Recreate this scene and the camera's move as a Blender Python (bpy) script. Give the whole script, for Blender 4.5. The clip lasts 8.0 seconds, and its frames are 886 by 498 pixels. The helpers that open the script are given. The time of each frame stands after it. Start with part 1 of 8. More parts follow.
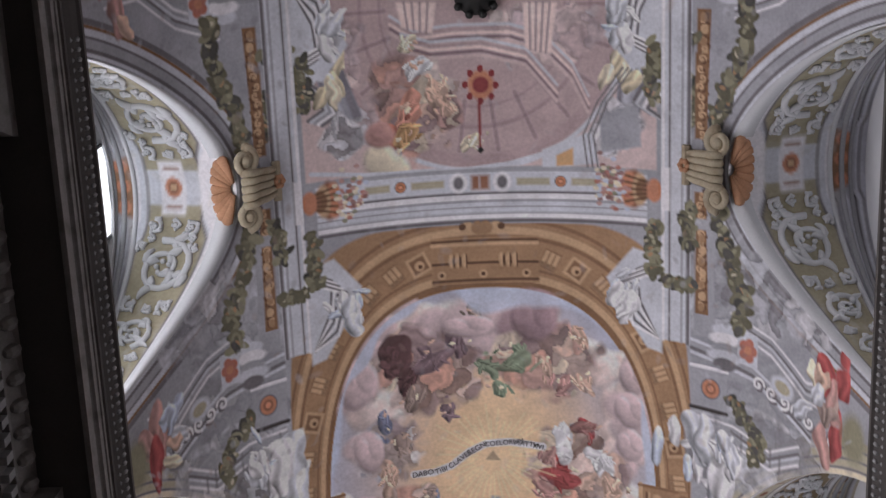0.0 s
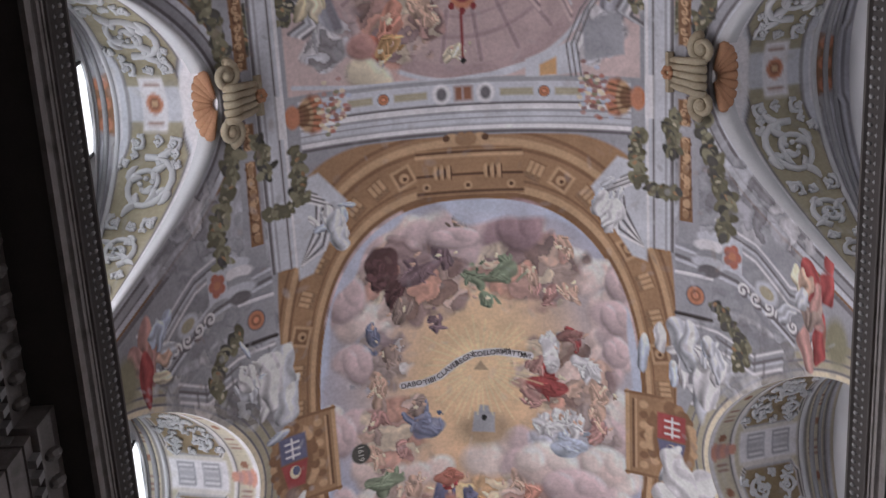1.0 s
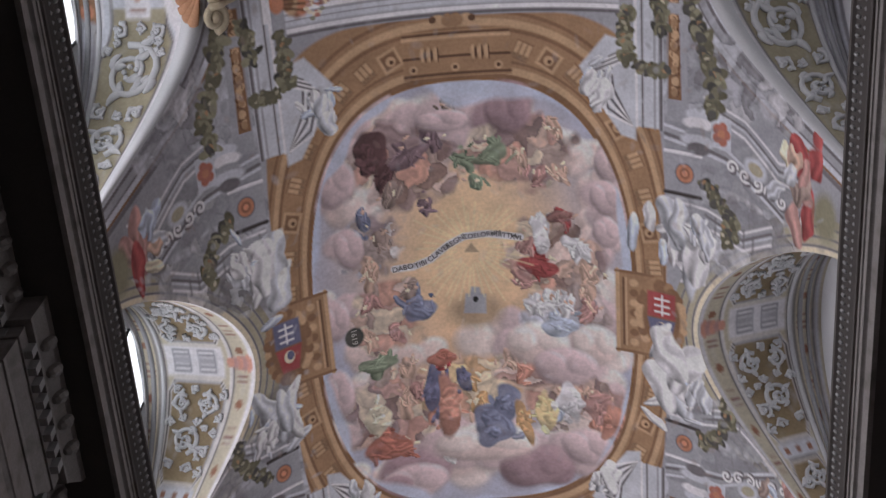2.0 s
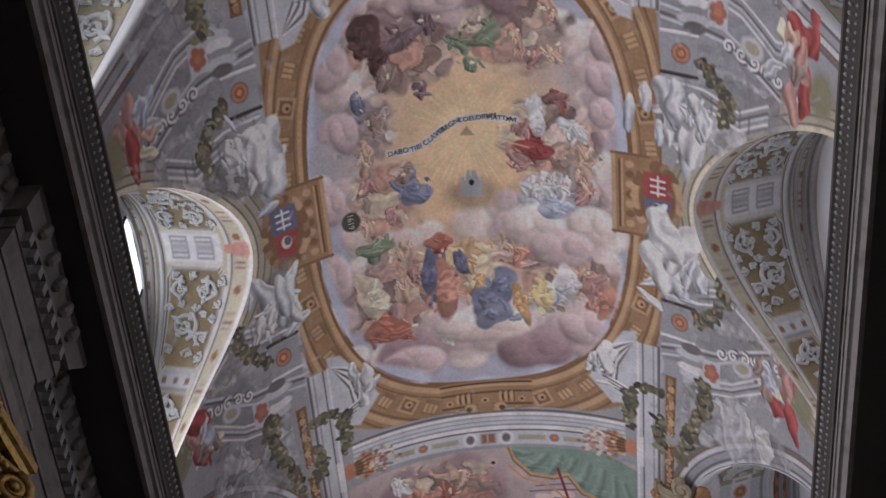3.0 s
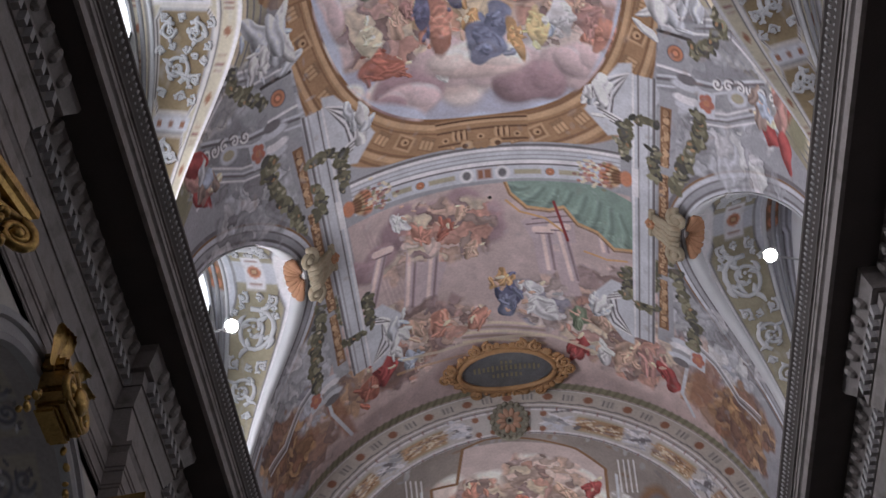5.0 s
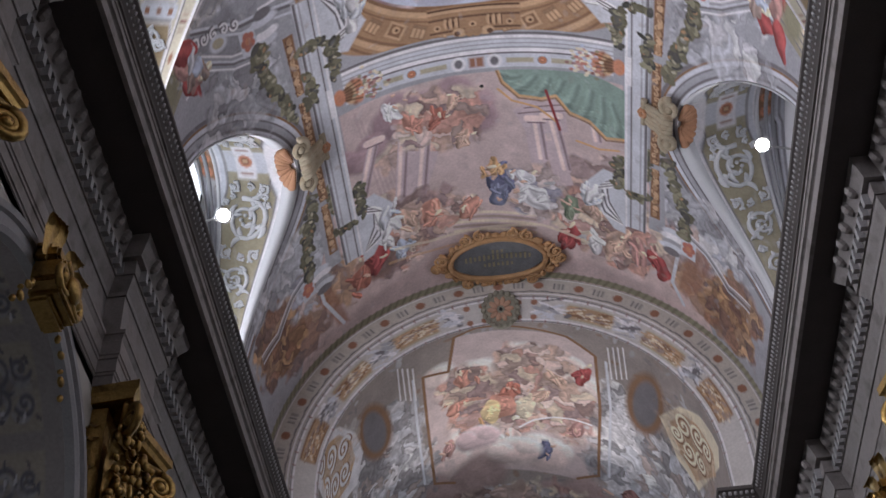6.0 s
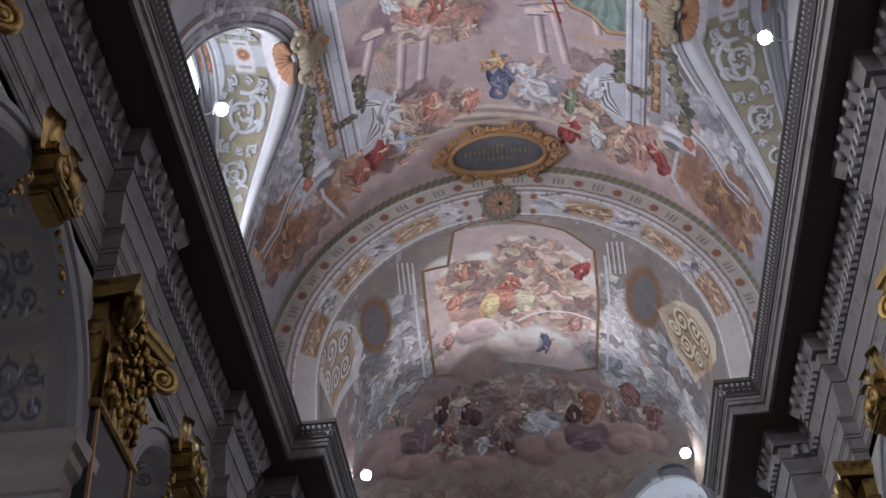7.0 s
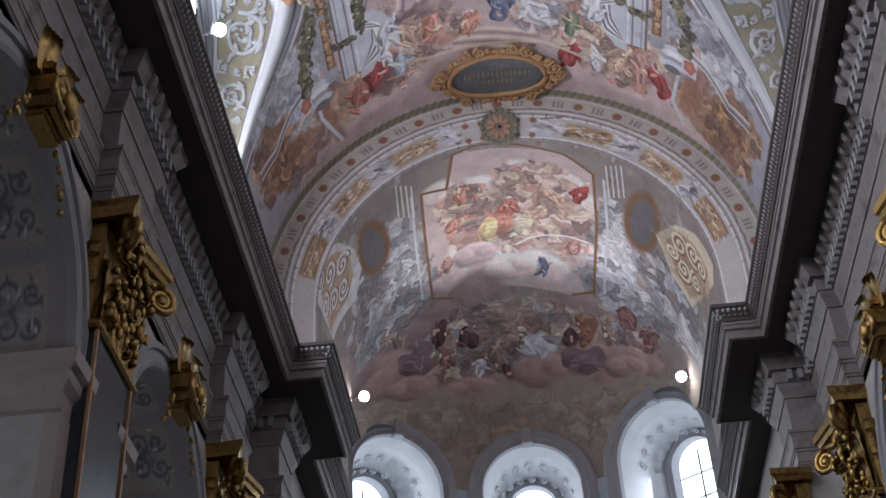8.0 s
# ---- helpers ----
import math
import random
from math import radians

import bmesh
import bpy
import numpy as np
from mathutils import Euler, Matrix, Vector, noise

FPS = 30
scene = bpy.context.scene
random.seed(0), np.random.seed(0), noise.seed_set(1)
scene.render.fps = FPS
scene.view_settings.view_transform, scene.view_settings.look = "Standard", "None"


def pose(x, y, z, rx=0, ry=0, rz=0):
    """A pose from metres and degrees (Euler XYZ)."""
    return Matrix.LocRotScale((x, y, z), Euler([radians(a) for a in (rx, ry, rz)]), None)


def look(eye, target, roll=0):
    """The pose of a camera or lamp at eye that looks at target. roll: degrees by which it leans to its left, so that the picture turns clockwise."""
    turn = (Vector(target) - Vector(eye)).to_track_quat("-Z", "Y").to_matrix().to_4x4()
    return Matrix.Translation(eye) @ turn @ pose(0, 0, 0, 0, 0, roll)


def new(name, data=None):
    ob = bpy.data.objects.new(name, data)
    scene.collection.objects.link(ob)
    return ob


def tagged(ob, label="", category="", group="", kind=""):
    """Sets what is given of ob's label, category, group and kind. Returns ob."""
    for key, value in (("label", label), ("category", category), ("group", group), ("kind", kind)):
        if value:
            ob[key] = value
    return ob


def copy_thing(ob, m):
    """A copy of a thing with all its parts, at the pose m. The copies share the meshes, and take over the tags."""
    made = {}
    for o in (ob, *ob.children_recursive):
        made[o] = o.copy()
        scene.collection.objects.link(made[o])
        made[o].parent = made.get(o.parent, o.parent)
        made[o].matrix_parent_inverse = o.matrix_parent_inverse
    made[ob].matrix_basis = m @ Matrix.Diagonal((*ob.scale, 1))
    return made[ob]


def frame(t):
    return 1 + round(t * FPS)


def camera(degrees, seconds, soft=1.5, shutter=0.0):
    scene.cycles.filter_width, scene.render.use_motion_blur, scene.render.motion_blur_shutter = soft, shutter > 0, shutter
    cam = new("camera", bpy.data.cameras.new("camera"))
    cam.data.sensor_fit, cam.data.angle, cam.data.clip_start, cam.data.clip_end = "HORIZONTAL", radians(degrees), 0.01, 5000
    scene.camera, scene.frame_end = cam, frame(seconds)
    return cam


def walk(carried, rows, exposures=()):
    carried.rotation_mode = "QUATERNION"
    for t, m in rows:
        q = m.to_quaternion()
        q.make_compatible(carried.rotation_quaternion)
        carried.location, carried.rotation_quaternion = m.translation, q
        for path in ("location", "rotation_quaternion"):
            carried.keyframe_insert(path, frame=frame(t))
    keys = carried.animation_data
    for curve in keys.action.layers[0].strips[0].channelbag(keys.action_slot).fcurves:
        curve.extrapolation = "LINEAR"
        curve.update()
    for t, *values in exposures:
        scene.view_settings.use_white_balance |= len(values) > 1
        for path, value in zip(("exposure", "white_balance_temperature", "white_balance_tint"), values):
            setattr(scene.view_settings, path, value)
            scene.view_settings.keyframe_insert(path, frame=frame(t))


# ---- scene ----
# ---------------------------------------------------------------- camera and walk
EYE = (-0.265, 0.0, 1.6)
cam = camera(36.47, 8.0, soft=1.5)
ROWS = [
    (0.0, 164.738, -0.258, 2.361),
    (0.5, 163.152, 0.187, 2.732),
    (1.0, 160.993, 0.661, 3.182),
    (1.5, 158.577, 1.136, 3.731),
    (3.0, 151.102, 1.982, 4.678),
    (3.5, 148.770, 2.102, 5.109),
    (4.0, 145.824, 2.120, 5.506),
    (4.5, 142.711, 2.657, 5.860),
    (6.0, 135.247, 3.181, 5.443),
    (6.5, 132.914, 3.394, 5.652),
    (7.0, 130.748, 3.193, 5.430),
    (7.5, 129.035, 3.060, 5.309),
    (8.0, 127.462, 2.966, 5.157),
]
walk(cam, [(t, pose(*EYE, rx, ry, rz)) for t, rx, ry, rz in ROWS],
     exposures=[(0.0, 0.1, 6500, 10), (3.0, -0.12, 6500, 10), (4.5, 0.03, 6450, 10), (6.5, 0.34, 6150, 9), (8.0, 0.48, 6050, 9)])

# ---------------------------------------------------------------- plan, in metres
RV, ZS = 4.4, 15.2            # nave vault: radius, springing height
WALL = 4.6                    # half width of the nave below the vault
ZCOR = 13.6                   # top of the main cornice
Y0, Y1 = -6.0, 18.9           # nave vault from the west wall to the chancel arch
LUN_Y = (3.65, 8.98, 14.3)    # centres of the window bays
LW, LH = 2.1, 3.1             # half width and height of a window bay's groin
XT = 5.0                      # where the window bays' webs would end
XW = 4.8                      # window wall
PIL_Y = (0.95, 6.3, 11.65)    # pilasters between the bays
RC = 3.5                      # chancel vault radius
YC0, YC1 = 19.15, 22.8        # chancel vault, then the apse
STEP = 0.22                   # how far an entablature breaks forward over a pilaster

# ---------------------------------------------------------------- world and large lights
world = bpy.data.worlds.new("sky")
scene.world = world
world.use_nodes = True
wn = world.node_tree.nodes
sky = wn.new("ShaderNodeTexSky")
sky.sky_type, sky.sun_disc, sky.sun_elevation, sky.sun_rotation = "NISHITA", False, radians(38), radians(250)
world.node_tree.links.new(sky.outputs["Color"], wn["Background"].inputs["Color"])
wn["Background"].inputs["Strength"].default_value = 0.12


def window_light(name, eye, target, w, h, watts, colour=(0.965, 0.92, 0.965)):
    lamp = bpy.data.lights.new(name, "AREA")
    lamp.shape, lamp.size, lamp.size_y, lamp.energy, lamp.color = "RECTANGLE", w, h, watts, colour
    ob = new(name, lamp)
    ob.matrix_world = look(eye, target)
    return ob


for yc, k in zip((-1.7,) + LUN_Y, (0.75, 0.95, 1.0, 1.15)):
    window_light("window_light_south", (-XW + 0.03, yc, 15.25), (0, yc, 14.5), 2.9, 1.6, 150 * k)
    window_light("window_light_north", (XW - 0.03, yc, 15.25), (0, yc, 14.5), 2.9, 1.6, 20 * k)
# unseen fill lamp before the closed west wall, added to lift the vault
window_light("fill_light_west", (0, -9.3, 10.0), (0, 6.0, 15.0), 4.0, 6.0, 20, (1.0, 0.93, 0.88))
for wx, wy, ang in ((-2.9, 26.0, -0.62), (0.05, 27.3, 0.0), (3.0, 26.0, 0.62)):
    window_light("window_light_apse", (wx, wy, 14.2), (0, 20.5, 14.6), 1.2, 1.6, 24, (0.88, 0.94, 1.0))


def flood_light(name, eye, target, watts, cone=70):
    """The beam of a floodlight that stands on a cornice."""
    lamp = bpy.data.lights.new(name, "SPOT")
    lamp.energy, lamp.spot_size, lamp.spot_blend, lamp.shadow_soft_size, lamp.color = watts, radians(cone), 0.9, 0.12, (1.0, 0.9, 0.85)
    ob = new(name, lamp)
    ob.matrix_world = look(eye, target)
    return ob


FLOODS = [((-4.2, 14.1, 17.05), (0.6, 11.0, 19.6)), ((4.2, 13.85, 17.05), (-0.6, 11.0, 19.6)), ((-3.2, 23.0, 15.7), (0.2, 20.9, 18.7)), ((3.2, 23.6, 15.85), (0.1, 20.9, 18.7))]
for eye, target in FLOODS:
    way = (Vector(target) - Vector(eye)).normalized()
    flood_light("floodlight_beam", Vector(eye) + way * 0.14, target, 200 if eye[1] > 20 else 50)
for yc in LUN_Y[1:]:
    window_light("window_light_chapel", (-6.1, yc, 7.4), (-4.6, yc + 0.4, 10.6), 0.8, 1.4, 5, (0.95, 0.95, 1.0))


# ---------------------------------------------------------------- materials
def material(name, colour, rough=0.8, metal=0.0, vary=0.12, scale=3.0, bump=0.15, fine=40.0, attribute=False, dirt=None):
    """A procedural surface: base colour or painted colour, stains and grain at two scales, fine relief."""
    m = bpy.data.materials.new(name)
    m.use_nodes = True
    t = m.node_tree
    n, l = t.nodes, t.links
    b = n["Principled BSDF"]
    b.inputs["Roughness"].default_value, b.inputs["Metallic"].default_value = rough, metal
    co = n.new("ShaderNodeTexCoord")
    big, small = n.new("ShaderNodeTexNoise"), n.new("ShaderNodeTexNoise")
    big.inputs["Scale"].default_value, big.inputs["Detail"].default_value = scale, 5
    small.inputs["Scale"].default_value, small.inputs["Detail"].default_value = fine, 4
    l.new(co.outputs["Object"], big.inputs["Vector"])
    l.new(co.outputs["Object"], small.inputs["Vector"])
    if attribute:
        src = n.new("ShaderNodeAttribute")
        src.attribute_name = "paint"
        base = src.outputs["Color"]
    else:
        src = n.new("ShaderNodeRGB")
        src.outputs[0].default_value = (*colour, 1)
        base = src.outputs[0]
    add = n.new("ShaderNodeMath")
    add.operation = "ADD"
    l.new(big.outputs["Fac"], add.inputs[0])
    l.new(small.outputs["Fac"], add.inputs[1])
    rng = n.new("ShaderNodeMapRange")
    rng.inputs["From Min"].default_value, rng.inputs["From Max"].default_value = 0.6, 1.4
    rng.inputs["To Min"].default_value, rng.inputs["To Max"].default_value = 1 - vary, 1 + vary
    l.new(add.outputs[0], rng.inputs["Value"])
    mul = n.new("ShaderNodeVectorMath")
    mul.operation = "SCALE"
    l.new(base, mul.inputs[0])
    l.new(rng.outputs[0], mul.inputs["Scale"])
    out = mul.outputs[0]
    if dirt:
        mix = n.new("ShaderNodeMix")
        mix.data_type = "RGBA"
        ramp = n.new("ShaderNodeMapRange")
        ramp.inputs["From Min"].default_value, ramp.inputs["From Max"].default_value = 0.5, 0.75
        l.new(big.outputs["Fac"], ramp.inputs["Value"])
        l.new(ramp.outputs[0], mix.inputs["Factor"])
        l.new(out, mix.inputs["A"])
        mix.inputs["B"].default_value = (*dirt, 1)
        out = mix.outputs["Result"]
    l.new(out, b.inputs["Base Color"])
    if bump:
        bp = n.new("ShaderNodeBump")
        bp.inputs["Strength"].default_value, bp.inputs["Distance"].default_value = bump, 0.01
        l.new(small.outputs["Fac"], bp.inputs["Height"])
        l.new(bp.outputs[0], b.inputs["Normal"])
    return m


def glowing(name, colour, strength):
    m = bpy.data.materials.new(name)
    m.use_nodes = True
    b = m.node_tree.nodes["Principled BSDF"]
    b.inputs["Base Color"].default_value = (0.8, 0.8, 0.8, 1)
    b.inputs["Emission Color"].default_value = (*colour, 1)
    b.inputs["Emission Strength"].default_value = strength
    return m


FRESCO = material("fresco", (0.5, 0.5, 0.5), 0.9, vary=0.17, scale=2.2, bump=0.12, fine=22, attribute=True)
PLASTER = material("pale_plaster", (0.46, 0.45, 0.43), 0.85, vary=0.1, dirt=(0.36, 0.34, 0.32))
GREYSTUC = material("grey_stucco", (0.33, 0.33, 0.35), 0.7, vary=0.15)
CORNICE = material("grey_painted_cornice", (0.24, 0.217, 0.215), 0.6, vary=0.2, scale=4, dirt=(0.12, 0.105, 0.1))
ORNAMENT = material("pale_stucco_ornament", (0.32, 0.31, 0.32), 0.6, vary=0.15)
# darker cornice grey: shade under and between the mouldings is put into the colour
CORNICE_SHADE = material("shade_toned_cornice", (0.075, 0.064, 0.062), 0.8, vary=0.15)
WHITE = material("white_stucco", (0.6, 0.6, 0.63), 0.8, vary=0.07)
GOLD = material("gilding", (0.42, 0.28, 0.10), 0.38, metal=1.0, vary=0.3, scale=9, bump=0.5, dirt=(0.10, 0.06, 0.03))
GILT = material("gilt_stucco", (0.44, 0.25, 0.12), 0.5, vary=0.25, scale=8, bump=0.3)
MARBLE = material("dark_blue_marble", (0.05, 0.06, 0.078), 0.25, vary=0.4, scale=2.5, bump=0.02, fine=9)
PINKSTONE = material("pinkish_stone", (0.42, 0.36, 0.34), 0.6, vary=0.15)
FLOOR = material("worn_stone_floor", (0.2, 0.18, 0.165), 0.5, vary=0.25)
IRON = material("dark_iron", (0.03, 0.03, 0.03), 0.5, metal=0.6)
LAMPHEAD = material("lamp_housing", (0.45, 0.45, 0.46), 0.4, metal=0.7)
LIT = glowing("lit_floodlight_glass", (1.0, 0.93, 0.88), 60.0)
SHELL = material("orange_shell_stucco", (0.46, 0.24, 0.14), 0.8, vary=0.2, scale=6)
CONSOLE = material("cream_stucco_console", (0.40, 0.34, 0.25), 0.8, vary=0.2, scale=6, dirt=(0.27, 0.2, 0.13))
DAY = glowing("bright_sky_backdrop", (0.9, 0.94, 1.0), 1.35)
SHADED = glowing("shaded_sky_behind_panes", (0.85, 0.92, 1.0), 0.3)
DAYLIGHT = glowing("daylight_behind_apse_panes", (0.86, 0.93, 1.0), 1.9)


# ---------------------------------------------------------------- mesh helpers
def part(name, bm, mat, parent=None, label="", smooth=False):
    me = bpy.data.meshes.new(name)
    bm.to_mesh(me)
    bm.free()
    me.materials.append(mat)
    if smooth:
        me.polygons.foreach_set("use_smooth", [True] * len(me.polygons))
    ob = new(name, me)
    if parent:
        ob.parent = parent
    if label:
        ob["label"] = label
    return ob


def thing(name, m, label, category, group="", kind=""):
    """An Empty at the base of a thing, which carries its parts."""
    ob = new(name)
    ob.empty_display_size = 0.1
    ob.matrix_basis = m
    return tagged(ob, label, category, group, kind)


def box(bm, x0, x1, y0, y1, z0, z1):
    v = [bm.verts.new((x, y, z)) for x in (x0, x1) for y in (y0, y1) for z in (z0, z1)]
    for f in ((0, 1, 3, 2), (4, 6, 7, 5), (0, 4, 5, 1), (2, 3, 7, 6), (0, 2, 6, 4), (1, 5, 7, 3)):
        bm.faces.new([v[i] for i in f])


def ball(bm, c, r, seg=8, rings=5):
    """An ellipsoid."""
    c = Vector(c)
    top, low = bm.verts.new(c + Vector((0, 0, r[2]))), bm.verts.new(c - Vector((0, 0, r[2])))
    rows = []
    for i in range(1, rings):
        p = math.pi * i / rings
        rows.append([bm.verts.new(c + Vector((r[0] * math.sin(p) * math.cos(t), r[1] * math.sin(p) * math.sin(t), r[2] * math.cos(p)))) for t in (2 * math.pi * k / seg for k in range(seg))])
    for k in range(seg):
        q = (k + 1) % seg
        bm.faces.new((top, rows[0][k], rows[0][q]))
        bm.faces.new((low, rows[-1][q], rows[-1][k]))
        for u, v in zip(rows, rows[1:]):
            bm.faces.new((u[k], v[k], v[q], u[q]))


def tube(bm, pts, radii, seg=8, flat=1.0, up=(0, 0, 1)):
    """A tapered tube along points; flat squeezes it along the up direction."""
    pts = [Vector(p) for p in pts]
    up = Vector(up)
    last = None
    for i, p in enumerate(pts):
        d = (pts[min(i + 1, len(pts) - 1)] - pts[max(i - 1, 0)]).normalized()
        side = d.cross(up)
        side = side.normalized() if side.length > 1e-4 else Vector((1, 0, 0))
        nrm = side.cross(d).normalized()
        r = radii[i] if isinstance(radii, (list, tuple)) else radii
        ring = [bm.verts.new(p + side * (r * math.cos(a)) + nrm * (r * flat * math.sin(a)))
                for a in (2 * math.pi * k / seg for k in range(seg))]
        if last:
            for k in range(seg):
                bm.faces.new((last[k], last[(k + 1) % seg], ring[(k + 1) % seg], ring[k]))
        else:
            bm.faces.new(ring[::-1])
        last = ring
    bm.faces.new(last)


def lathe(bm, profile, seg=20, centre=(0, 0, 0), arc=2 * math.pi):
    """Turns (radius, height) points about the z axis."""
    last = None
    c = Vector(centre)
    for r, z in profile:
        ring = [bm.verts.new(c + Vector((r * math.cos(a), r * math.sin(a), z))) for a in (arc * k / seg for k in range(seg + (arc < 6.28)))]
        if last:
            for k in range(len(ring) - (arc < 6.28)):
                bm.faces.new((last[k], last[(k + 1) % len(ring)], ring[(k + 1) % len(ring)], ring[k]))
        last = ring


def sweep(bm, profile, path, side):
    """Carries a profile of (out, z) along a plan path with mitred corners; out grows to the given side of the path (1: left of travel)."""
    path = [Vector(p) for p in path]
    dirs = [(b - a).normalized() for a, b in zip(path, path[1:])]
    nrm = [Vector((-d.y, d.x)) * side for d in dirs]
    rows = []
    for i, p in enumerate(path):
        a, b = nrm[max(i - 1, 0)], nrm[min(i, len(nrm) - 1)]
        m = (a + b) / (1 + a.dot(b))
        rows.append([bm.verts.new((p.x + m.x * o, p.y + m.y * o, z)) for o, z in profile])
    for r0, r1 in zip(rows, rows[1:]):
        for k in range(len(profile) - 1):
            bm.faces.new((r0[k], r0[k + 1], r1[k + 1], r1[k]))


# ---------------------------------------------------------------- painting on plaster: a canvas of colours on a mesh grid
class Canvas:
    """Colours on a grid of places (u, v) in metres, laid on with soft-edged shapes."""

    def __init__(self, us, vs, colour):
        self.us, self.vs = np.asarray(us, np.float32), np.asarray(vs, np.float32)
        self.c = np.empty((len(us), len(vs), 3), np.float32)
        self.c[:] = colour

    def window(self, u0, u1, v0, v1):
        i0, i1 = np.searchsorted(self.us, (u0, u1))
        j0, j1 = np.searchsorted(self.vs, (v0, v1))
        return slice(i0, i1), slice(j0, j1), self.us[i0:i1, None], self.vs[None, j0:j1]

    def lay(self, a, b, mask, colour):
        m = mask[..., None]
        self.c[a, b] = self.c[a, b] * (1 - m) + np.asarray(colour, np.float32) * m

    def ell(self, u, v, ru, rv, colour, turn=0.0, soft=0.25, alpha=1.0):
        r = max(ru, rv) * 1.5 + 0.05
        a, b, U, V = self.window(u - r, u + r, v - r, v + r)
        if U.size == 0 or V.size == 0:
            return
        c, s = math.cos(radians(turn)), math.sin(radians(turn))
        x, y = (U - u) * c + (V - v) * s, (V - v) * c - (U - u) * s
        d = np.sqrt((x / ru) ** 2 + (y / rv) ** 2)
        self.lay(a, b, np.clip((1 + soft / 2 - d) / max(soft, 1e-3), 0, 1) * alpha, colour)

    def poly(self, pts, colour, soft=0.03, alpha=1.0):
        p = np.array(pts, np.float32)
        a, b, U, V = self.window(p[:, 0].min() - soft, p[:, 0].max() + soft, p[:, 1].min() - soft, p[:, 1].max() + soft)
        if U.size == 0 or V.size == 0:
            return
        d = np.full((U.size, V.size), 1e9, np.float32)
        inside = np.zeros((U.size, V.size), bool)
        for (x0, y0), (x1, y1) in zip(p, np.roll(p, -1, 0)):
            ex, ey = x1 - x0, y1 - y0
            t = np.clip(((U - x0) * ex + (V - y0) * ey) / (ex * ex + ey * ey + 1e-9), 0, 1)
            d = np.minimum(d, (U - x0 - t * ex) ** 2 + (V - y0 - t * ey) ** 2)
            if y0 != y1:
                inside ^= ((V >= y0) != (V >= y1)) & (U < x0 + (V - y0) / ey * ex)
        d = np.sqrt(d) * np.where(inside, 1, -1)
        self.lay(a, b, np.clip(0.5 + d / max(soft, 1e-3), 0, 1) * alpha, colour)

    def line(self, pts, width, colour, soft=0.02, alpha=1.0):
        p = np.array(pts, np.float32)
        w = width / 2 + soft
        a, b, U, V = self.window(p[:, 0].min() - w, p[:, 0].max() + w, p[:, 1].min() - w, p[:, 1].max() + w)
        if U.size == 0 or V.size == 0:
            return
        d = np.full((U.size, V.size), 1e9, np.float32)
        for (x0, y0), (x1, y1) in zip(p, p[1:]):
            ex, ey = x1 - x0, y1 - y0
            t = np.clip(((U - x0) * ex + (V - y0) * ey) / (ex * ex + ey * ey + 1e-9), 0, 1)
            d = np.minimum(d, (U - x0 - t * ex) ** 2 + (V - y0 - t * ey) ** 2)
        self.lay(a, b, np.clip(0.5 + (width / 2 - np.sqrt(d)) / max(soft, 1e-3), 0, 1) * alpha, colour)

    def lay_on(self, me, keep):
        """Stores the colours of the kept grid points on the mesh."""
        at = me.color_attributes.new("paint", "FLOAT_COLOR", "POINT")
        c = np.ones((int(keep.sum()), 4), np.float32)
        c[:, :3] = np.clip(self.c.reshape(-1, 3)[keep], 0.01, 0.9)
        at.data.foreach_set("color", c.ravel())


def grid_mesh(name, points, keep_face, canvas, mat):
    """A grid mesh from an array of places (n, m, 3), without the faces that are not kept, painted from the canvas."""
    n, m = points.shape[:2]
    idx = np.arange(n * m).reshape(n, m)
    quads = np.stack([idx[:-1, :-1], idx[1:, :-1], idx[1:, 1:], idx[:-1, 1:]], -1)[keep_face]
    used = np.zeros(n * m, bool)
    used[quads.ravel()] = True
    new_index = np.cumsum(used) - 1
    quads = new_index[quads].astype(np.int32)
    verts = points.reshape(-1, 3)[used].astype(np.float32)
    me = bpy.data.meshes.new(name)
    me.vertices.add(len(verts))
    me.vertices.foreach_set("co", verts.ravel())
    me.loops.add(quads.size)
    me.loops.foreach_set("vertex_index", quads.ravel())
    me.polygons.add(len(quads))
    me.polygons.foreach_set("loop_start", np.arange(0, quads.size, 4, dtype=np.int32))
    me.update(calc_edges=True)
    me.polygons.foreach_set("use_smooth", np.ones(len(quads), bool))
    canvas.lay_on(me, used)
    me.materials.append(mat)
    return new(name, me)


# ---------------------------------------------------------------- nave vault
CELL = 0.019
NS = int(round(2 * RV * math.pi / 2 / CELL))
US = np.linspace(-RV * math.pi / 2, RV * math.pi / 2, NS + 1)          # along the arch, 0 at the crown
VS = np.concatenate([np.linspace(Y0, 0.5, 12), np.linspace(0.6, Y1, int((Y1 - 0.6) / CELL))])
nave = Canvas(US, VS, (0.42, 0.42, 0.45))


def groin(s, y, yc):
    """Below zero inside a window bay's groin, on the nave vault at (s, y)."""
    h = RV * np.cos(s / RV)
    return np.sqrt(((y - yc) / LW) ** 2 + (h / LH) ** 2) - 1.0


# ---------------------------------------------------------------- pigments and brushes
def pig(r, g, b):
    """A pigment's reflectance."""
    k = [(c / 255) ** 2.2 * 1.62 for c in (r, g, b)]
    grey = 0.3 * k[0] + 0.5 * k[1] + 0.2 * k[2]
    k = [0.7 * c + 0.3 * grey for c in k]
    top = max(1.0, max(k) / 0.85)
    return tuple(c / top for c in k)


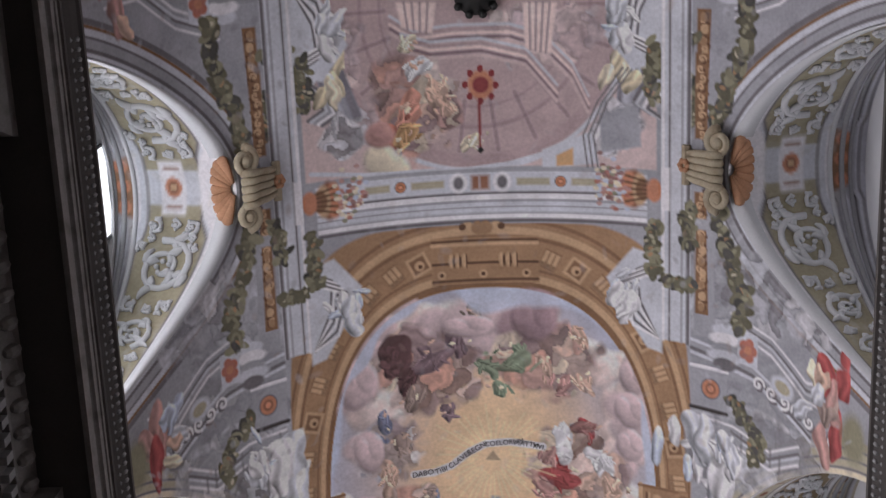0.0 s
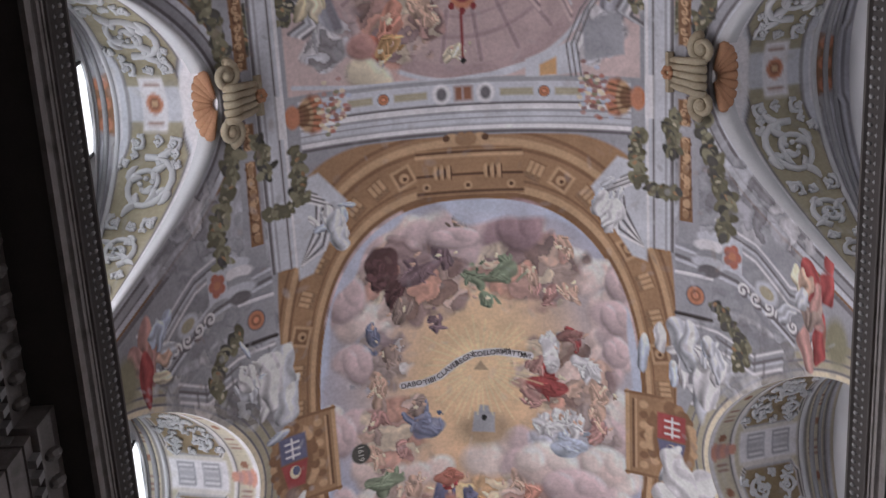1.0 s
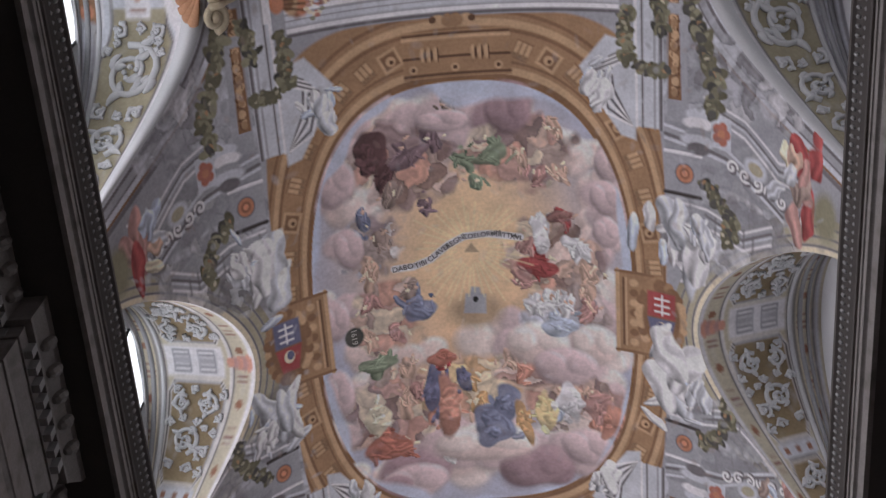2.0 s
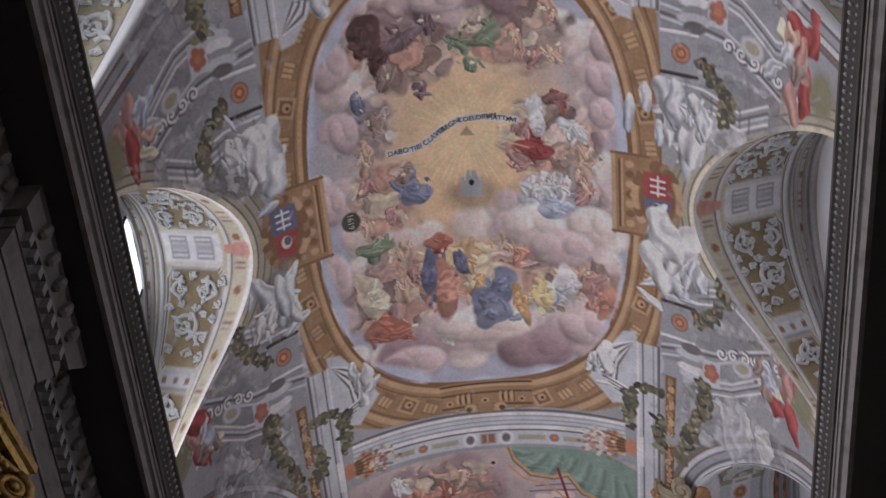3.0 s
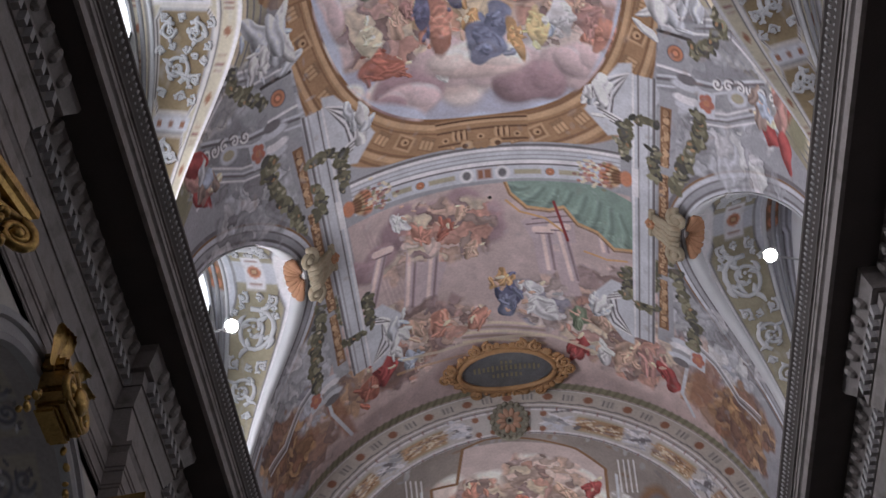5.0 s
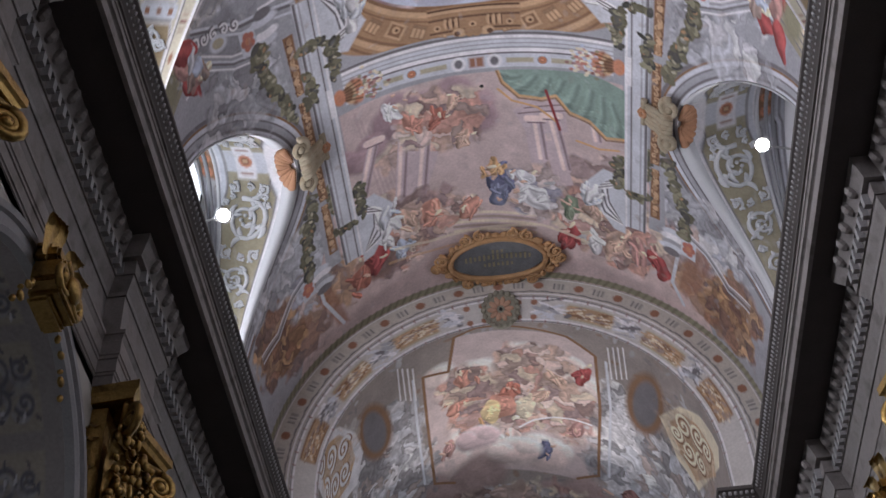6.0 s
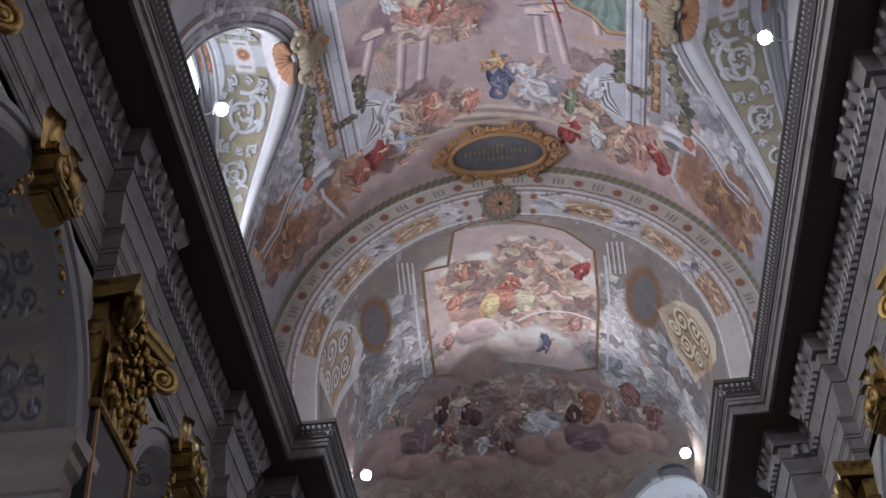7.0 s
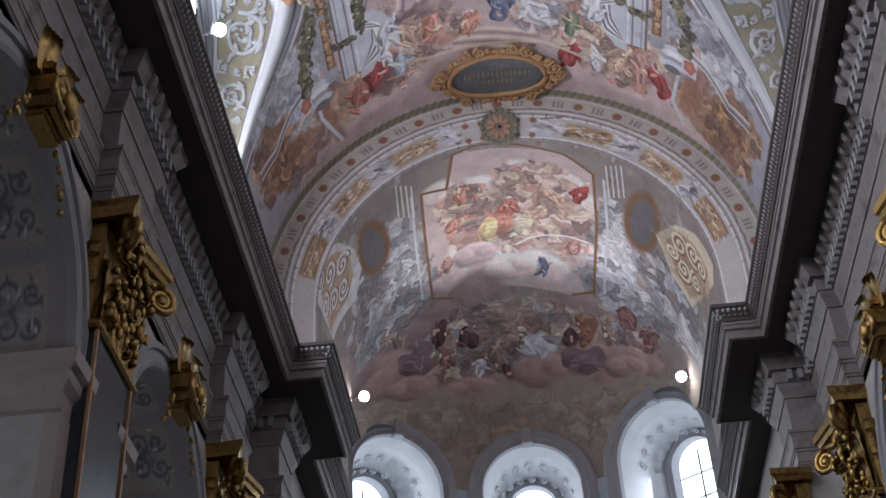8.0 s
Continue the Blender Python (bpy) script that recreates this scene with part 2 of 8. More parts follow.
STONE, STONEL, STONED, STONEDD = pig(132, 131, 140), pig(164, 165, 175), pig(97, 92, 97), pig(64, 58, 59)
OCHRE, OCHREL, OCHRED, OCHREDD = pig(142, 104, 68), pig(168, 130, 90), pig(118, 82, 52), pig(94, 64, 42)
SKY, SKYP, GLORY, GLORY2 = pig(146, 146, 166), pig(166, 146, 146), pig(188, 146, 104), pig(204, 168, 120)
CLOUDL, MAUVE, MAUVEL, MAUVED, DUSK = pig(196, 170, 165), pig(138, 108, 116), pig(164, 142, 148), pig(112, 88, 96), pig(126, 102, 100)
FLESH, ROSE, CORAL, REDO, REDP, REDD, REDB = pig(176, 140, 120), pig(158, 112, 106), pig(178, 116, 96), pig(158, 88, 70), pig(148, 54, 54), pig(124, 82, 78), pig(124, 44, 46)
UMBER, TAUPE, RUST, BROWNP = pig(84, 56, 58), pig(132, 110, 102), pig(130, 82, 58), pig(150, 122, 92)
GREENP, TEAL, TEALD = pig(112, 124, 100), pig(108, 130, 120), pig(76, 98, 90)
BLUEP, BLUEL, INDIGO = pig(104, 108, 136), pig(150, 158, 178), pig(88, 88, 118)
OCHREP, YELL, CREAM, WHITEP = pig(178, 132, 78), pig(196, 170, 112), pig(186, 172, 146), pig(186, 182, 188)
ORANGE, BLACKP, DARKG, LEAF, LEAFL = pig(170, 102, 66), pig(22, 20, 20), pig(72, 70, 66), pig(92, 87, 68), pig(118, 113, 88)
DOME, DOMEL, TAN = pig(150, 124, 126), pig(172, 148, 147), pig(148, 138, 114)
P_WARM = [FLESH, ROSE, CORAL, CREAM, TAUPE, UMBER, MAUVED, CLOUDL]
P_COOL = [BLUEL, WHITEP, FLESH, TAUPE, MAUVED, BLUEP, CLOUDL]
P_GOLD = [OCHREP, FLESH, CREAM, BROWNP, YELL, CORAL]
P_STONE = [STONE, STONEL, STONED, WHITEP, STONED, TAUPE]
P_DUSK = [UMBER, TAUPE, STONE, MAUVED, REDD, FLESH, STONED, CREAM]
P_RUST = [RUST, OCHREP, OCHRED, UMBER, OCHRE]
P_LUN = [WHITEP, STONEL, WHITEP, CREAM, OCHREL]
P_CREAM = [CREAM, OCHRED, OCHREL, TAUPE]
P_MAUVE = [DOMEL, MAUVEL, DOME, MAUVEL, CLOUDL, STONEL]
PINKC = pig(174, 148, 152)
DUSKP = pig(146, 116, 112)
P_WHITE = [WHITEP, STONEL, WHITEP, STONE, STONED]
rnd = random.Random(11)


def shade(col, k):
    return tuple(min(0.85, c * k) for c in col)


LATTICE = np.random.RandomState(5).rand(64, 64).astype(np.float32)


def wander(x, y):
    """Smooth noise from 0 to 1 at places x, y."""
    x0, y0 = np.floor(x).astype(int), np.floor(y).astype(int)
    fx, fy = x - x0, y - y0
    fx, fy = fx * fx * (3 - 2 * fx), fy * fy * (3 - 2 * fy)
    g = lambda i, j: LATTICE[(x0 + i) % 64, (y0 + j) % 64]
    return (g(0, 0) * (1 - fx) + g(1, 0) * fx) * (1 - fy) + (g(0, 1) * (1 - fx) + g(1, 1) * fx) * fy


def form(c, u, v, ru, rv, col, turn=0.0, folds=0.0, rough=0.35, soft=0.12, alpha=1.0, depth=0.45):
    """A rounded painted form with a wavering outline, a lit and a dark side, and folds."""
    r = max(ru, rv) * 1.6
    a, b, U, V = c.window(u - r, u + r, v - r, v + r)
    if U.size < 2 or V.size < 2:
        return
    ox, oy = rnd.uniform(0, 60), rnd.uniform(0, 60)
    k = 1.5 / max(ru, rv)
    wx = (wander(U * k + ox, V * k + oy) - 0.5) * rough * 2
    wy = (wander(U * k + oy, V * k + ox + 17) - 0.5) * rough * 2
    co, si = math.cos(radians(turn)), math.sin(radians(turn))
    x = ((U - u) * co + (V - v) * si) / ru + wx
    y = ((V - v) * co - (U - u) * si) / rv + wy
    d = np.sqrt(x * x + y * y)
    mask = np.clip((1 - d) / soft, 0, 1)
    lit = (0.55 * (x * co - y * si) - 0.65 * (x * si + y * co)) * np.clip(d, 0, 1)
    tone = 1 + depth * lit - 0.25 * np.clip(d - 0.7, 0, 1)
    if folds:
        tone = tone + folds * np.sin(y * 5.0 + 4.5 * wander(U * k * 0.9 + oy, V * k * 0.9 + ox)) * 0.55
    tone = tone * (0.92 + 0.16 * wander(U * 14 + ox, V * 14 + oy))
    colour = np.asarray(col, np.float32) * np.clip(tone, 0.3, 1.7)[..., None]
    m = (mask * alpha)[..., None]
    c.c[a, b] = c.c[a, b] * (1 - m) + np.clip(colour, 0, 0.85) * m


def cloud(c, u, v, size, col=CLOUDL):
    """Round billows with paler lit sides and darker undersides."""
    for k in range(3):
        r = size * rnd.uniform(0.55, 0.85)
        x, y = u + rnd.gauss(0, 0.34) * size, v + rnd.gauss(0, 0.28) * size
        form(c, x, y + 0.1 * r, r, r * 0.9, shade(col, 0.66), rnd.uniform(0, 180), 0.0, 0.1, 0.4, 0.4, 0.2)
        form(c, x, y, r * 0.95, r * 0.85, shade(col, rnd.uniform(0.95, 1.08)), 0, 0.0, 0.1, 0.32, 0.9, 0.65)


def robe(c, u, v, size, col):
    """A draped form with folds."""
    s = size * 0.7
    a = rnd.uniform(50, 130)
    form(c, u, v, s * 0.9, s * 0.5, shade(col, 0.85), a, 0.55, 0.42, 0.1)
    for _ in range(4):
        form(c, u + rnd.gauss(0, 0.3) * s, v + rnd.gauss(0, 0.35) * s, s * rnd.uniform(0.32, 0.55), s * rnd.uniform(0.12, 0.22), shade(col, rnd.uniform(0.8, 1.3)), a + rnd.gauss(0, 35), 0.6, 0.4, 0.14)
    for _ in range(3):
        form(c, u + rnd.gauss(0, 0.5) * s, v - 0.3 * s + rnd.gauss(0, 0.4) * s, s * rnd.uniform(0.16, 0.3), s * rnd.uniform(0.08, 0.14), rnd.choice((FLESH, FLESH, shade(col, 0.6), CREAM)), rnd.uniform(0, 180), 0.2, 0.35, 0.15)


def drape(c, u, v, w, h, col, turn=0.0):
    """One large draped form, broken into folds that catch the light."""
    form(c, u, v, w, h, shade(col, 0.88), turn, 0.4, 0.34, 0.14, 0.95)
    for _ in range(7):
        x, y = rnd.gauss(0, 0.4) * w, rnd.gauss(0, 0.4) * h
        form(c, u + x, v + y, w * rnd.uniform(0.3, 0.5), h * rnd.uniform(0.14, 0.32), shade(col, rnd.uniform(0.7, 1.3)), turn + rnd.gauss(0, 35), 0.5, 0.35, 0.25, 0.85, 0.6)


def billow(c, u, v, w, h, col, turn=0.0):
    """One large smooth cloud with a dark underside and two lobes."""
    form(c, u, v + 0.12 * h, w * 1.05, h * 1.05, shade(col, 0.62), turn, 0.0, 0.1, 0.35, 0.55, 0.2)
    form(c, u, v, w, h, shade(col, 0.98), turn, 0.0, 0.07, 0.2, 0.95, 0.85)
    for sgn in (-1, 1):
        form(c, u + sgn * 0.45 * w, v - 0.15 * h, w * 0.5, h * 0.6, shade(col, 1.08), turn, 0.0, 0.07, 0.3, 0.75, 0.8)


def swarm(c, u, v, w, h, n, palette, alpha=0.9):
    """A crowd of small interlocking draped forms: warped cells, each with its pigment and its folds."""
    a, b, U, V = c.window(u - w * 1.1, u + w * 1.1, v - h * 1.1, v + h * 1.1)
    if U.size < 2 or V.size < 2:
        return
    n = max(5, int(n * 0.38))
    mean = np.mean(np.array(palette), 0)
    ox, oy = rnd.uniform(0, 60), rnd.uniform(0, 60)
    X = U + (wander(U * 5 + ox, V * 5 + oy) - 0.5) * 0.28 + (wander(U * 13 + ox, V * 13) - 0.5) * 0.08
    Y = V + (wander(U * 5 + oy, V * 5 + ox) - 0.5) * 0.28 + (wander(U * 13, V * 13 + oy) - 0.5) * 0.08
    seeds = [(u + rnd.uniform(-1.1, 1.1) * w, v + rnd.uniform(-1.1, 1.1) * h, rnd.uniform(0, 3.14), tuple(0.68 * a + 0.32 * b for a, b in zip(shade(rnd.choice(palette), rnd.uniform(0.8, 1.12)), mean))) for _ in range(n)]
    best = np.full(X.shape, 9e9, np.float32)
    second = best.copy()
    colour = np.zeros(X.shape + (3,), np.float32)
    phase = np.zeros(X.shape, np.float32)
    for x, y, t, col in seeds:
        p, q = (X - x) * math.cos(t) + (Y - y) * math.sin(t), (Y - y) * math.cos(t) - (X - x) * math.sin(t)
        d = p * p * 0.55 + q * q * 1.6
        near = d < best
        second = np.where(near, best, np.minimum(second, d))
        best = np.where(near, d, best)
        colour[near] = col
        phase = np.where(near, q * 26 + p * 6, phase)
    rim = np.clip((np.sqrt(second) - np.sqrt(best)) / 0.07, 0, 1)
    tone = (0.76 + 0.24 * rim) * (1 + 0.17 * np.sin(phase + 4 * wander(U * 4 + oy, V * 4))) * (0.9 + 0.2 * wander(U * 20 + ox, V * 20 + oy))
    edge = np.sqrt(((U - u) / w) ** 2 + ((V - v) / h) ** 2) + (wander(U * 6 + oy, V * 6 + ox) - 0.5) * 0.5
    m = (np.clip((1 - edge) / 0.18, 0, 1) * alpha)[..., None]
    c.c[a, b] = c.c[a, b] * (1 - m) + np.clip(colour * tone[..., None], 0, 0.85) * m


def spiral(c, u, v, r, turns, start, hand, width, light, dark, stretch=1.0):
    """A painted scroll with its shadow."""
    n = int(14 * turns) + 4
    pts = []
    for k in range(n):
        f = k / (n - 1)
        a = start + hand * 2 * math.pi * turns * f
        rr = r * (1 - 0.88 * f)
        pts.append((u + rr * math.cos(a), v + rr * math.sin(a) * stretch))
    c.line([(x + 0.03, y + 0.03) for x, y in pts], width * 1.25, dark)
    c.line(pts, width, light)
    c.line([(x - 0.012, y - 0.012) for x, y in pts], width * 0.35, shade(light, 1.25))


def rosette(c, u, v, r, col=ORANGE):
    c.ell(u, v, r * 1.15, r * 1.15, STONED, soft=0.15)
    c.ell(u, v, r, r, col, soft=0.15)
    c.ell(u, v, r * 0.6, r * 0.6, shade(col, 0.6), soft=0.3)
    c.ell(u, v, r * 0.35, r * 0.35, shade(col, 1.3), soft=0.4)


class Mirror:
    """Paints the same shape on both halves of the vault."""

    def __init__(self, c, sx, flip=None, shift=0.0, limit=99.0):
        self.c, self.sx, self.flip, self.shift, self.limit = c, sx, flip, shift, limit

    def at(self, p):
        return (p[0] * self.sx, p[1] + self.shift if self.flip is None else self.flip - p[1])

    def turned(self, a):
        return a * self.sx * (1 if self.flip is None else -1)

    def ell(self, u, v, ru, rv, col, turn=0.0, soft=0.25, alpha=1.0):
        if v < self.limit:
            self.c.ell(*self.at((u, v)), ru, rv, col, self.turned(turn), soft, alpha)

    def poly(self, pts, col, soft=0.03, alpha=1.0):
        if max(p[1] for p in pts) < self.limit:
            self.c.poly([self.at(p) for p in pts], col, soft, alpha)

    def line(self, pts, width, col, soft=0.02, alpha=1.0):
        if max(p[1] for p in pts) < self.limit:
            self.c.line([self.at(p) for p in pts], width, col, soft, alpha)


# ---------------------------------------------------------------- the painted nave vault
def paint_ground(c):
    """Stone-grey feigned architecture, stained a little, with the groin mouldings round the window bays."""
    U, V = c.us[:, None], c.vs[None, :]
    wob = np.sin(U * 2.1 + np.sin(V * 1.3)) * np.sin(V * 1.7 + U) * 0.5 + np.sin(U * 5.3 + V * 3.1) * np.sin(V * 4.7 - U * 2.2) * 0.3
    c.c[:] = np.array(STONE) * (1 + 0.13 * wob)[..., None]
    e = 1e-3
    for i, yc in enumerate((-1.7,) + LUN_Y):
        g = groin(U, V, yc)
        gs, gy = (groin(U + e, V, yc) - g) / e, (groin(U, V + e, yc) - g) / e
        d = g / np.sqrt(gs ** 2 + gy ** 2 + 1e-6)
        d = np.where(np.abs(V - yc) < LW + 0.9, d, 9)
        mid = i == 2
        rows = ((0.0, 0.05, STONEL), (0.05, 0.10, STONED), (0.10, 0.20, STONE), (0.20, 0.23, STONED), (0.23, 0.31, STONEL), (0.31, 0.35, OCHRED), (0.35, 0.42, STONED))
        if mid:
            rows = ((0.0, 0.08, CREAM), (0.08, 0.11, STONED), (0.11, 0.20, TAN), (0.20, 0.23, STONED), (0.23, 0.33, shade(TAN, 0.9)), (0.33, 0.36, STONED), (0.36, 0.46, shade(TAN, 0.75)))
        for d0, d1, col in rows:
            m = np.clip((d - d0) / 0.02 + 0.5, 0, 1) * np.clip((d1 - d) / 0.02 + 0.5, 0, 1)
            c.lay(slice(None), slice(None), m.astype(np.float32), col)


def figure_grisaille(m, u, v, s):
    """A pale draped form that sits on a ledge, painted like stucco."""
    if v > m.limit:
        return
    x, y = m.at((u, v))
    form(m.c, x, y, s * 0.62, s * 0.45, STONED, 90, 0.3, 0.4, 0.3, 0.6)
    for _ in range(7):
        form(m.c, x + rnd.gauss(0, 0.3) * s, y + rnd.gauss(0, 0.4) * s, s * rnd.uniform(0.3, 0.42), s * rnd.uniform(0.09, 0.14), rnd.choice((WHITEP, STONEL, pig(158, 166, 186))), rnd.uniform(0, 180), 0.5, 0.3, 0.12, 1.0, 0.7)
    for _ in range(5):
        form(m.c, x + rnd.gauss(0, 0.2) * s, y + rnd.gauss(0, 0.3) * s, s * rnd.uniform(0.36, 0.6), s * rnd.uniform(0.2, 0.32), rnd.choice((STONEL, WHITEP, WHITEP)), rnd.uniform(50, 130), 0.6, 0.35, 0.1, 1.0, 0.6)


def garland(m, pts, w):
    """A hanging swag of leaves and fruit."""
    for (x0, y0), (x1, y1) in zip(pts, pts[1:]):
        n = max(2, int(math.hypot(x1 - x0, y1 - y0) / (w * 0.09)))
        for k in range(n):
            f = k / n
            x, y = x0 + (x1 - x0) * f + rnd.gauss(0, 0.22) * w, y0 + (y1 - y0) * f + rnd.gauss(0, 0.15) * w
            m.ell(x, y, w * rnd.uniform(0.34, 0.55), w * rnd.uniform(0.2, 0.32), shade(rnd.choice((LEAF, LEAF, LEAFL, DARKG)), rnd.uniform(0.7, 1.15)), rnd.uniform(0, 180), soft=0.3)
            if k % 3 == 0:
                m.ell(x - 0.02, y - 0.02, w * 0.2, w * 0.12, shade(rnd.choice((LEAFL, LEAFL, TAN, OCHRE)), rnd.uniform(0.8, 1.2)), rnd.uniform(0, 180), soft=0.5)


def paint_corner(m):
    """One of four corners round the oval field: beam, ochre panel, bracket, urn, roundel, garlands."""
    # ledges that lead from the beam to the pendentive
    m.poly([(2.95, 5.9), (4.6, 6.05), (5.2, 6.5), (5.0, 6.9), (3.9, 6.75), (2.95, 6.9)], shade(STONE, 0.8), soft=0.05, alpha=0.7)
    for k, col in enumerate((STONEL, STONE, STONED, STONEL)):
        m.line([(2.95, 6.02 + k * 0.06), (3.9, 6.2 + k * 0.06), (4.9, 6.75 + k * 0.05)], 0.045, col)
    m.poly([(3.3, 6.95), (4.6, 6.95), (5.0, 7.4), (3.4, 7.5)], shade(STONE, 0.72), soft=0.08, alpha=0.6)
    # beam and ochre recess
    m.poly([(2.5, 1.4), (2.92, 1.4), (2.92, 6.1), (2.5, 6.1)], STONEL, soft=0.02)
    for x, w, col in ((2.53, 0.04, WHITEP), (2.62, 0.03, STONED), (2.80, 0.03, STONE), (2.89, 0.05, STONED)):
        m.line([(x, 1.4), (x, 6.1)], w, col)
    m.poly([(2.98, 4.35), (3.25, 4.35), (3.32, 5.95), (2.98, 5.95)], STONE, soft=0.02)
    m.poly([(3.0, 4.5), (3.16, 4.5), (3.2, 5.65), (3.0, 5.65)], OCHRED, soft=0.02)
    m.poly([(2.98, 2.2), (3.16, 2.2), (3.16, 3.3), (2.98, 3.3)], OCHRED, soft=0.02)
    for k in range(9):
        for y, h in ((4.56, 1), (2.28, -1)):
            spiral(m, 3.08 + 0.02 * h * (k % 2), y + k * 0.12, 0.055, 1.0, k, 1 if k % 2 else -1, 0.022, OCHREL, OCHREDD)
    for k in range(7):
        m.ell(3.09 + 0.02 * (k % 2), 4.62 + k * 0.155, 0.05, 0.06, OCHREL if k % 2 else OCHRE, soft=0.4)
    for k, col in enumerate((WHITEP, STONE, STONED, STONEL, STONE, WHITEP)):
        m.line([(3.0, 7.1 + 0.05 * k), (3.6, 7.12 + 0.05 * k), (4.2, 7.3 + 0.05 * k), (4.7, 7.05 + 0.05 * k)], 0.04, col, soft=0.03)
        m.line([(3.55, 5.55 + 0.04 * k), (4.2, 5.75 + 0.045 * k), (4.8, 6.15 + 0.05 * k), (5.4, 6.1 + 0.06 * k)], 0.035, col, soft=0.03)
    for q in range(9):
        m.line([(3.1 + 0.16 * q, 7.13 + 0.02 * q), (3.1 + 0.16 * q, 7.35 + 0.02 * q)], 0.04, STONED, soft=0.03, alpha=0.7)
    for q in range(7):
        spiral(m, 4.0 + 0.22 * q, 6.42 + 0.06 * q, 0.1, 1.2, q, 1 if q % 2 else -1, 0.035, WHITEP, STONED)
    # block with roundel
    m.poly([(2.95, 6.35), (3.5, 6.35), (3.5, 6.98), (2.95, 6.98)], STONE, soft=0.02)
    m.line([(2.95, 6.98), (3.5, 6.98)], 0.06, STONEDD)
    m.line([(2.95, 6.38), (3.5, 6.38)], 0.05, WHITEP)
    rosette(m, 3.25, 6.67, 0.13)
    # urn and red rosette
    for d, r, col in ((-0.22, 0.2, STONEL), (-0.1, 0.24, WHITEP), (0.04, 0.2, STONE), (0.14, 0.27, STONEL), (0.25, 0.18, STONED)):
        m.ell(3.42 + 0.04, 6.03 + d, r, 0.09, col, soft=0.3)
    m.poly([(3.66, 5.72), (3.98, 5.78), (3.98, 6.22), (3.66, 6.2)], STONEL, soft=0.02)
    for k in range(5):
        m.ell(3.82 + 0.08 * math.cos(k * 1.26), 6.0 + 0.1 * math.sin(k * 1.26), 0.07, 0.07, REDO, soft=0.4)
    m.ell(3.82, 6.0, 0.06, 0.06, ORANGE, soft=0.4)
    m.ell(4.4, 6.35, 0.2, 0.14, STONEL, 20, soft=0.3)
    m.ell(4.4, 6.35, 0.13, 0.08, TAN, 20, soft=0.3)
    # scroll bracket with small pale forms, next to the oval frame
    m.poly([(2.5, 4.95), (2.1, 4.85), (1.72, 5.3), (1.95, 5.75), (2.3, 6.25), (2.52, 6.3)], STONEL, soft=0.04)
    for k in range(6):
        m.line([(2.45 - 0.02 * k, 5.0 + 0.04 * k), (2.15 - 0.05 * k, 5.15 + 0.05 * k), (2.2 - 0.02 * k, 5.6 + 0.07 * k), (2.46, 6.1)], 0.035, (STONED, WHITEP)[k % 2])
    figure_grisaille(m, 1.95, 5.55, 0.42)
    # garlands
    garland(m, [(3.3, 4.15), (3.35, 4.4), (3.5, 4.8), (3.72, 5.3), (3.68, 5.8)], 0.24)
    garland(m, [(3.55, 6.75), (3.85, 7.0), (4.05, 7.3), (3.95, 7.55)], 0.22)
    garland(m, [(2.95, 4.2), (2.88, 4.5), (2.92, 4.8)], 0.2)
    garland(m, [(2.4, 4.5), (2.36, 4.75), (2.42, 5.0), (2.36, 5.2)], 0.2)
    garland(m, [(2.55, 5.25), (2.75, 5.3), (2.95, 5.25)], 0.2)
    # painted draped form at the foot of the pendentive
    for k in range(5 if m.limit > 7 else 0):
        form(m.c, *m.at((5.3 + rnd.gauss(0, 0.14), 6.5 + rnd.gauss(0, 0.2))), 0.34, 0.17, rnd.choice((REDP, REDP, ROSE, ROSE)), rnd.uniform(40, 120), 0.5, 0.5)
    for k in range(6 if m.limit > 7 else 0):
        form(m.c, *m.at((5.0 + rnd.gauss(0, 0.15), 6.35 + rnd.gauss(0, 0.2))), 0.2, 0.12, rnd.choice((CREAM, BLUEL, FLESH, STONEL, TAUPE)), rnd.uniform(0, 180), 0.5, 0.5)
    m.ell(5.75, 6.55, 0.25, 0.3, LEAFL, soft=0.5)
    # pale draped figure form and stand beside the middle bay
    m.poly([(2.85, 7.25), (3.35, 7.1), (3.75, 7.3), (3.3, 7.9), (2.9, 8.0)], STONE, soft=0.06)
    figure_grisaille(m, 3.12, 7.7, 0.8)
    figure_grisaille(m, 3.45, 7.5, 0.42)


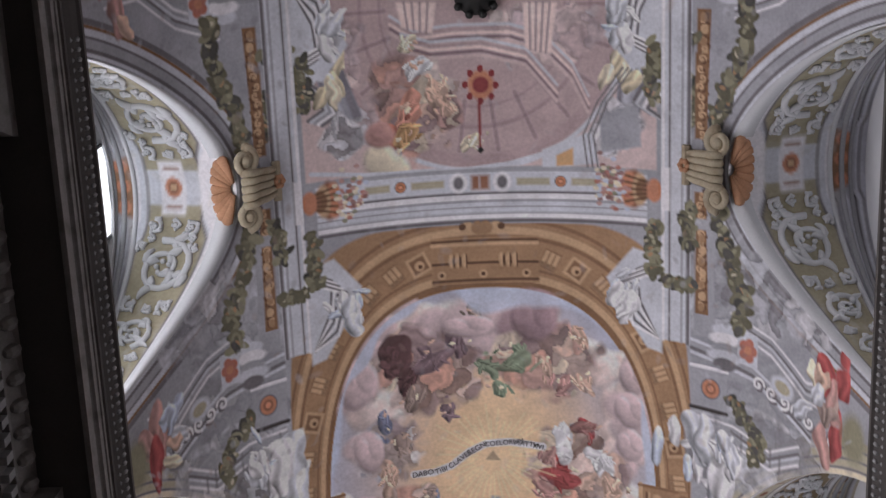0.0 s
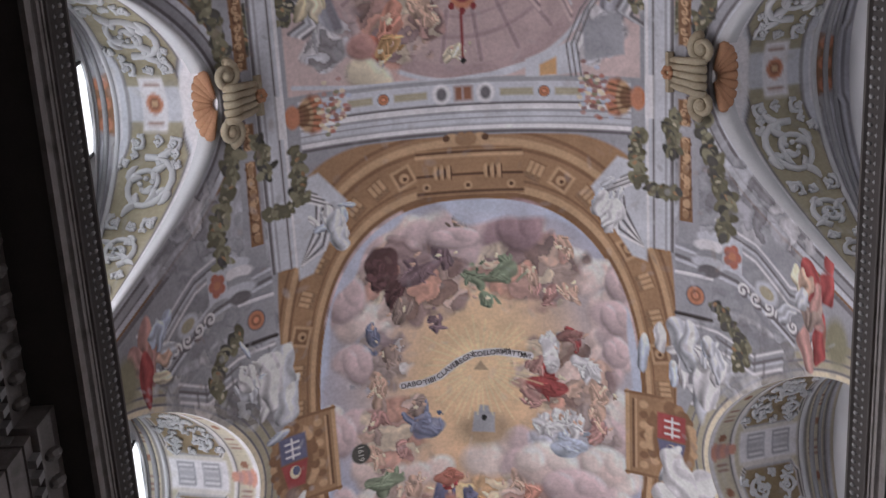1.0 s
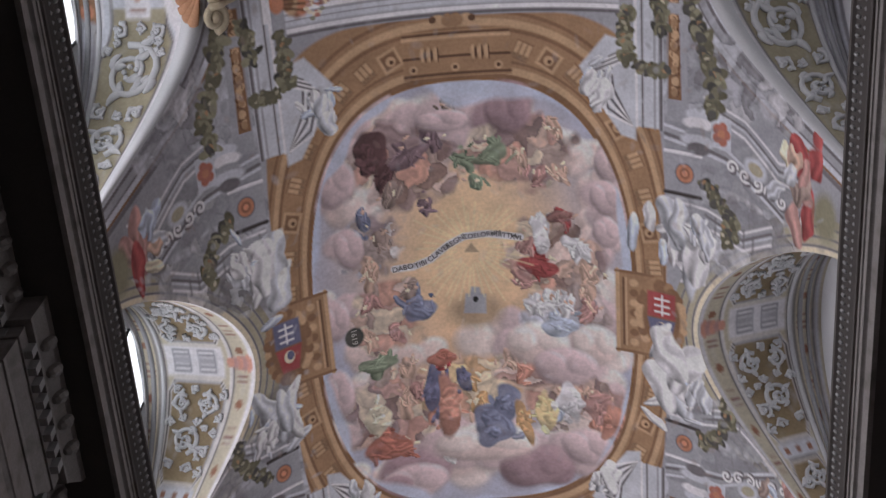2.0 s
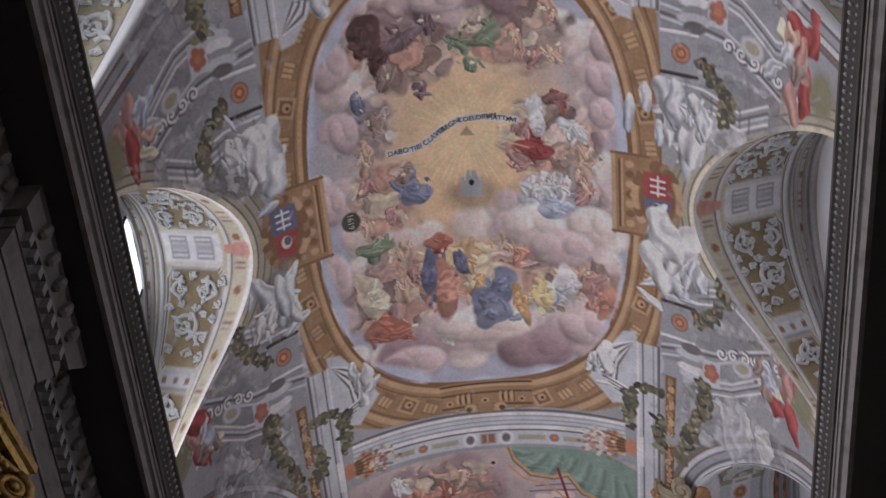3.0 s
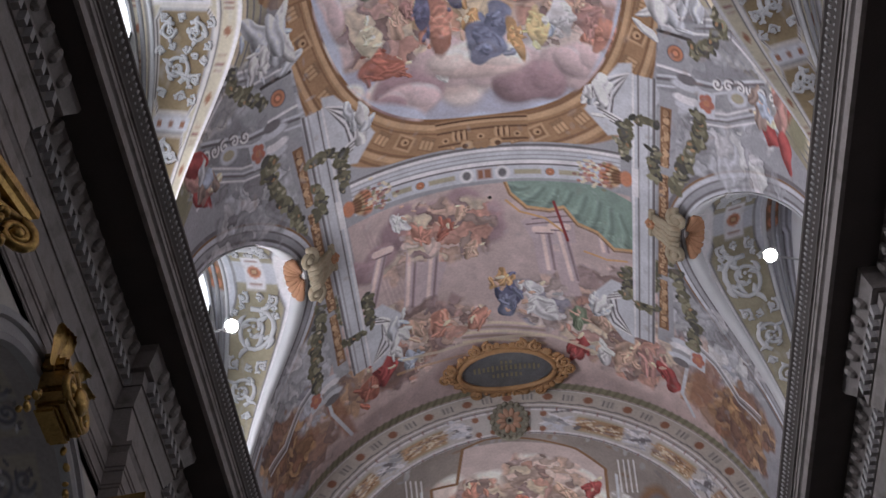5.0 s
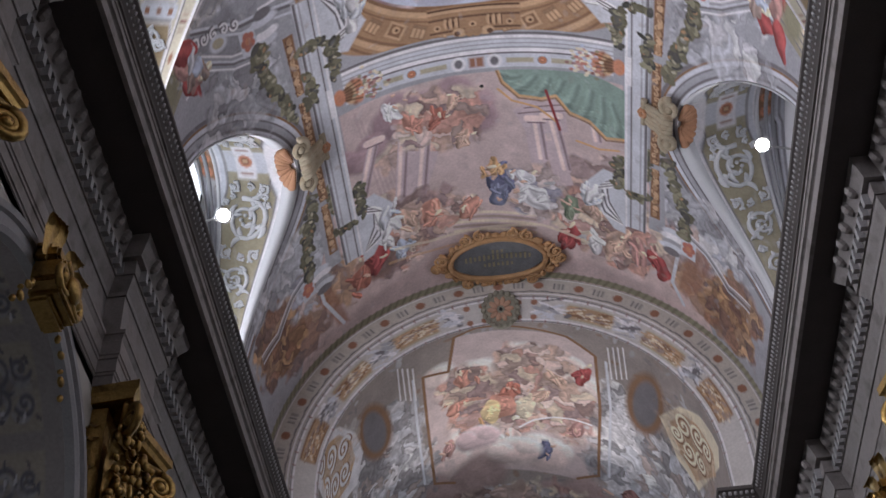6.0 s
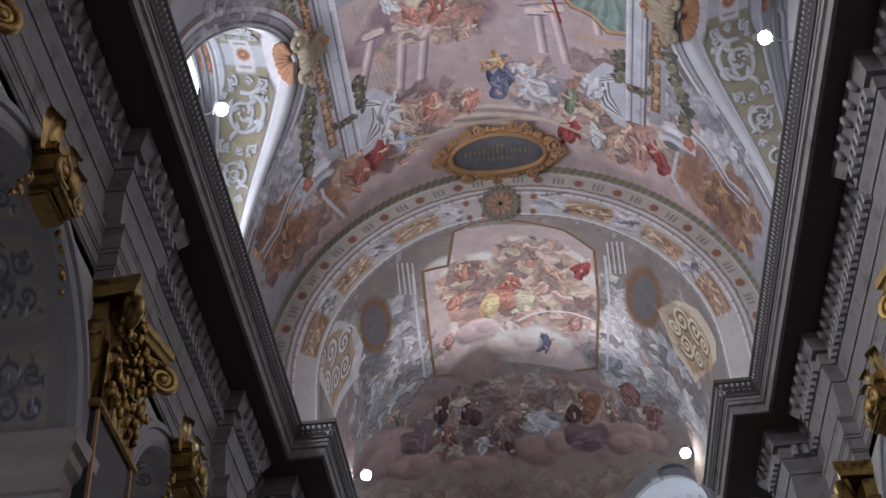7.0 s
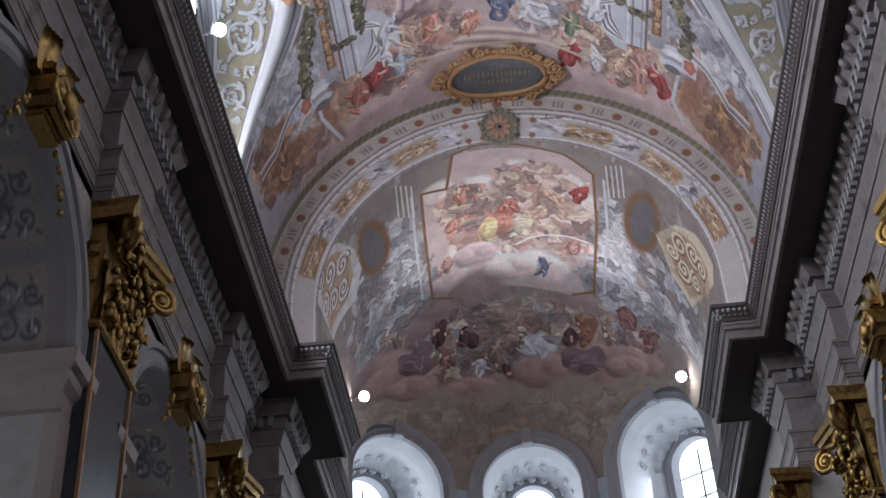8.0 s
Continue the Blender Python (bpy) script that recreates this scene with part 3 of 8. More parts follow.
def paint_band(m):
    """The transverse beam with its mouldings, roundels, scrolls, vases."""
    for d0, d1, col in ((3.78, 3.84, STONE), (3.84, 4.12, STONEL), (4.12, 4.15, STONED), (4.15, 4.23, WHITEP), (4.23, 4.26, STONE), (4.26, 4.32, STONEL), (4.32, 4.34, STONE), (4.34, 4.41, STONEL), (4.41, 4.43, STONE), (4.43, 4.50, WHITEP), (4.50, 4.55, STONED)):
        m.poly([(-0.02, d0), (2.3, d0), (2.3, d1), (-0.02, d1)], col, soft=0.02)
    m.poly([(0.5, 3.93), (0.95, 3.93), (0.95, 4.03), (0.5, 4.03)], TAN, soft=0.03)
    m.poly([(1.25, 3.93), (1.6, 3.93), (1.6, 4.03), (1.25, 4.03)], TAN, soft=0.03)
    rosette(m, 1.1, 3.98, 0.07)
    m.ell(0.3, 3.98, 0.13, 0.14, WHITEP, soft=0.3)
    m.ell(0.3, 3.98, 0.07, 0.09, STONED, soft=0.5)
    m.poly([(-0.01, 3.88), (0.12, 3.88), (0.12, 4.08), (-0.01, 4.08)], RUST, soft=0.06)
    m.ell(0.22, 4.62, 0.12, 0.08, OCHREL, 20, soft=0.3)
    m.ell(0.27, 4.6, 0.05, 0.05, OCHREDD, soft=0.4)
    m.ell(0.05, 4.62, 0.1, 0.1, OCHRE, soft=0.3)
    # vase
    for du, r, col in ((2.12, 0.27, RUST), (2.04, 0.25, ORANGE), (2.2, 0.22, OCHREL), (2.25, 0.15, OCHRED), (2.34, 0.11, RUST), (2.4, 0.16, ORANGE)):
        m.ell(du, 4.04, 0.11, r, col, soft=0.3)
    for k in range(5):
        m.line([(2.0, 3.86 + 0.09 * k), (2.28, 3.93 + 0.055 * k)], 0.03, OCHREDD, soft=0.03)
    for _ in range(80):
        m.ell(1.8 + rnd.gauss(0, 0.11), 4.02 + rnd.gauss(0, 0.14), 0.04, 0.03, rnd.choice((CREAM, REDO, BLUEL, LEAFL, REDD, CREAM, ROSE)), soft=0.4, alpha=0.85)
    # console that carries the beam, over the shell
    m.poly([(2.5, 3.72), (2.62, 3.72), (2.62, 4.3), (2.5, 4.3)], WHITEP, soft=0.02)


def superoval(U, V, cu, cv, ru, rv, p):
    return (np.abs((U - cu) / ru) ** p + np.abs((V - cv) / rv) ** p) ** (1 / p)


def paint_oval(c):
    """The large sky scene in the middle bay with its ochre coffered frame."""
    U, V = c.us[:, None], c.vs[None, :]
    cv = 8.96
    everywhere = slice(None), slice(None)
    outer = np.clip((1 - superoval(U, V, 0.02, 8.8, 2.95, 4.3, 4.5)) / 0.01, 0, 1)
    outer = outer * np.clip((V - 4.56) / 0.02, 0, 1) * np.clip((13.02 - V) / 0.02, 0, 1)
    c.lay(*everywhere, outer.astype(np.float32), OCHRE)
    d = superoval(U, V, 0.02, cv, 2.42, 3.48, 2.6)
    for r0, r1, col in ((1.0, 1.03, OCHRED), (1.03, 1.06, OCHREL), (1.075, 1.085, OCHRED), (1.20, 1.215, OCHRED), (1.22, 1.25, OCHREL), (1.27, 1.285, OCHRED)):
        m = np.clip((d - r0) / 0.008 + 0.5, 0, 1) * np.clip((r1 - d) / 0.008 + 0.5, 0, 1) * outer
        c.lay(*everywhere, m.astype(np.float32), col)
    # brackets, coffers and rosettes round the frame
    for k in range(48):
        a = 2 * math.pi * (k + 0.5) / 48
        ca, sa = math.cos(a), math.sin(a)
        f = 1.13 / (abs(ca) ** 2.6 + abs(sa) ** 2.6) ** (1 / 2.6)
        u, v = 0.02 + 2.42 * ca * f, cv + 3.48 * sa * f
        out = Vector((ca * 3.4, sa * 2.4)).normalized()
        side = Vector((-out.y, out.x))
        quad = lambda o0, o1, w0, w1: [(u + out.x * o + side.x * w, v + out.y * o + side.y * w) for o, w in ((o0, w0), (o1, w0), (o1, w1), (o0, w1))]
        if k % 3:
            c.poly(quad(-0.12, 0.15, -0.12, 0.12), OCHRED, soft=0.03)
            for w in (-0.08, 0.0, 0.08):
                c.poly(quad(-0.1, 0.13, w - 0.03, w + 0.03), OCHREL, soft=0.025)
                c.poly(quad(-0.1, -0.04, w - 0.03, w + 0.03), OCHREDD, soft=0.03, alpha=0.7)
        else:
            c.poly(quad(-0.13, 0.16, -0.15, 0.15), OCHREL, soft=0.03)
            c.poly(quad(-0.09, 0.12, -0.11, 0.11), OCHRED, soft=0.03)
            c.ell(u, v, 0.07, 0.07, OCHREL, soft=0.4)
            c.ell(u + 0.01, v + 0.01, 0.03, 0.03, OCHREDD, soft=0.4)
    inner = np.clip((1 - d) / 0.006, 0, 1)
    c.lay(*everywhere, inner.astype(np.float32), SKY)
    for v0, v1 in ((4.75, 5.42), (12.45, 12.98)):
        c.poly([(-0.72, v0), (0.78, v0), (0.78, v1), (-0.72, v1)], OCHRE, soft=0.02)
        for y in (v0 + 0.05, v1 - 0.05, v1 - 0.3):
            c.line([(-0.7, y), (0.76, y)], 0.04, OCHREDD)
        c.line([(-0.7, v0 + 0.1), (0.76, v0 + 0.1)], 0.05, OCHREL)
        for u in (-0.35, 0.35):
            for q in (-0.09, 0.0, 0.09):
                c.ell(u + q, v0 + 0.33, 0.035, 0.1, OCHREL, soft=0.4)
                c.ell(u + q + 0.035, v0 + 0.34, 0.015, 0.1, OCHREDD, soft=0.4)
        for u in (-0.58, 0.0, 0.6):
            c.ell(u, v1 - 0.14, 0.06, 0.06, OCHREL, soft=0.4)
            c.ell(u, v1 - 0.14, 0.03, 0.03, OCHREDD, soft=0.4)
    under = c.c.copy()
    c.ell(0.04, 8.16, 1.58, 1.78, GLORY, soft=1.1, alpha=0.95)
    c.ell(0.05, 8.18, 0.99, 1.59, GLORY2, soft=1.2, alpha=0.9)
    c.ell(0.00, 9.88, 1.29, 1.21, GLORY, soft=1, alpha=0.7)
    cloud(c, -1.93, 6.45, 0.50)
    cloud(c, -1.63, 6.01, 0.45)
    cloud(c, -1.90, 7.05, 0.47)
    cloud(c, -1.55, 6.96, 0.51)
    cloud(c, -1.75, 7.70, 0.43)
    cloud(c, -1.14, 6.01, 0.49)
    cloud(c, -0.66, 6.08, 0.57)
    cloud(c, -0.18, 6.13, 0.57)
    cloud(c, 0.30, 6.16, 0.49)
    cloud(c, 0.67, 5.92, 0.45)
    cloud(c, 2.02, 6.55, 0.38)
    cloud(c, 2.09, 6.96, 0.42)
    cloud(c, 1.96, 7.40, 0.39)
    cloud(c, 2.08, 7.78, 0.39)
    cloud(c, 1.57, 6.58, 0.42)
    cloud(c, 1.09, 6.34, 0.45)
    cloud(c, -2.08, 8.74, 0.36)
    cloud(c, -1.73, 9.51, 0.46)
    cloud(c, -1.99, 10.11, 0.43)
    cloud(c, -1.97, 10.62, 0.49)
    cloud(c, -1.25, 10.04, 0.47)
    cloud(c, -1.03, 9.70, 0.42)
    cloud(c, 0.54, 9.53, 0.54)
    cloud(c, 1.04, 9.73, 0.69)
    cloud(c, 1.55, 9.89, 0.56)
    cloud(c, 1.92, 9.38, 0.50)
    cloud(c, 2.02, 8.81, 0.45)
    cloud(c, 1.77, 8.65, 0.44)
    cloud(c, 1.36, 10.40, 0.57)
    cloud(c, 2.07, 10.32, 0.43)
    cloud(c, 2.01, 10.93, 0.49)
    cloud(c, 1.67, 11.61, 0.50)
    cloud(c, 1.14, 11.34, 0.59)
    cloud(c, -1.21, 11.38, 0.59)
    cloud(c, -1.08, 11.91, 0.65)
    cloud(c, -1.45, 11.85, 0.45)
    cloud(c, -0.49, 11.55, 0.59)
    cloud(c, 0.05, 11.52, 0.54)
    cloud(c, 0.50, 11.56, 0.49)
    cloud(c, -0.82, 11.17, 0.49)
    cloud(c, -1.90, 11.58, 0.45)
    cloud(c, -1.99, 6.61, 0.52, PINKC)
    cloud(c, -1.82, 6.22, 0.42, PINKC)
    cloud(c, -1.38, 5.93, 0.45, PINKC)
    cloud(c, -0.74, 6.03, 0.57, PINKC)
    cloud(c, -0.25, 6.04, 0.61, PINKC)
    cloud(c, 0.23, 5.99, 0.49, PINKC)
    cloud(c, 2.02, 6.59, 0.40, PINKC)
    cloud(c, 2.09, 7.05, 0.44, PINKC)
    cloud(c, 2.00, 7.49, 0.40, PINKC)
    cloud(c, 2.08, 7.83, 0.37, PINKC)
    cloud(c, -1.79, 7.69, 0.39, PINKC)
    cloud(c, -2.05, 8.56, 0.38, PINKC)
    cloud(c, -1.95, 10.12, 0.48, PINKC)
    cloud(c, -1.86, 10.55, 0.48, PINKC)
    cloud(c, 1.04, 9.73, 0.64, PINKC)
    cloud(c, 1.47, 9.90, 0.58, PINKC)
    cloud(c, 1.93, 9.19, 0.50, PINKC)
    cloud(c, 0.63, 9.43, 0.50, PINKC)
    cloud(c, 2.02, 10.53, 0.44, PINKC)
    cloud(c, -0.83, 11.27, 0.59, PINKC)
    cloud(c, -0.12, 11.40, 0.59, PINKC)
    cloud(c, 0.41, 11.55, 0.54, PINKC)
    cloud(c, -1.17, 11.83, 0.65, PINKC)
    cloud(c, 1.31, 11.65, 0.59, PINKC)
    cloud(c, 0.67, 5.92, 0.51, MAUVE)
    cloud(c, 0.75, 11.89, 0.60, MAUVE)
    cloud(c, 1.16, 11.98, 0.45, MAUVE)
    cloud(c, -1.13, 11.89, 0.62, MAUVE)
    c.ell(0.06, 9.06, 0.38, 0.28, BROWNP, soft=0.6)
    c.poly([(-0.13, 9.09), (-0.08, 8.77), (-0.02, 8.77), (0.01, 8.66), (0.13, 8.68), (0.15, 8.79), (0.22, 8.80), (0.21, 9.12)], STONE, soft=0.03)
    c.ell(0.06, 8.87, 0.04, 0.05, BLACKP, soft=0.3)
    swarm(c, -0.86, 6.65, 0.90, 0.68, 67, P_WARM)
    swarm(c, 0.84, 6.60, 0.89, 0.60, 78, P_WARM)
    swarm(c, -1.46, 7.77, 0.51, 0.53, 47, P_COOL)
    swarm(c, 1.27, 8.17, 0.75, 0.64, 71, P_WARM)
    swarm(c, -1.30, 8.96, 0.61, 0.74, 73, P_WARM)
    swarm(c, 1.41, 9.14, 0.69, 0.57, 61, P_COOL)
    swarm(c, -1.30, 10.53, 0.83, 0.70, 105, P_WARM)
    swarm(c, 1.61, 10.68, 0.81, 0.61, 119, P_WARM)
    swarm(c, -0.12, 10.36, 0.79, 0.60, 90, P_GOLD)
    swarm(c, 0.77, 10.02, 0.52, 0.40, 50, P_WARM)
    robe(c, -1.30, 6.41, 0.46, UMBER)
    robe(c, -1.12, 6.78, 0.38, UMBER)
    robe(c, -0.85, 6.48, 0.33, MAUVED)
    robe(c, -1.06, 7.05, 0.34, TAUPE)
    robe(c, -0.43, 6.28, 0.33, MAUVED)
    robe(c, 0.03, 6.66, 0.33, GREENP)
    robe(c, 0.44, 6.55, 0.33, GREENP)
    robe(c, -0.16, 5.88, 0.29, TAUPE)
    robe(c, -0.58, 7.30, 0.30, MAUVED)
    robe(c, 0.17, 7.01, 0.29, GREENP)
    robe(c, 1.07, 6.94, 0.29, ROSE)
    robe(c, 0.84, 6.69, 0.29, FLESH)
    robe(c, 1.34, 6.17, 0.29, FLESH)
    robe(c, 1.39, 6.93, 0.29, FLESH)
    robe(c, -1.51, 7.40, 0.33, BLUEP)
    robe(c, -1.28, 7.72, 0.30, TAUPE)
    robe(c, -1.49, 8.12, 0.31, FLESH)
    robe(c, 1.02, 8.27, 0.44, REDP)
    robe(c, 0.86, 8.01, 0.30, ROSE)
    robe(c, 1.08, 7.73, 0.39, WHITEP)
    robe(c, 1.37, 7.54, 0.30, REDP)
    robe(c, 1.61, 8.06, 0.35, WHITEP)
    robe(c, 0.76, 8.55, 0.31, ROSE)
    robe(c, 1.16, 8.91, 0.40, WHITEP)
    robe(c, 1.77, 8.49, 0.35, FLESH)
    robe(c, 1.75, 9.04, 0.36, ROSE)
    robe(c, -0.82, 8.88, 0.43, BLUEP)
    robe(c, -0.91, 8.59, 0.31, TAUPE)
    robe(c, -1.44, 8.28, 0.35, FLESH)
    robe(c, -1.54, 8.71, 0.36, ROSE)
    robe(c, -1.16, 9.28, 0.32, ROSE)
    robe(c, -1.60, 9.26, 0.32, FLESH)
    robe(c, -1.48, 9.73, 0.42, GREENP)
    robe(c, -1.05, 9.89, 0.33, FLESH)
    robe(c, 1.32, 9.33, 0.41, BLUEL)
    robe(c, 1.42, 8.95, 0.36, WHITEP)
    robe(c, 1.00, 8.97, 0.36, WHITEP)
    robe(c, 1.77, 8.74, 0.31, FLESH)
    robe(c, -0.59, 10.19, 0.37, INDIGO)
    robe(c, -0.50, 10.61, 0.57, CORAL)
    robe(c, -0.44, 10.93, 0.43, CORAL)
    robe(c, -0.48, 9.91, 0.26, REDP)
    robe(c, 0.27, 10.91, 0.57, BLUEP)
    robe(c, 0.17, 11.11, 0.48, BLUEP)
    robe(c, 0.47, 10.57, 0.28, BLUEP)
    robe(c, 0.67, 11.03, 0.34, OCHREP)
    robe(c, -1.46, 11.10, 0.44, REDO)
    robe(c, -1.20, 11.28, 0.39, REDO)
    robe(c, -1.59, 10.64, 0.43, CREAM)
    robe(c, -1.11, 10.48, 0.38, FLESH)
    robe(c, -0.92, 10.32, 0.33, ROSE)
    robe(c, -0.12, 10.26, 0.33, OCHREP)
    robe(c, 0.03, 10.68, 0.38, OCHREP)
    robe(c, 0.99, 10.83, 0.38, YELL)
    robe(c, 1.21, 10.82, 0.34, BLUEL)
    robe(c, 1.44, 10.60, 0.38, FLESH)
    robe(c, 1.80, 10.56, 0.38, FLESH)
    robe(c, 2.06, 10.72, 0.39, ROSE)
    robe(c, 1.87, 11.06, 0.34, CORAL)
    robe(c, 0.52, 9.92, 0.32, FLESH)
    robe(c, 0.76, 10.12, 0.37, CORAL)
    robe(c, -0.48, 11.45, 0.34, WHITEP)
    robe(c, -0.03, 11.41, 0.39, WHITEP)
    billow(c, -1.13, 11.92, 0.59, 0.38, PINKC)
    billow(c, -1.46, 11.95, 0.35, 0.25, MAUVE)
    billow(c, 0.85, 11.83, 0.65, 0.37, MAUVE, -25)
    billow(c, 0.06, 11.37, 0.85, 0.38, CLOUDL)
    billow(c, 1.68, 11.40, 0.46, 0.36, PINKC)
    billow(c, 1.83, 9.58, 0.40, 0.38, CLOUDL)
    billow(c, 0.96, 9.63, 0.52, 0.41, CLOUDL)
    billow(c, 1.38, 10.01, 0.53, 0.36, PINKC)
    billow(c, -2.09, 8.83, 0.24, 0.36, PINKC)
    billow(c, -2.17, 10.04, 0.27, 0.47, PINKC)
    drape(c, -0.51, 10.56, 0.27, 0.63, CORAL)
    drape(c, -0.70, 10.32, 0.12, 0.52, INDIGO, 8)
    drape(c, -0.19, 10.27, 0.12, 0.26, INDIGO, -20)
    drape(c, -0.50, 9.81, 0.21, 0.14, REDO)
    drape(c, 0.22, 11.01, 0.37, 0.38, BLUEP)
    drape(c, 0.45, 10.62, 0.21, 0.35, BLUEP)
    drape(c, 0.69, 11.04, 0.10, 0.44, OCHREP, -12)
    drape(c, -1.47, 11.20, 0.40, 0.27, REDO, 20)
    drape(c, -1.58, 10.65, 0.21, 0.34, CREAM, 10)
    drape(c, 1.03, 10.88, 0.18, 0.37, YELL)
    drape(c, 1.88, 10.65, 0.31, 0.30, ROSE)
    drape(c, 1.44, 10.60, 0.23, 0.35, WHITEP)
    drape(c, 2.10, 10.92, 0.20, 0.35, CORAL)
    drape(c, -0.82, 8.93, 0.29, 0.20, BLUEP, 15)
    drape(c, 0.99, 8.37, 0.28, 0.16, REDP, 10)
    drape(c, 1.05, 7.92, 0.12, 0.28, WHITEP, -15)
    drape(c, 1.36, 7.57, 0.21, 0.10, REDD, -20)
    drape(c, 1.63, 8.04, 0.28, 0.11, WHITEP, 35)
    drape(c, 1.32, 9.33, 0.26, 0.19, BLUEL)
    drape(c, 1.04, 9.01, 0.25, 0.09, WHITEP, 15)
    drape(c, -1.50, 9.72, 0.33, 0.13, GREENP)
    drape(c, -1.30, 6.41, 0.25, 0.35, UMBER, 10)
    drape(c, -0.73, 6.54, 0.33, 0.14, MAUVED, -30)
    drape(c, 0.44, 6.59, 0.29, 0.15, GREENP, -25)
    billow(c, -0.25, 6.04, 0.40, 0.18, PINKC)
    billow(c, 0.69, 5.97, 0.35, 0.35, MAUVE)
    billow(c, 2.10, 6.71, 0.23, 0.30, PINKC)
    billow(c, 2.05, 7.22, 0.25, 0.29, PINKC)
    billow(c, 2.05, 7.74, 0.22, 0.26, PINKC)
    billow(c, -1.87, 6.72, 0.34, 0.40, PINKC)
    billow(c, -1.76, 7.75, 0.24, 0.35, PINKC)
    c.ell(-1.82, 9.17, 0.15, 0.16, DARKG, soft=0.2)
    for k in range(44):
        t = 2 * math.pi * k / 44 + rnd.uniform(-0.05, 0.05)
        r0, r1 = rnd.uniform(0.2, 0.3), rnd.uniform(0.55, 1.0)
        c.line([(0.05 + r0 * math.cos(t), 8.05 + r0 * math.sin(t)), (0.05 + r1 * math.cos(t), 8.05 + r1 * math.sin(t))], 0.024, shade(GLORY2, 1.2), alpha=0.5)
    c.line([(-1.11, 8.22), (-0.82, 8.23), (-0.56, 8.15), (-0.29, 7.95), (-0.04, 7.84), (0.29, 7.82), (0.77, 7.89)], 0.115, WHITEP)
    c.poly([(-0.06, 8.09), (0.05, 7.95), (0.16, 8.11)], BROWNP, soft=0.02)
    # blue sky shows between the clouds and the frame
    ring = np.clip((d - 0.86 - 0.2 * wander(U * 1.6 + 3, V * 1.6)) / 0.03, 0, 1) * np.clip((1 - d) / 0.006, 0, 1)
    c.lay(*everywhere, (ring * 0.85).astype(np.float32), pig(158, 166, 188))
    spill = np.clip((1.015 - d) / 0.01, 0, 1)[..., None]
    c.c[:] = under * (1 - spill) + c.c * spill
    # the frame's blocks stand over the sky at the sides, with shields
    for sx in (-1, 1):
        m = Mirror(c, sx)
        m.poly([(2.17, 8.3), (2.75, 8.3), (2.75, 9.62), (2.17, 9.62)], OCHRE, soft=0.02)
        m.line([(2.2, 8.3), (2.2, 9.62)], 0.06, OCHREL)
        for y in (8.32, 9.6):
            m.line([(2.17, y), (2.75, y)], 0.04, OCHRED)
        m.line([(2.29, 8.42), (2.29, 9.5)], 0.03, OCHREDD)
        m.line([(2.33, 8.42), (2.33, 9.5)], 0.03, OCHREL)
        for k in range(7):
            m.ell(2.45, 8.48 + 0.16 * k, 0.07, 0.06, (OCHREL, OCHRED)[k % 2], soft=0.4)
        for k in range(26):
            a = k * 2 * math.pi / 26
            m.ell(2.88 + 0.33 * math.cos(a), 8.96 + 0.52 * math.sin(a), 0.1, 0.08, rnd.choice((OCHREL, OCHRED, OCHRE)), rnd.uniform(0, 180), soft=0.3)
        m.ell(2.88, 8.96, 0.3, 0.46, OCHRED, soft=0.15)
        m.poly([(2.66, 8.55), (3.1, 8.55), (3.1, 8.95), (2.66, 8.95)], INDIGO if sx < 0 else REDP, soft=0.04)
        m.poly([(2.66, 8.97), (3.1, 8.97), (3.02, 9.35), (2.74, 9.35)], REDP if sx < 0 else INDIGO, soft=0.04)
        for y in (8.66, 8.76, 8.86):
            m.line([(2.78, y), (3.0, y)], 0.03, WHITEP)
        m.line([(2.89, 8.6), (2.89, 8.9)], 0.03, WHITEP)
        m.ell(2.88, 9.12, 0.09, 0.1, CREAM, soft=0.2)
        m.ell(2.86, 9.1, 0.06, 0.07, INDIGO, soft=0.2)


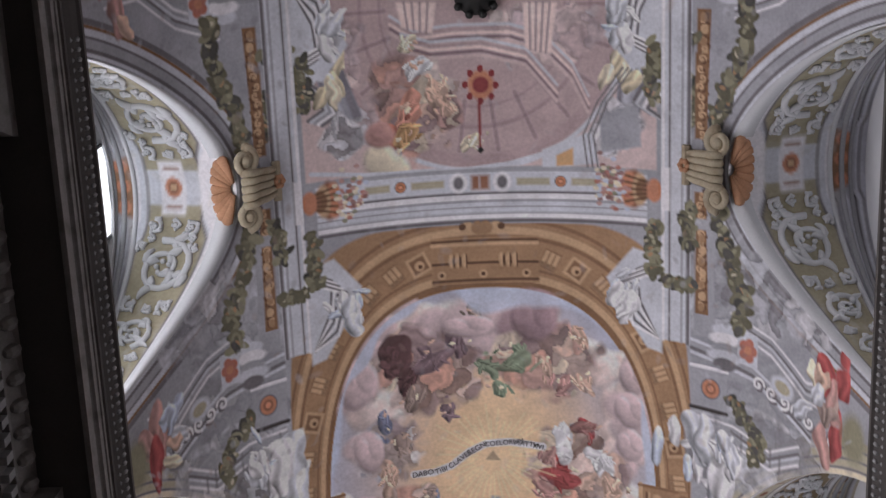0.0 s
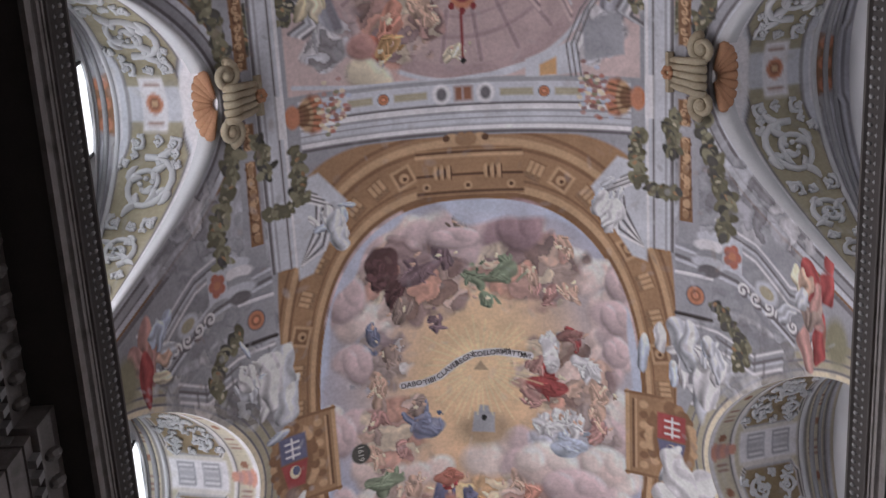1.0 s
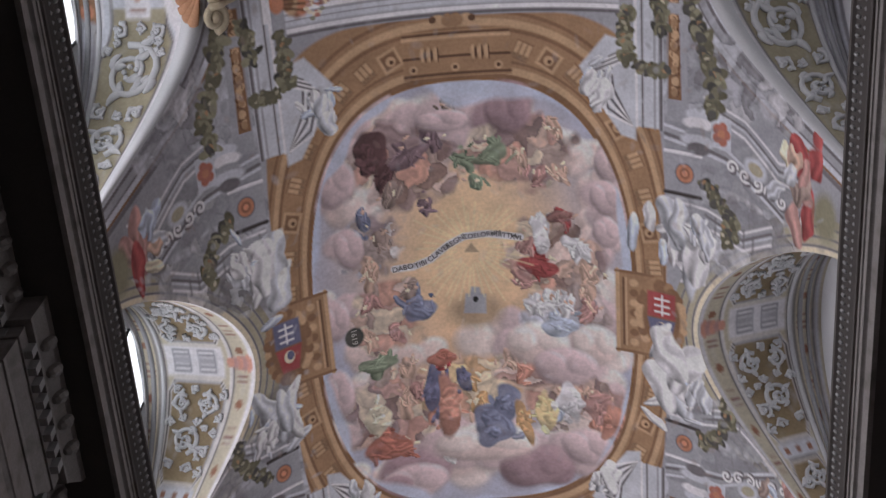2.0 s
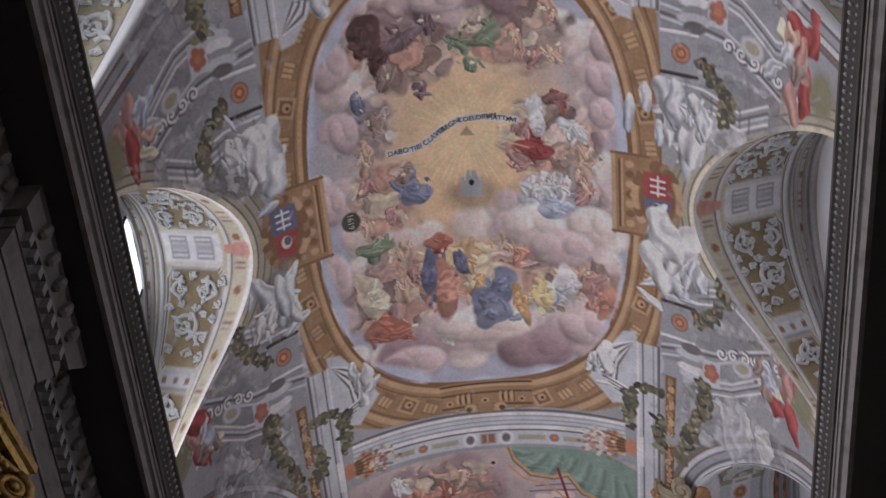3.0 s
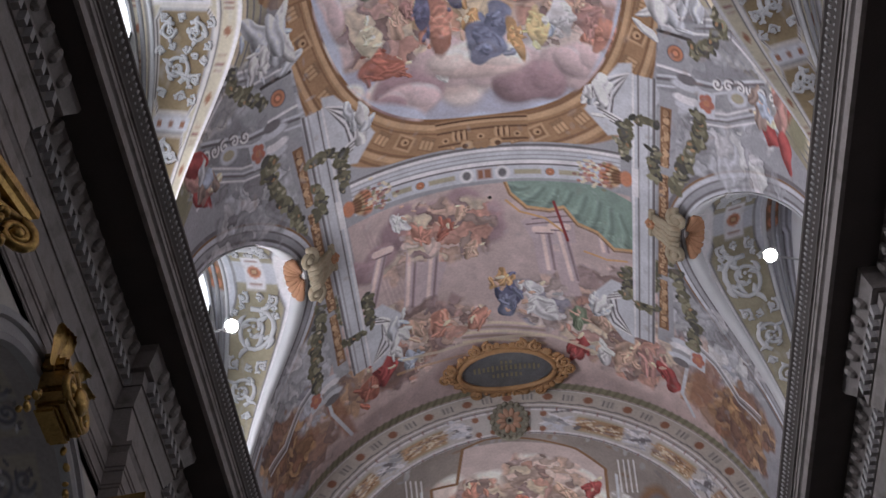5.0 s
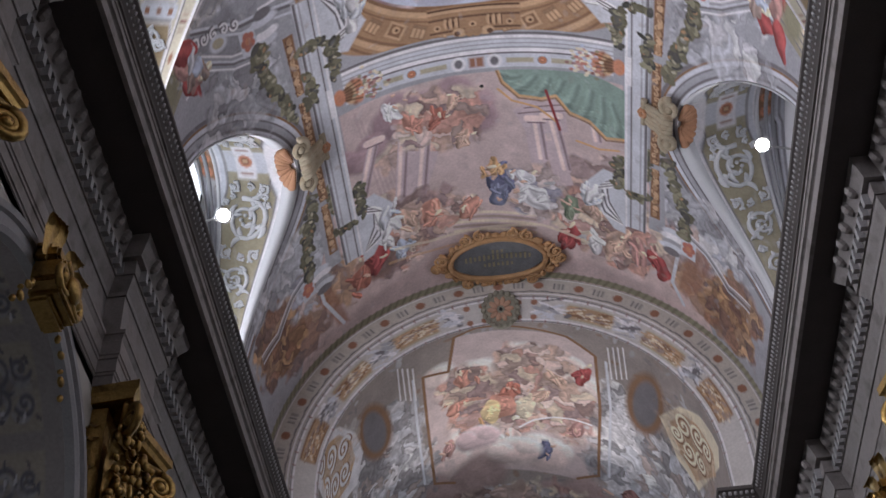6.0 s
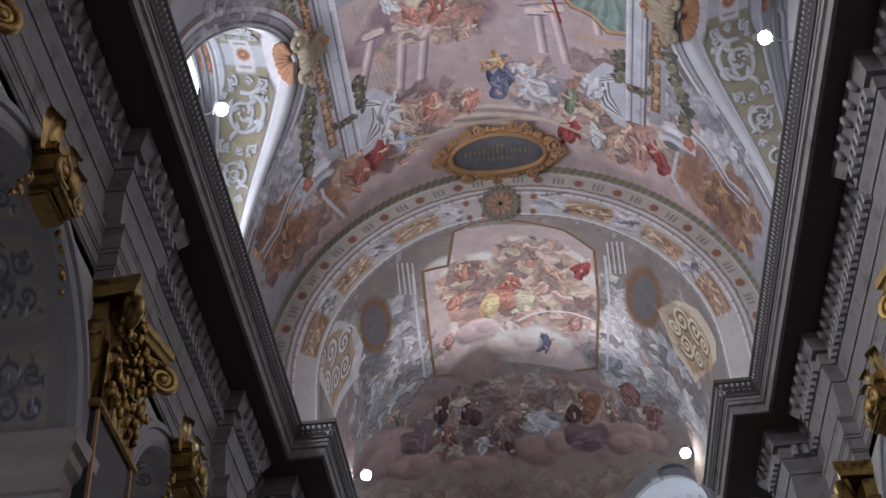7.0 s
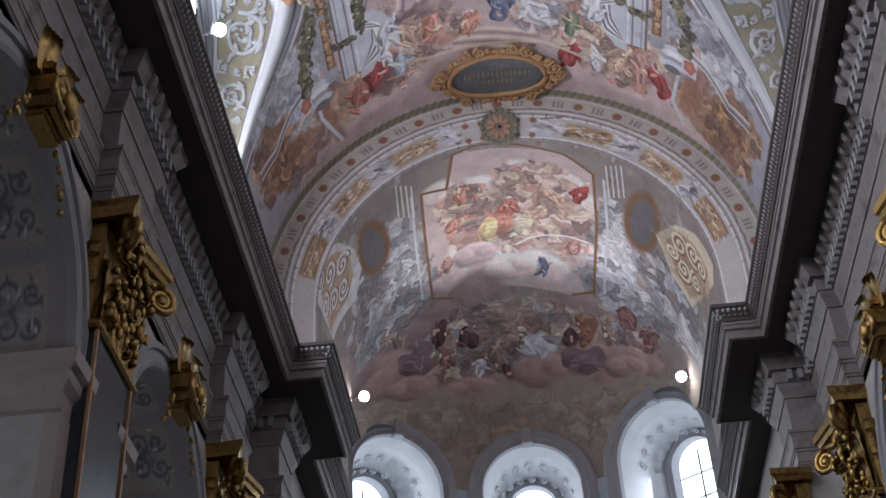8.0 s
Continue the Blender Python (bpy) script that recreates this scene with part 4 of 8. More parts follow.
def paint_bay_west(c):
    """Feigned dome with a painted hanging lamp, over the west bay."""
    U, V = c.us[:, None], c.vs[None, :]
    everywhere = slice(None), slice(None)
    m = np.clip((2.45 - np.abs(U)) / 0.03, 0, 1) * np.clip((3.78 - V) / 0.03, 0, 1)
    c.lay(*everywhere, m.astype(np.float32), DOMEL)
    d = superoval(U, V, 0.0, 1.6, 2.05, 2.15, 2.0)
    for r, w, col in ((1.02, 0.03, STONEL), (0.97, 0.05, DOME), (0.55, 0.02, DOMEL), (0.62, 0.015, MAUVED), (0.75, 0.02, MAUVED), (0.83, 0.02, DOMEL)):
        k = np.clip((w - np.abs(d - r)) / 0.015, 0, 1) * m
        c.lay(*everywhere, k.astype(np.float32), col)
    k = np.clip((0.95 - d) / 0.01, 0, 1) * m
    c.lay(*everywhere, (k * 0.75).astype(np.float32), DOME)
    for q in range(22):
        a = 2 * math.pi * q / 22
        c.line([(2.0 * 0.6 * math.cos(a), 1.6 + 2.1 * 0.6 * math.sin(a)), (2.0 * 0.93 * math.cos(a), 1.6 + 2.1 * 0.93 * math.sin(a))], 0.05, MAUVED, alpha=0.5)
    swarm(c, -0.88, 2.89, 0.69, 0.76, 121, P_WARM)
    swarm(c, -2.00, 2.12, 0.55, 0.66, 60, P_MAUVE)
    swarm(c, 0.82, 1.98, 0.98, 0.45, 70, P_MAUVE)
    swarm(c, -1.75, 3.12, 0.47, 0.38, 41, P_MAUVE)
    swarm(c, -2.45, 1.79, 0.32, 0.43, 40, P_STONE)
    swarm(c, 1.91, 3.25, 0.27, 0.30, 40, P_MAUVE)
    swarm(c, 2.34, 2.35, 0.35, 0.58, 40, P_WHITE)
    # feigned columns, brackets and entablature in the corners
    for pts in ([(-2.57, 1.21), (-2.19, 1.24), (-1.58, 2.95), (-1.99, 3.03)], [(2.01, 1.41), (2.65, 1.41), (2.2, 3.01), (1.86, 3.09)]):
        c.poly(pts, pig(128, 124, 140), soft=0.03)
        (x0, y0), (x1, y1), (x2, y2), (x3, y3) = pts
        for f, col, w in ((0.12, STONED, 0.07), (0.35, STONEL, 0.1), (0.6, STONE, 0.06), (0.85, STONED, 0.12)):
            c.line([(x0 + (x1 - x0) * f, y0 + (y1 - y0) * f), (x3 + (x2 - x3) * f, y3 + (y2 - y3) * f)], w, col, soft=0.05, alpha=0.7)
    for pts in ([(-2.86, 1.75), (-2.65, 2.28), (-2.19, 2.58), (-2.11, 2.82), (-2.34, 2.94)], [(2.77, 1.9), (2.65, 2.41), (2.26, 2.64), (2.11, 2.87), (2.34, 3.01)]):
        for k, col in enumerate((STONED, STONEL, STONE, WHITEP, STONED)):
            c.line([(x + 0.05 * k, y + 0.02 * k) for x, y in pts], 0.05, col, soft=0.03)
    for u, v in ((-1.95, 2.16), (-2.07, 2.49), (2.15, 2.24), (1.95, 2.54)):
        for _ in range(5):
            form(c, u + rnd.gauss(0, 0.13), v + rnd.gauss(0, 0.16), 0.2, 0.1, rnd.choice((CREAM, CREAM, STONEL, pig(176, 160, 128))), rnd.uniform(40, 140), 0.5, 0.3, 0.12, 1.0, 0.7)
    for u, v in ((-1.89, 3.22), (1.95, 3.14), (1.75, 3.33)):
        swarm(c, u, v, 0.34, 0.34, 60, P_WHITE, 0.9)
    for pts in ([(-1.13, 1.67), (-0.83, 1.88), (-0.3, 1.83), (0.45, 1.84), (0.89, 1.98), (1.27, 2.36), (1.49, 2.81)], [(-0.99, 1.91), (-0.61, 2.04), (0.07, 2.02), (0.66, 2.17), (1.07, 2.66)]):
        for k, col in enumerate((STONEL, DOME, CLOUDL, MAUVED, DOMEL)):
            c.line([(x, y + 0.055 * k) for x, y in pts], 0.045, col, soft=0.03, alpha=0.85)
    for pts in ([(-1.04, 1.5), (-0.51, 1.53), (-0.57, 1.93), (-0.98, 1.83)], [(0.64, 1.57), (1.09, 1.58), (1.0, 2.25), (0.66, 2.17)]):
        c.poly(pts, CLOUDL, soft=0.04)
        for f in (0.2, 0.4, 0.6, 0.8):
            (x0, y0), (x1, y1), (x2, y2), (x3, y3) = pts
            c.line([(x0 + (x1 - x0) * f, y0 + (y1 - y0) * f), (x3 + (x2 - x3) * f, y3 + (y2 - y3) * f)], 0.03, MAUVED, soft=0.02, alpha=0.7)
    robe(c, -0.96, 2.96, 0.46, CORAL)
    robe(c, -1.21, 3.33, 0.39, REDO)
    robe(c, -0.98, 3.27, 0.35, OCHREP)
    robe(c, -0.56, 2.68, 0.38, FLESH)
    robe(c, -0.78, 2.37, 0.34, WHITEP)
    robe(c, -1.15, 3.60, 0.35, MAUVEL)
    robe(c, -0.42, 2.92, 0.31, FLESH)
    robe(c, -0.13, 3.40, 0.27, CREAM)
    robe(c, -1.46, 3.61, 0.31, MAUVEL)
    robe(c, -0.92, 2.06, 0.26, CREAM)
    cloud(c, -1.23, 3.56, 0.34, CREAM)
    cloud(c, -1.38, 3.23, 0.26, ROSE)
    c.ell(0.05, 2.64, 0.18, 0.20, ORANGE, soft=0.3)
    c.ell(0.05, 2.64, 0.11, 0.11, REDB, soft=0.3)
    c.ell(0.25, 2.65, 0.04, 0.05, REDB)
    c.ell(0.19, 2.80, 0.04, 0.05, REDB)
    c.ell(0.04, 2.86, 0.04, 0.05, REDB)
    c.ell(-0.10, 2.79, 0.04, 0.05, REDB)
    c.ell(-0.16, 2.63, 0.04, 0.05, REDB)
    c.ell(-0.09, 2.48, 0.04, 0.05, REDB)
    c.ell(0.05, 2.42, 0.04, 0.05, REDB)
    c.ell(0.20, 2.49, 0.04, 0.05, REDB)
    c.line([(0.02, 2.90), (0.02, 3.50)], 0.038, REDB)
    c.ell(0.02, 3.53, 0.04, 0.04, BLACKP, soft=0.2)
    c.poly([(1.64, 3.03), (2.18, 2.94), (2.22, 3.46), (1.67, 3.57)], STONE, soft=0.04)
    c.poly([(0.86, 3.54), (1.48, 3.30), (1.56, 3.34), (1.63, 3.72), (0.85, 3.81)], STONEL, soft=0.03)
    c.poly([(1.05, 3.62), (1.28, 3.51), (1.28, 3.75), (1.05, 3.77)], OCHREP, soft=0.03)
    c.line([(-2.35, 3.65), (-1.63, 3.75), (-1.16, 3.78), (-0.15, 3.79), (0.39, 3.73), (0.86, 3.60)], 0.061, STONEL)
    c.line([(1.63, 3.88), (1.56, 3.34), (1.76, 2.88), (2.11, 2.42)], 0.023, STONED)
    c.line([(1.56, 3.88), (1.49, 3.34), (1.69, 2.88), (2.04, 2.43)], 0.023, STONED)
    c.line([(1.49, 3.88), (1.42, 3.34), (1.62, 2.88), (1.97, 2.43)], 0.023, STONED)


def paint_bay_east(c):
    """Mauve palace scene between the east beam and the chancel arch."""
    U, V = c.us[:, None], c.vs[None, :]
    edge = 13.82 + 0.012 * U ** 2
    m = np.clip((2.5 + np.clip(V - 15, 0, 9) * 0.55 - np.abs(U)) / 0.05, 0, 1) * np.clip((V - edge) / 0.03, 0, 1)
    wob = 0.86 + 0.3 * wander(U * 1.7 + 4, V * 1.7) * wander(U * 4.1, V * 4.1 + 9) + 0.1 * wander(U * 8, V * 8)
    c.c[:] = c.c * (1 - m[..., None]) + (np.array(DOMEL) * wob[..., None] * 0.95) * m[..., None]
    for k in range(9):
        c.line([(-2.2 + 0.1 * k, 14.0 + 0.2 * k), (-1.9 + 0.1 * k, 16.5 + 0.1 * k)], 0.05, DOME, alpha=0.5)
    for u, v, w, h, n, pal in ((-1.9, 16.6, 1.1, 0.7, 90, P_WARM), (-2.9, 17.4, 0.9, 0.7, 70, P_RUST), (2.0, 16.4, 1.1, 0.8, 100, P_WARM), (3.0, 17.2, 0.9, 0.7, 80, P_WARM), (-1.4, 15.0, 0.9, 0.6, 60, P_WARM), (-4.3, 17.9, 1.0, 0.6, 60, P_RUST), (4.3, 17.8, 1.0, 0.6, 60, P_RUST), (-3.9, 17.0, 0.8, 0.5, 50, P_COOL), (4.0, 16.9, 0.8, 0.5, 50, P_COOL)):
        swarm(c, u, v, w, h, n, pal, 0.75)
    cloud(c, -1.46, 14.41, 0.56, MAUVE)
    cloud(c, -0.86, 14.38, 0.60, MAUVE)
    cloud(c, -0.11, 14.80, 0.55, MAUVE)
    cloud(c, -2.18, 14.94, 0.53, MAUVE)
    c.poly([(-1.11, 15.30), (-0.81, 15.40), (-1.33, 16.85), (-1.77, 16.64)], MAUVEL, soft=0.03)
    c.poly([(-1.40, 15.19), (-1.14, 15.29), (-1.62, 16.86), (-1.89, 16.72)], MAUVEL, soft=0.03)
    c.poly([(0.71, 14.88), (0.95, 14.87), (1.06, 15.90), (0.80, 15.91)], MAUVEL, soft=0.03)
    c.poly([(1.05, 15.38), (1.33, 15.35), (1.55, 16.38), (1.24, 16.43)], MAUVEL, soft=0.03)
    c.poly([(0.53, 14.68), (1.45, 14.59), (1.48, 15.14), (0.79, 15.26)], MAUVEL, soft=0.03)
    # feigned columns with their capitals, and the steps before them
    for (x0, y0), (x1, y1), w in [((-1.38, 14.78), (-1.62, 16.2), 0.2), ((-1.0, 14.92), (-1.25, 16.36), 0.2), ((0.93, 14.88), (1.01, 15.79), 0.2), ((1.2, 14.8), (1.42, 16.01), 0.2), ((1.86, 14.4), (2.0, 15.24), 0.17), ((-1.93, 14.73), (-2.36, 15.94), 0.2)]:
        c.line([(x0, y0), (x1, y1)], w, MAUVEL, soft=0.02)
        c.line([(x0 - w * 0.18, y0), (x1 - w * 0.18, y1)], w * 0.35, CLOUDL, soft=0.03)
        c.line([(x0 + w * 0.36, y0), (x1 + w * 0.36, y1)], w * 0.25, MAUVED, soft=0.03, alpha=0.8)
        c.line([(x0 - w * 0.7, y0), (x0 + w * 0.7, y0)], 0.14, CLOUDL, soft=0.03)
        c.line([(x0 - w * 0.7, y0 + 0.09), (x0 + w * 0.7, y0 + 0.09)], 0.03, MAUVED, soft=0.02)
    for pts in ([(0.64, 14.69), (1.53, 14.58)], [(-1.54, 14.59), (-0.8, 14.81)], [(0.75, 14.57), (1.38, 14.47)]):
        c.line(pts, 0.12, MAUVEL, soft=0.03)
        c.line([(x, y + 0.08) for x, y in pts], 0.03, MAUVED, soft=0.02)
    for k in range(5):
        c.line([(x, y + 0.11 * k) for x, y in [(-0.69, 16.97), (0.03, 17.06), (0.8, 17.2)]], 0.07, (CREAM, TAUPE)[k % 2], soft=0.03, alpha=0.8)
    swarm(c, -1.35, 16.84, 1.25, 0.69, 200, P_WARM)
    swarm(c, -0.69, 14.67, 0.90, 0.73, 94, P_WARM)
    swarm(c, 2.11, 17.23, 1.26, 0.87, 245, P_WARM)
    swarm(c, -1.99, 17.39, 0.75, 0.69, 97, P_WARM)
    swarm(c, 0.77, 16.59, 0.61, 0.70, 69, P_COOL)
    swarm(c, 2.55, 17.80, 0.62, 0.52, 80, P_WARM)
    swarm(c, -4.84, 17.65, 0.87, 0.53, 120, P_RUST)
    swarm(c, -5.01, 17.01, 0.87, 0.50, 117, P_RUST)
    swarm(c, 4.88, 18.01, 0.81, 0.64, 129, P_RUST)
    swarm(c, 5.14, 17.33, 0.84, 0.61, 128, P_RUST)
    robe(c, -0.79, 14.65, 0.39, REDO)
    robe(c, -1.19, 14.64, 0.39, CORAL)
    robe(c, -1.55, 14.25, 0.39, WHITEP)
    robe(c, -0.46, 14.36, 0.33, FLESH)
    robe(c, -0.35, 15.26, 0.34, FLESH)
    robe(c, 0.17, 16.35, 0.65, INDIGO)
    robe(c, 0.10, 16.00, 0.47, OCHREP)
    robe(c, 0.20, 16.63, 0.48, BLUEP)
    robe(c, 0.81, 16.73, 0.60, WHITEP)
    robe(c, 0.64, 16.25, 0.41, WHITEP)
    robe(c, -2.28, 17.36, 0.64, REDP)
    robe(c, -2.06, 17.05, 0.39, WHITEP)
    robe(c, -2.66, 17.70, 0.55, REDO)
    robe(c, -1.76, 17.44, 0.46, BLUEL)
    robe(c, 1.46, 17.68, 0.51, REDP)
    robe(c, 1.89, 17.73, 0.52, WHITEP)
    robe(c, 2.33, 17.59, 0.53, FLESH)
    robe(c, 2.78, 17.70, 0.62, ROSE)
    robe(c, 1.48, 16.95, 0.43, GREENP)
    robe(c, 1.90, 16.86, 0.50, FLESH)
    robe(c, 2.23, 16.22, 0.43, OCHREP)
    robe(c, -1.12, 16.79, 0.49, CORAL)
    robe(c, -1.56, 16.75, 0.50, FLESH)
    robe(c, -0.39, 16.88, 0.43, CORAL)
    robe(c, 3.19, 17.78, 0.50, REDP)
    swag = [(0.23, 13.45), (0.39, 14.06), (0.66, 14.38), (1.05, 14.44), (1.29, 14.36), (1.52, 14.7), (1.86, 14.83), (2.16, 15.14), (2.57, 15.07)]
    c.poly(swag + [(2.58, 14.06), (2.19, 13.9), (1.8, 13.8), (1.23, 13.64), (0.67, 13.51)], TEAL, soft=0.03)
    for k in range(16):
        f = k / 15 * (len(swag) - 1)
        i = min(int(f), len(swag) - 2)
        x, y = swag[i][0] + (swag[i + 1][0] - swag[i][0]) * (f - i), swag[i][1] + (swag[i + 1][1] - swag[i][1]) * (f - i)
        form(c, x + 0.02, y - 0.17, 0.2, 0.07, shade(TEAL, (0.7, 1.25)[k % 2]), 25 + 30 * math.sin(k), 0.3, 0.3, 0.3, 0.8)
    rim = [(0.5, 13.96), (1.0, 13.98), (1.5, 14.05), (2.0, 14.2), (2.35, 14.4)]
    for k in range(26):
        f = k / 25
        i, j = min(int(f * 8), 7), min(int(f * 4), 3)
        x0, y0 = [p + (q - p) * (f * 8 - i) for p, q in zip(swag[i], swag[i + 1])]
        x1, y1 = [p + (q - p) * (f * 4 - j) for p, q in zip(rim[j], rim[j + 1])]
        c.line([(x0, y0), (x0 * 0.55 + x1 * 0.45 + 0.05, y0 * 0.5 + y1 * 0.5), (x1, y1)], 0.06, shade(TEAL, (0.62, 1.0, 1.32)[k % 3]), soft=0.06, alpha=0.75)
    c.line(swag, 0.06, OCHREP, soft=0.03)
    c.line([(x, y + 0.05) for x, y in swag], 0.03, OCHRED, soft=0.03)
    c.line([(0.32, 14.22), (0.54, 14.48), (0.97, 14.63), (1.29, 14.93)], 0.045, OCHREP)
    c.line([(1.63, 15.31), (2.03, 15.42), (2.39, 15.36)], 0.045, OCHREP)
    c.line([(1.13, 14.26), (1.34, 15.10)], 0.053, REDB)
    c.line([(-1.87, 17.38), (-1.20, 17.49), (-0.11, 17.44), (0.94, 17.44), (1.78, 17.76)], 0.068, CREAM, alpha=0.6)
    c.line([(-2.03, 17.66), (-1.23, 17.74), (-0.14, 17.74)], 0.068, OCHREP, alpha=0.5)
    c.poly([(-3.39, 16.98), (-3.20, 17.73), (-3.07, 18.47), (-3.34, 18.39), (-3.59, 17.54), (-3.72, 16.84)], RUST, soft=0.1, alpha=0.7)
    c.poly([(3.73, 17.38), (4.02, 16.83), (4.36, 17.00), (4.14, 17.82), (3.83, 18.27), (3.63, 18.11)], RUST, soft=0.1, alpha=0.7)
    c.line([(-3.58, 16.89), (-3.53, 17.60), (-3.20, 18.43)], 0.076, STONEL)
    c.line([(3.60, 17.25), (3.50, 18.04), (3.77, 18.47)], 0.076, STONEL)
    for u, v in ((0.05, 14.13), ):
        c.ell(u, v, 0.035, 0.035, BLACKP, soft=0.2)
    # dusky lower scene and the leaf garland along the arch
    c.line([(-6.3, 18.78), (6.3, 18.78)], 0.16, LEAFL, soft=0.04)
    n = int(12.5 / 0.16)
    for k in range(n):
        s = -6.25 + 12.5 * k / n
        c.line([(s, 18.86), (s + 0.09, 18.7)], 0.05, shade(LEAF, rnd.uniform(0.9, 1.15)), soft=0.05, alpha=0.7)


paint_ground(nave)
for sx in (-1, 1):
    for yy in (5.2, 6.6, 7.4, 10.5, 11.3, 12.4, 16.2, 17.2):
        swarm(nave, sx * 4.2, yy, 1.3, 0.6, 90, [STONE, STONEL, WHITEP, STONED, STONE], 0.75)
        swarm(nave, sx * 3.4, yy + 0.3, 0.6, 0.5, 40, [STONE, STONEL, STONED, STONEL], 0.65)
paint_oval(nave)
paint_bay_west(nave)
paint_bay_east(nave)
for sx in (-1, 1):
    paint_corner(Mirror(nave, sx, 7.3))
    paint_corner(Mirror(nave, sx, None, 11.0, 6.35))
    for flip in (None, 17.6):
        paint_corner(Mirror(nave, sx, flip))
        paint_band(Mirror(nave, sx, flip))
for _ in range(1500):
    # small chips and speckles of age over the feigned stone
    u, v = rnd.uniform(-5.8, 5.8), rnd.uniform(0.8, 18.7)
    nave.ell(u, v, rnd.uniform(0.03, 0.1), rnd.uniform(0.02, 0.05), rnd.choice((STONEL, STONED, STONE, TAUPE)), rnd.uniform(0, 180), soft=0.8, alpha=0.3 if abs(u) > 2.6 else 0.12)


def crisp(c, amount=0.2):
    """Harder brush edges and a little grain in the paint."""
    p = np.pad(c.c, ((2, 2), (2, 2), (0, 0)), mode="edge")
    blur = sum(p[i:i + c.c.shape[0], j:j + c.c.shape[1]] for i in range(5) for j in range(5)) / 25
    U, V = c.us[:, None], c.vs[None, :]
    grain = 0.89 + 0.15 * wander(U * 5, V * 5 + 7) + 0.07 * wander(U * 21 + 3, V * 21)
    c.c[:] = np.clip((c.c + amount * (c.c - blur)) * grain[..., None], 0.015, 0.88)


crisp(nave)


# ---------------------------------------------------------------- other painted surfaces
def paint_arch_outer(c):
    U, V = c.us[:, None], c.vs[None, :]
    c.c[:] = np.array(pig(158, 150, 142))
    for v, w, col in ((0.04, 0.04, STONED), (0.12, 0.03, WHITEP), (0.78, 0.03, STONED), (0.9, 0.06, WHITEP), (0.99, 0.03, STONED)):
        c.line([(c.us[0], v), (c.us[-1], v)], w, col, soft=0.02)
    n = 17
    for k in range(n):
        a = math.pi * (k + 0.5) / n
        c.ell(a, 0.45, 0.022, 0.18, RUST, soft=0.2)
        for q in (-0.02, 0.0, 0.02):
            c.line([(a + math.pi / n / 2 + q, 0.3), (a + math.pi / n / 2 + q, 0.62)], 0.008, STONED, soft=0.006)
        c.line([(a - 0.07, 0.82), (a - 0.03, 0.72), (a, 0.8), (a + 0.03, 0.72), (a + 0.07, 0.82)], 0.02, STONED, soft=0.02)


def paint_arch_inner(c):
    c.c[:] = np.array(pig(160, 154, 152))
    for v, w, col in ((0.03, 0.04, STONED), (0.10, 0.05, WHITEP), (0.9, 0.05, WHITEP), (0.97, 0.04, STONED)):
        c.line([(c.us[0], v), (c.us[-1], v)], w, col, soft=0.02)
    for sgn in (-1, 1):
        for a0, a1 in ((0.34, 0.58), (0.76, 1.0), (1.16, 1.4)):
            lo, hi = math.pi / 2 + sgn * a0, math.pi / 2 + sgn * a1
            c.poly([(lo, 0.22), (hi, 0.22), (hi, 0.8), (lo, 0.8)], TAN if a0 < 0.9 else OCHRED, soft=0.02)
            c.poly([(lo, 0.28), (hi, 0.28), (hi, 0.74), (lo, 0.74)], shade(OCHREL, 0.8), soft=0.02)
            for _ in range(60):
                c.ell(rnd.uniform(min(lo, hi) + 0.01, max(lo, hi) - 0.01), rnd.uniform(0.32, 0.7), 0.014, 0.05, rnd.choice((CREAM, OCHRED, TAUPE, OCHREL)), rnd.uniform(0, 60), soft=0.3)
        for a in (0.25, 0.66, 1.08):
            for _ in range(26):
                c.ell(math.pi / 2 + sgn * a + rnd.gauss(0, 0.03), 0.5 + rnd.gauss(0, 0.16), 0.018, 0.09, rnd.choice((WHITEP, STONEL, STONE, STONED)), rnd.uniform(-40, 40), soft=0.3)
        for a, v in ((0.09, 0.25), (0.09, 0.8), (0.17, 0.25), (0.17, 0.8)):
            c.ell(math.pi / 2 + sgn * a, v, 0.018, 0.1, RUST, soft=0.2)
    for k in range(48):
        a = math.pi * k / 47
        c.line([(a, 0.0), (a, 0.12)], 0.006, REDD, soft=0.006)
        c.line([(a, 0.9), (a, 1.0)], 0.006, REDD, soft=0.006)


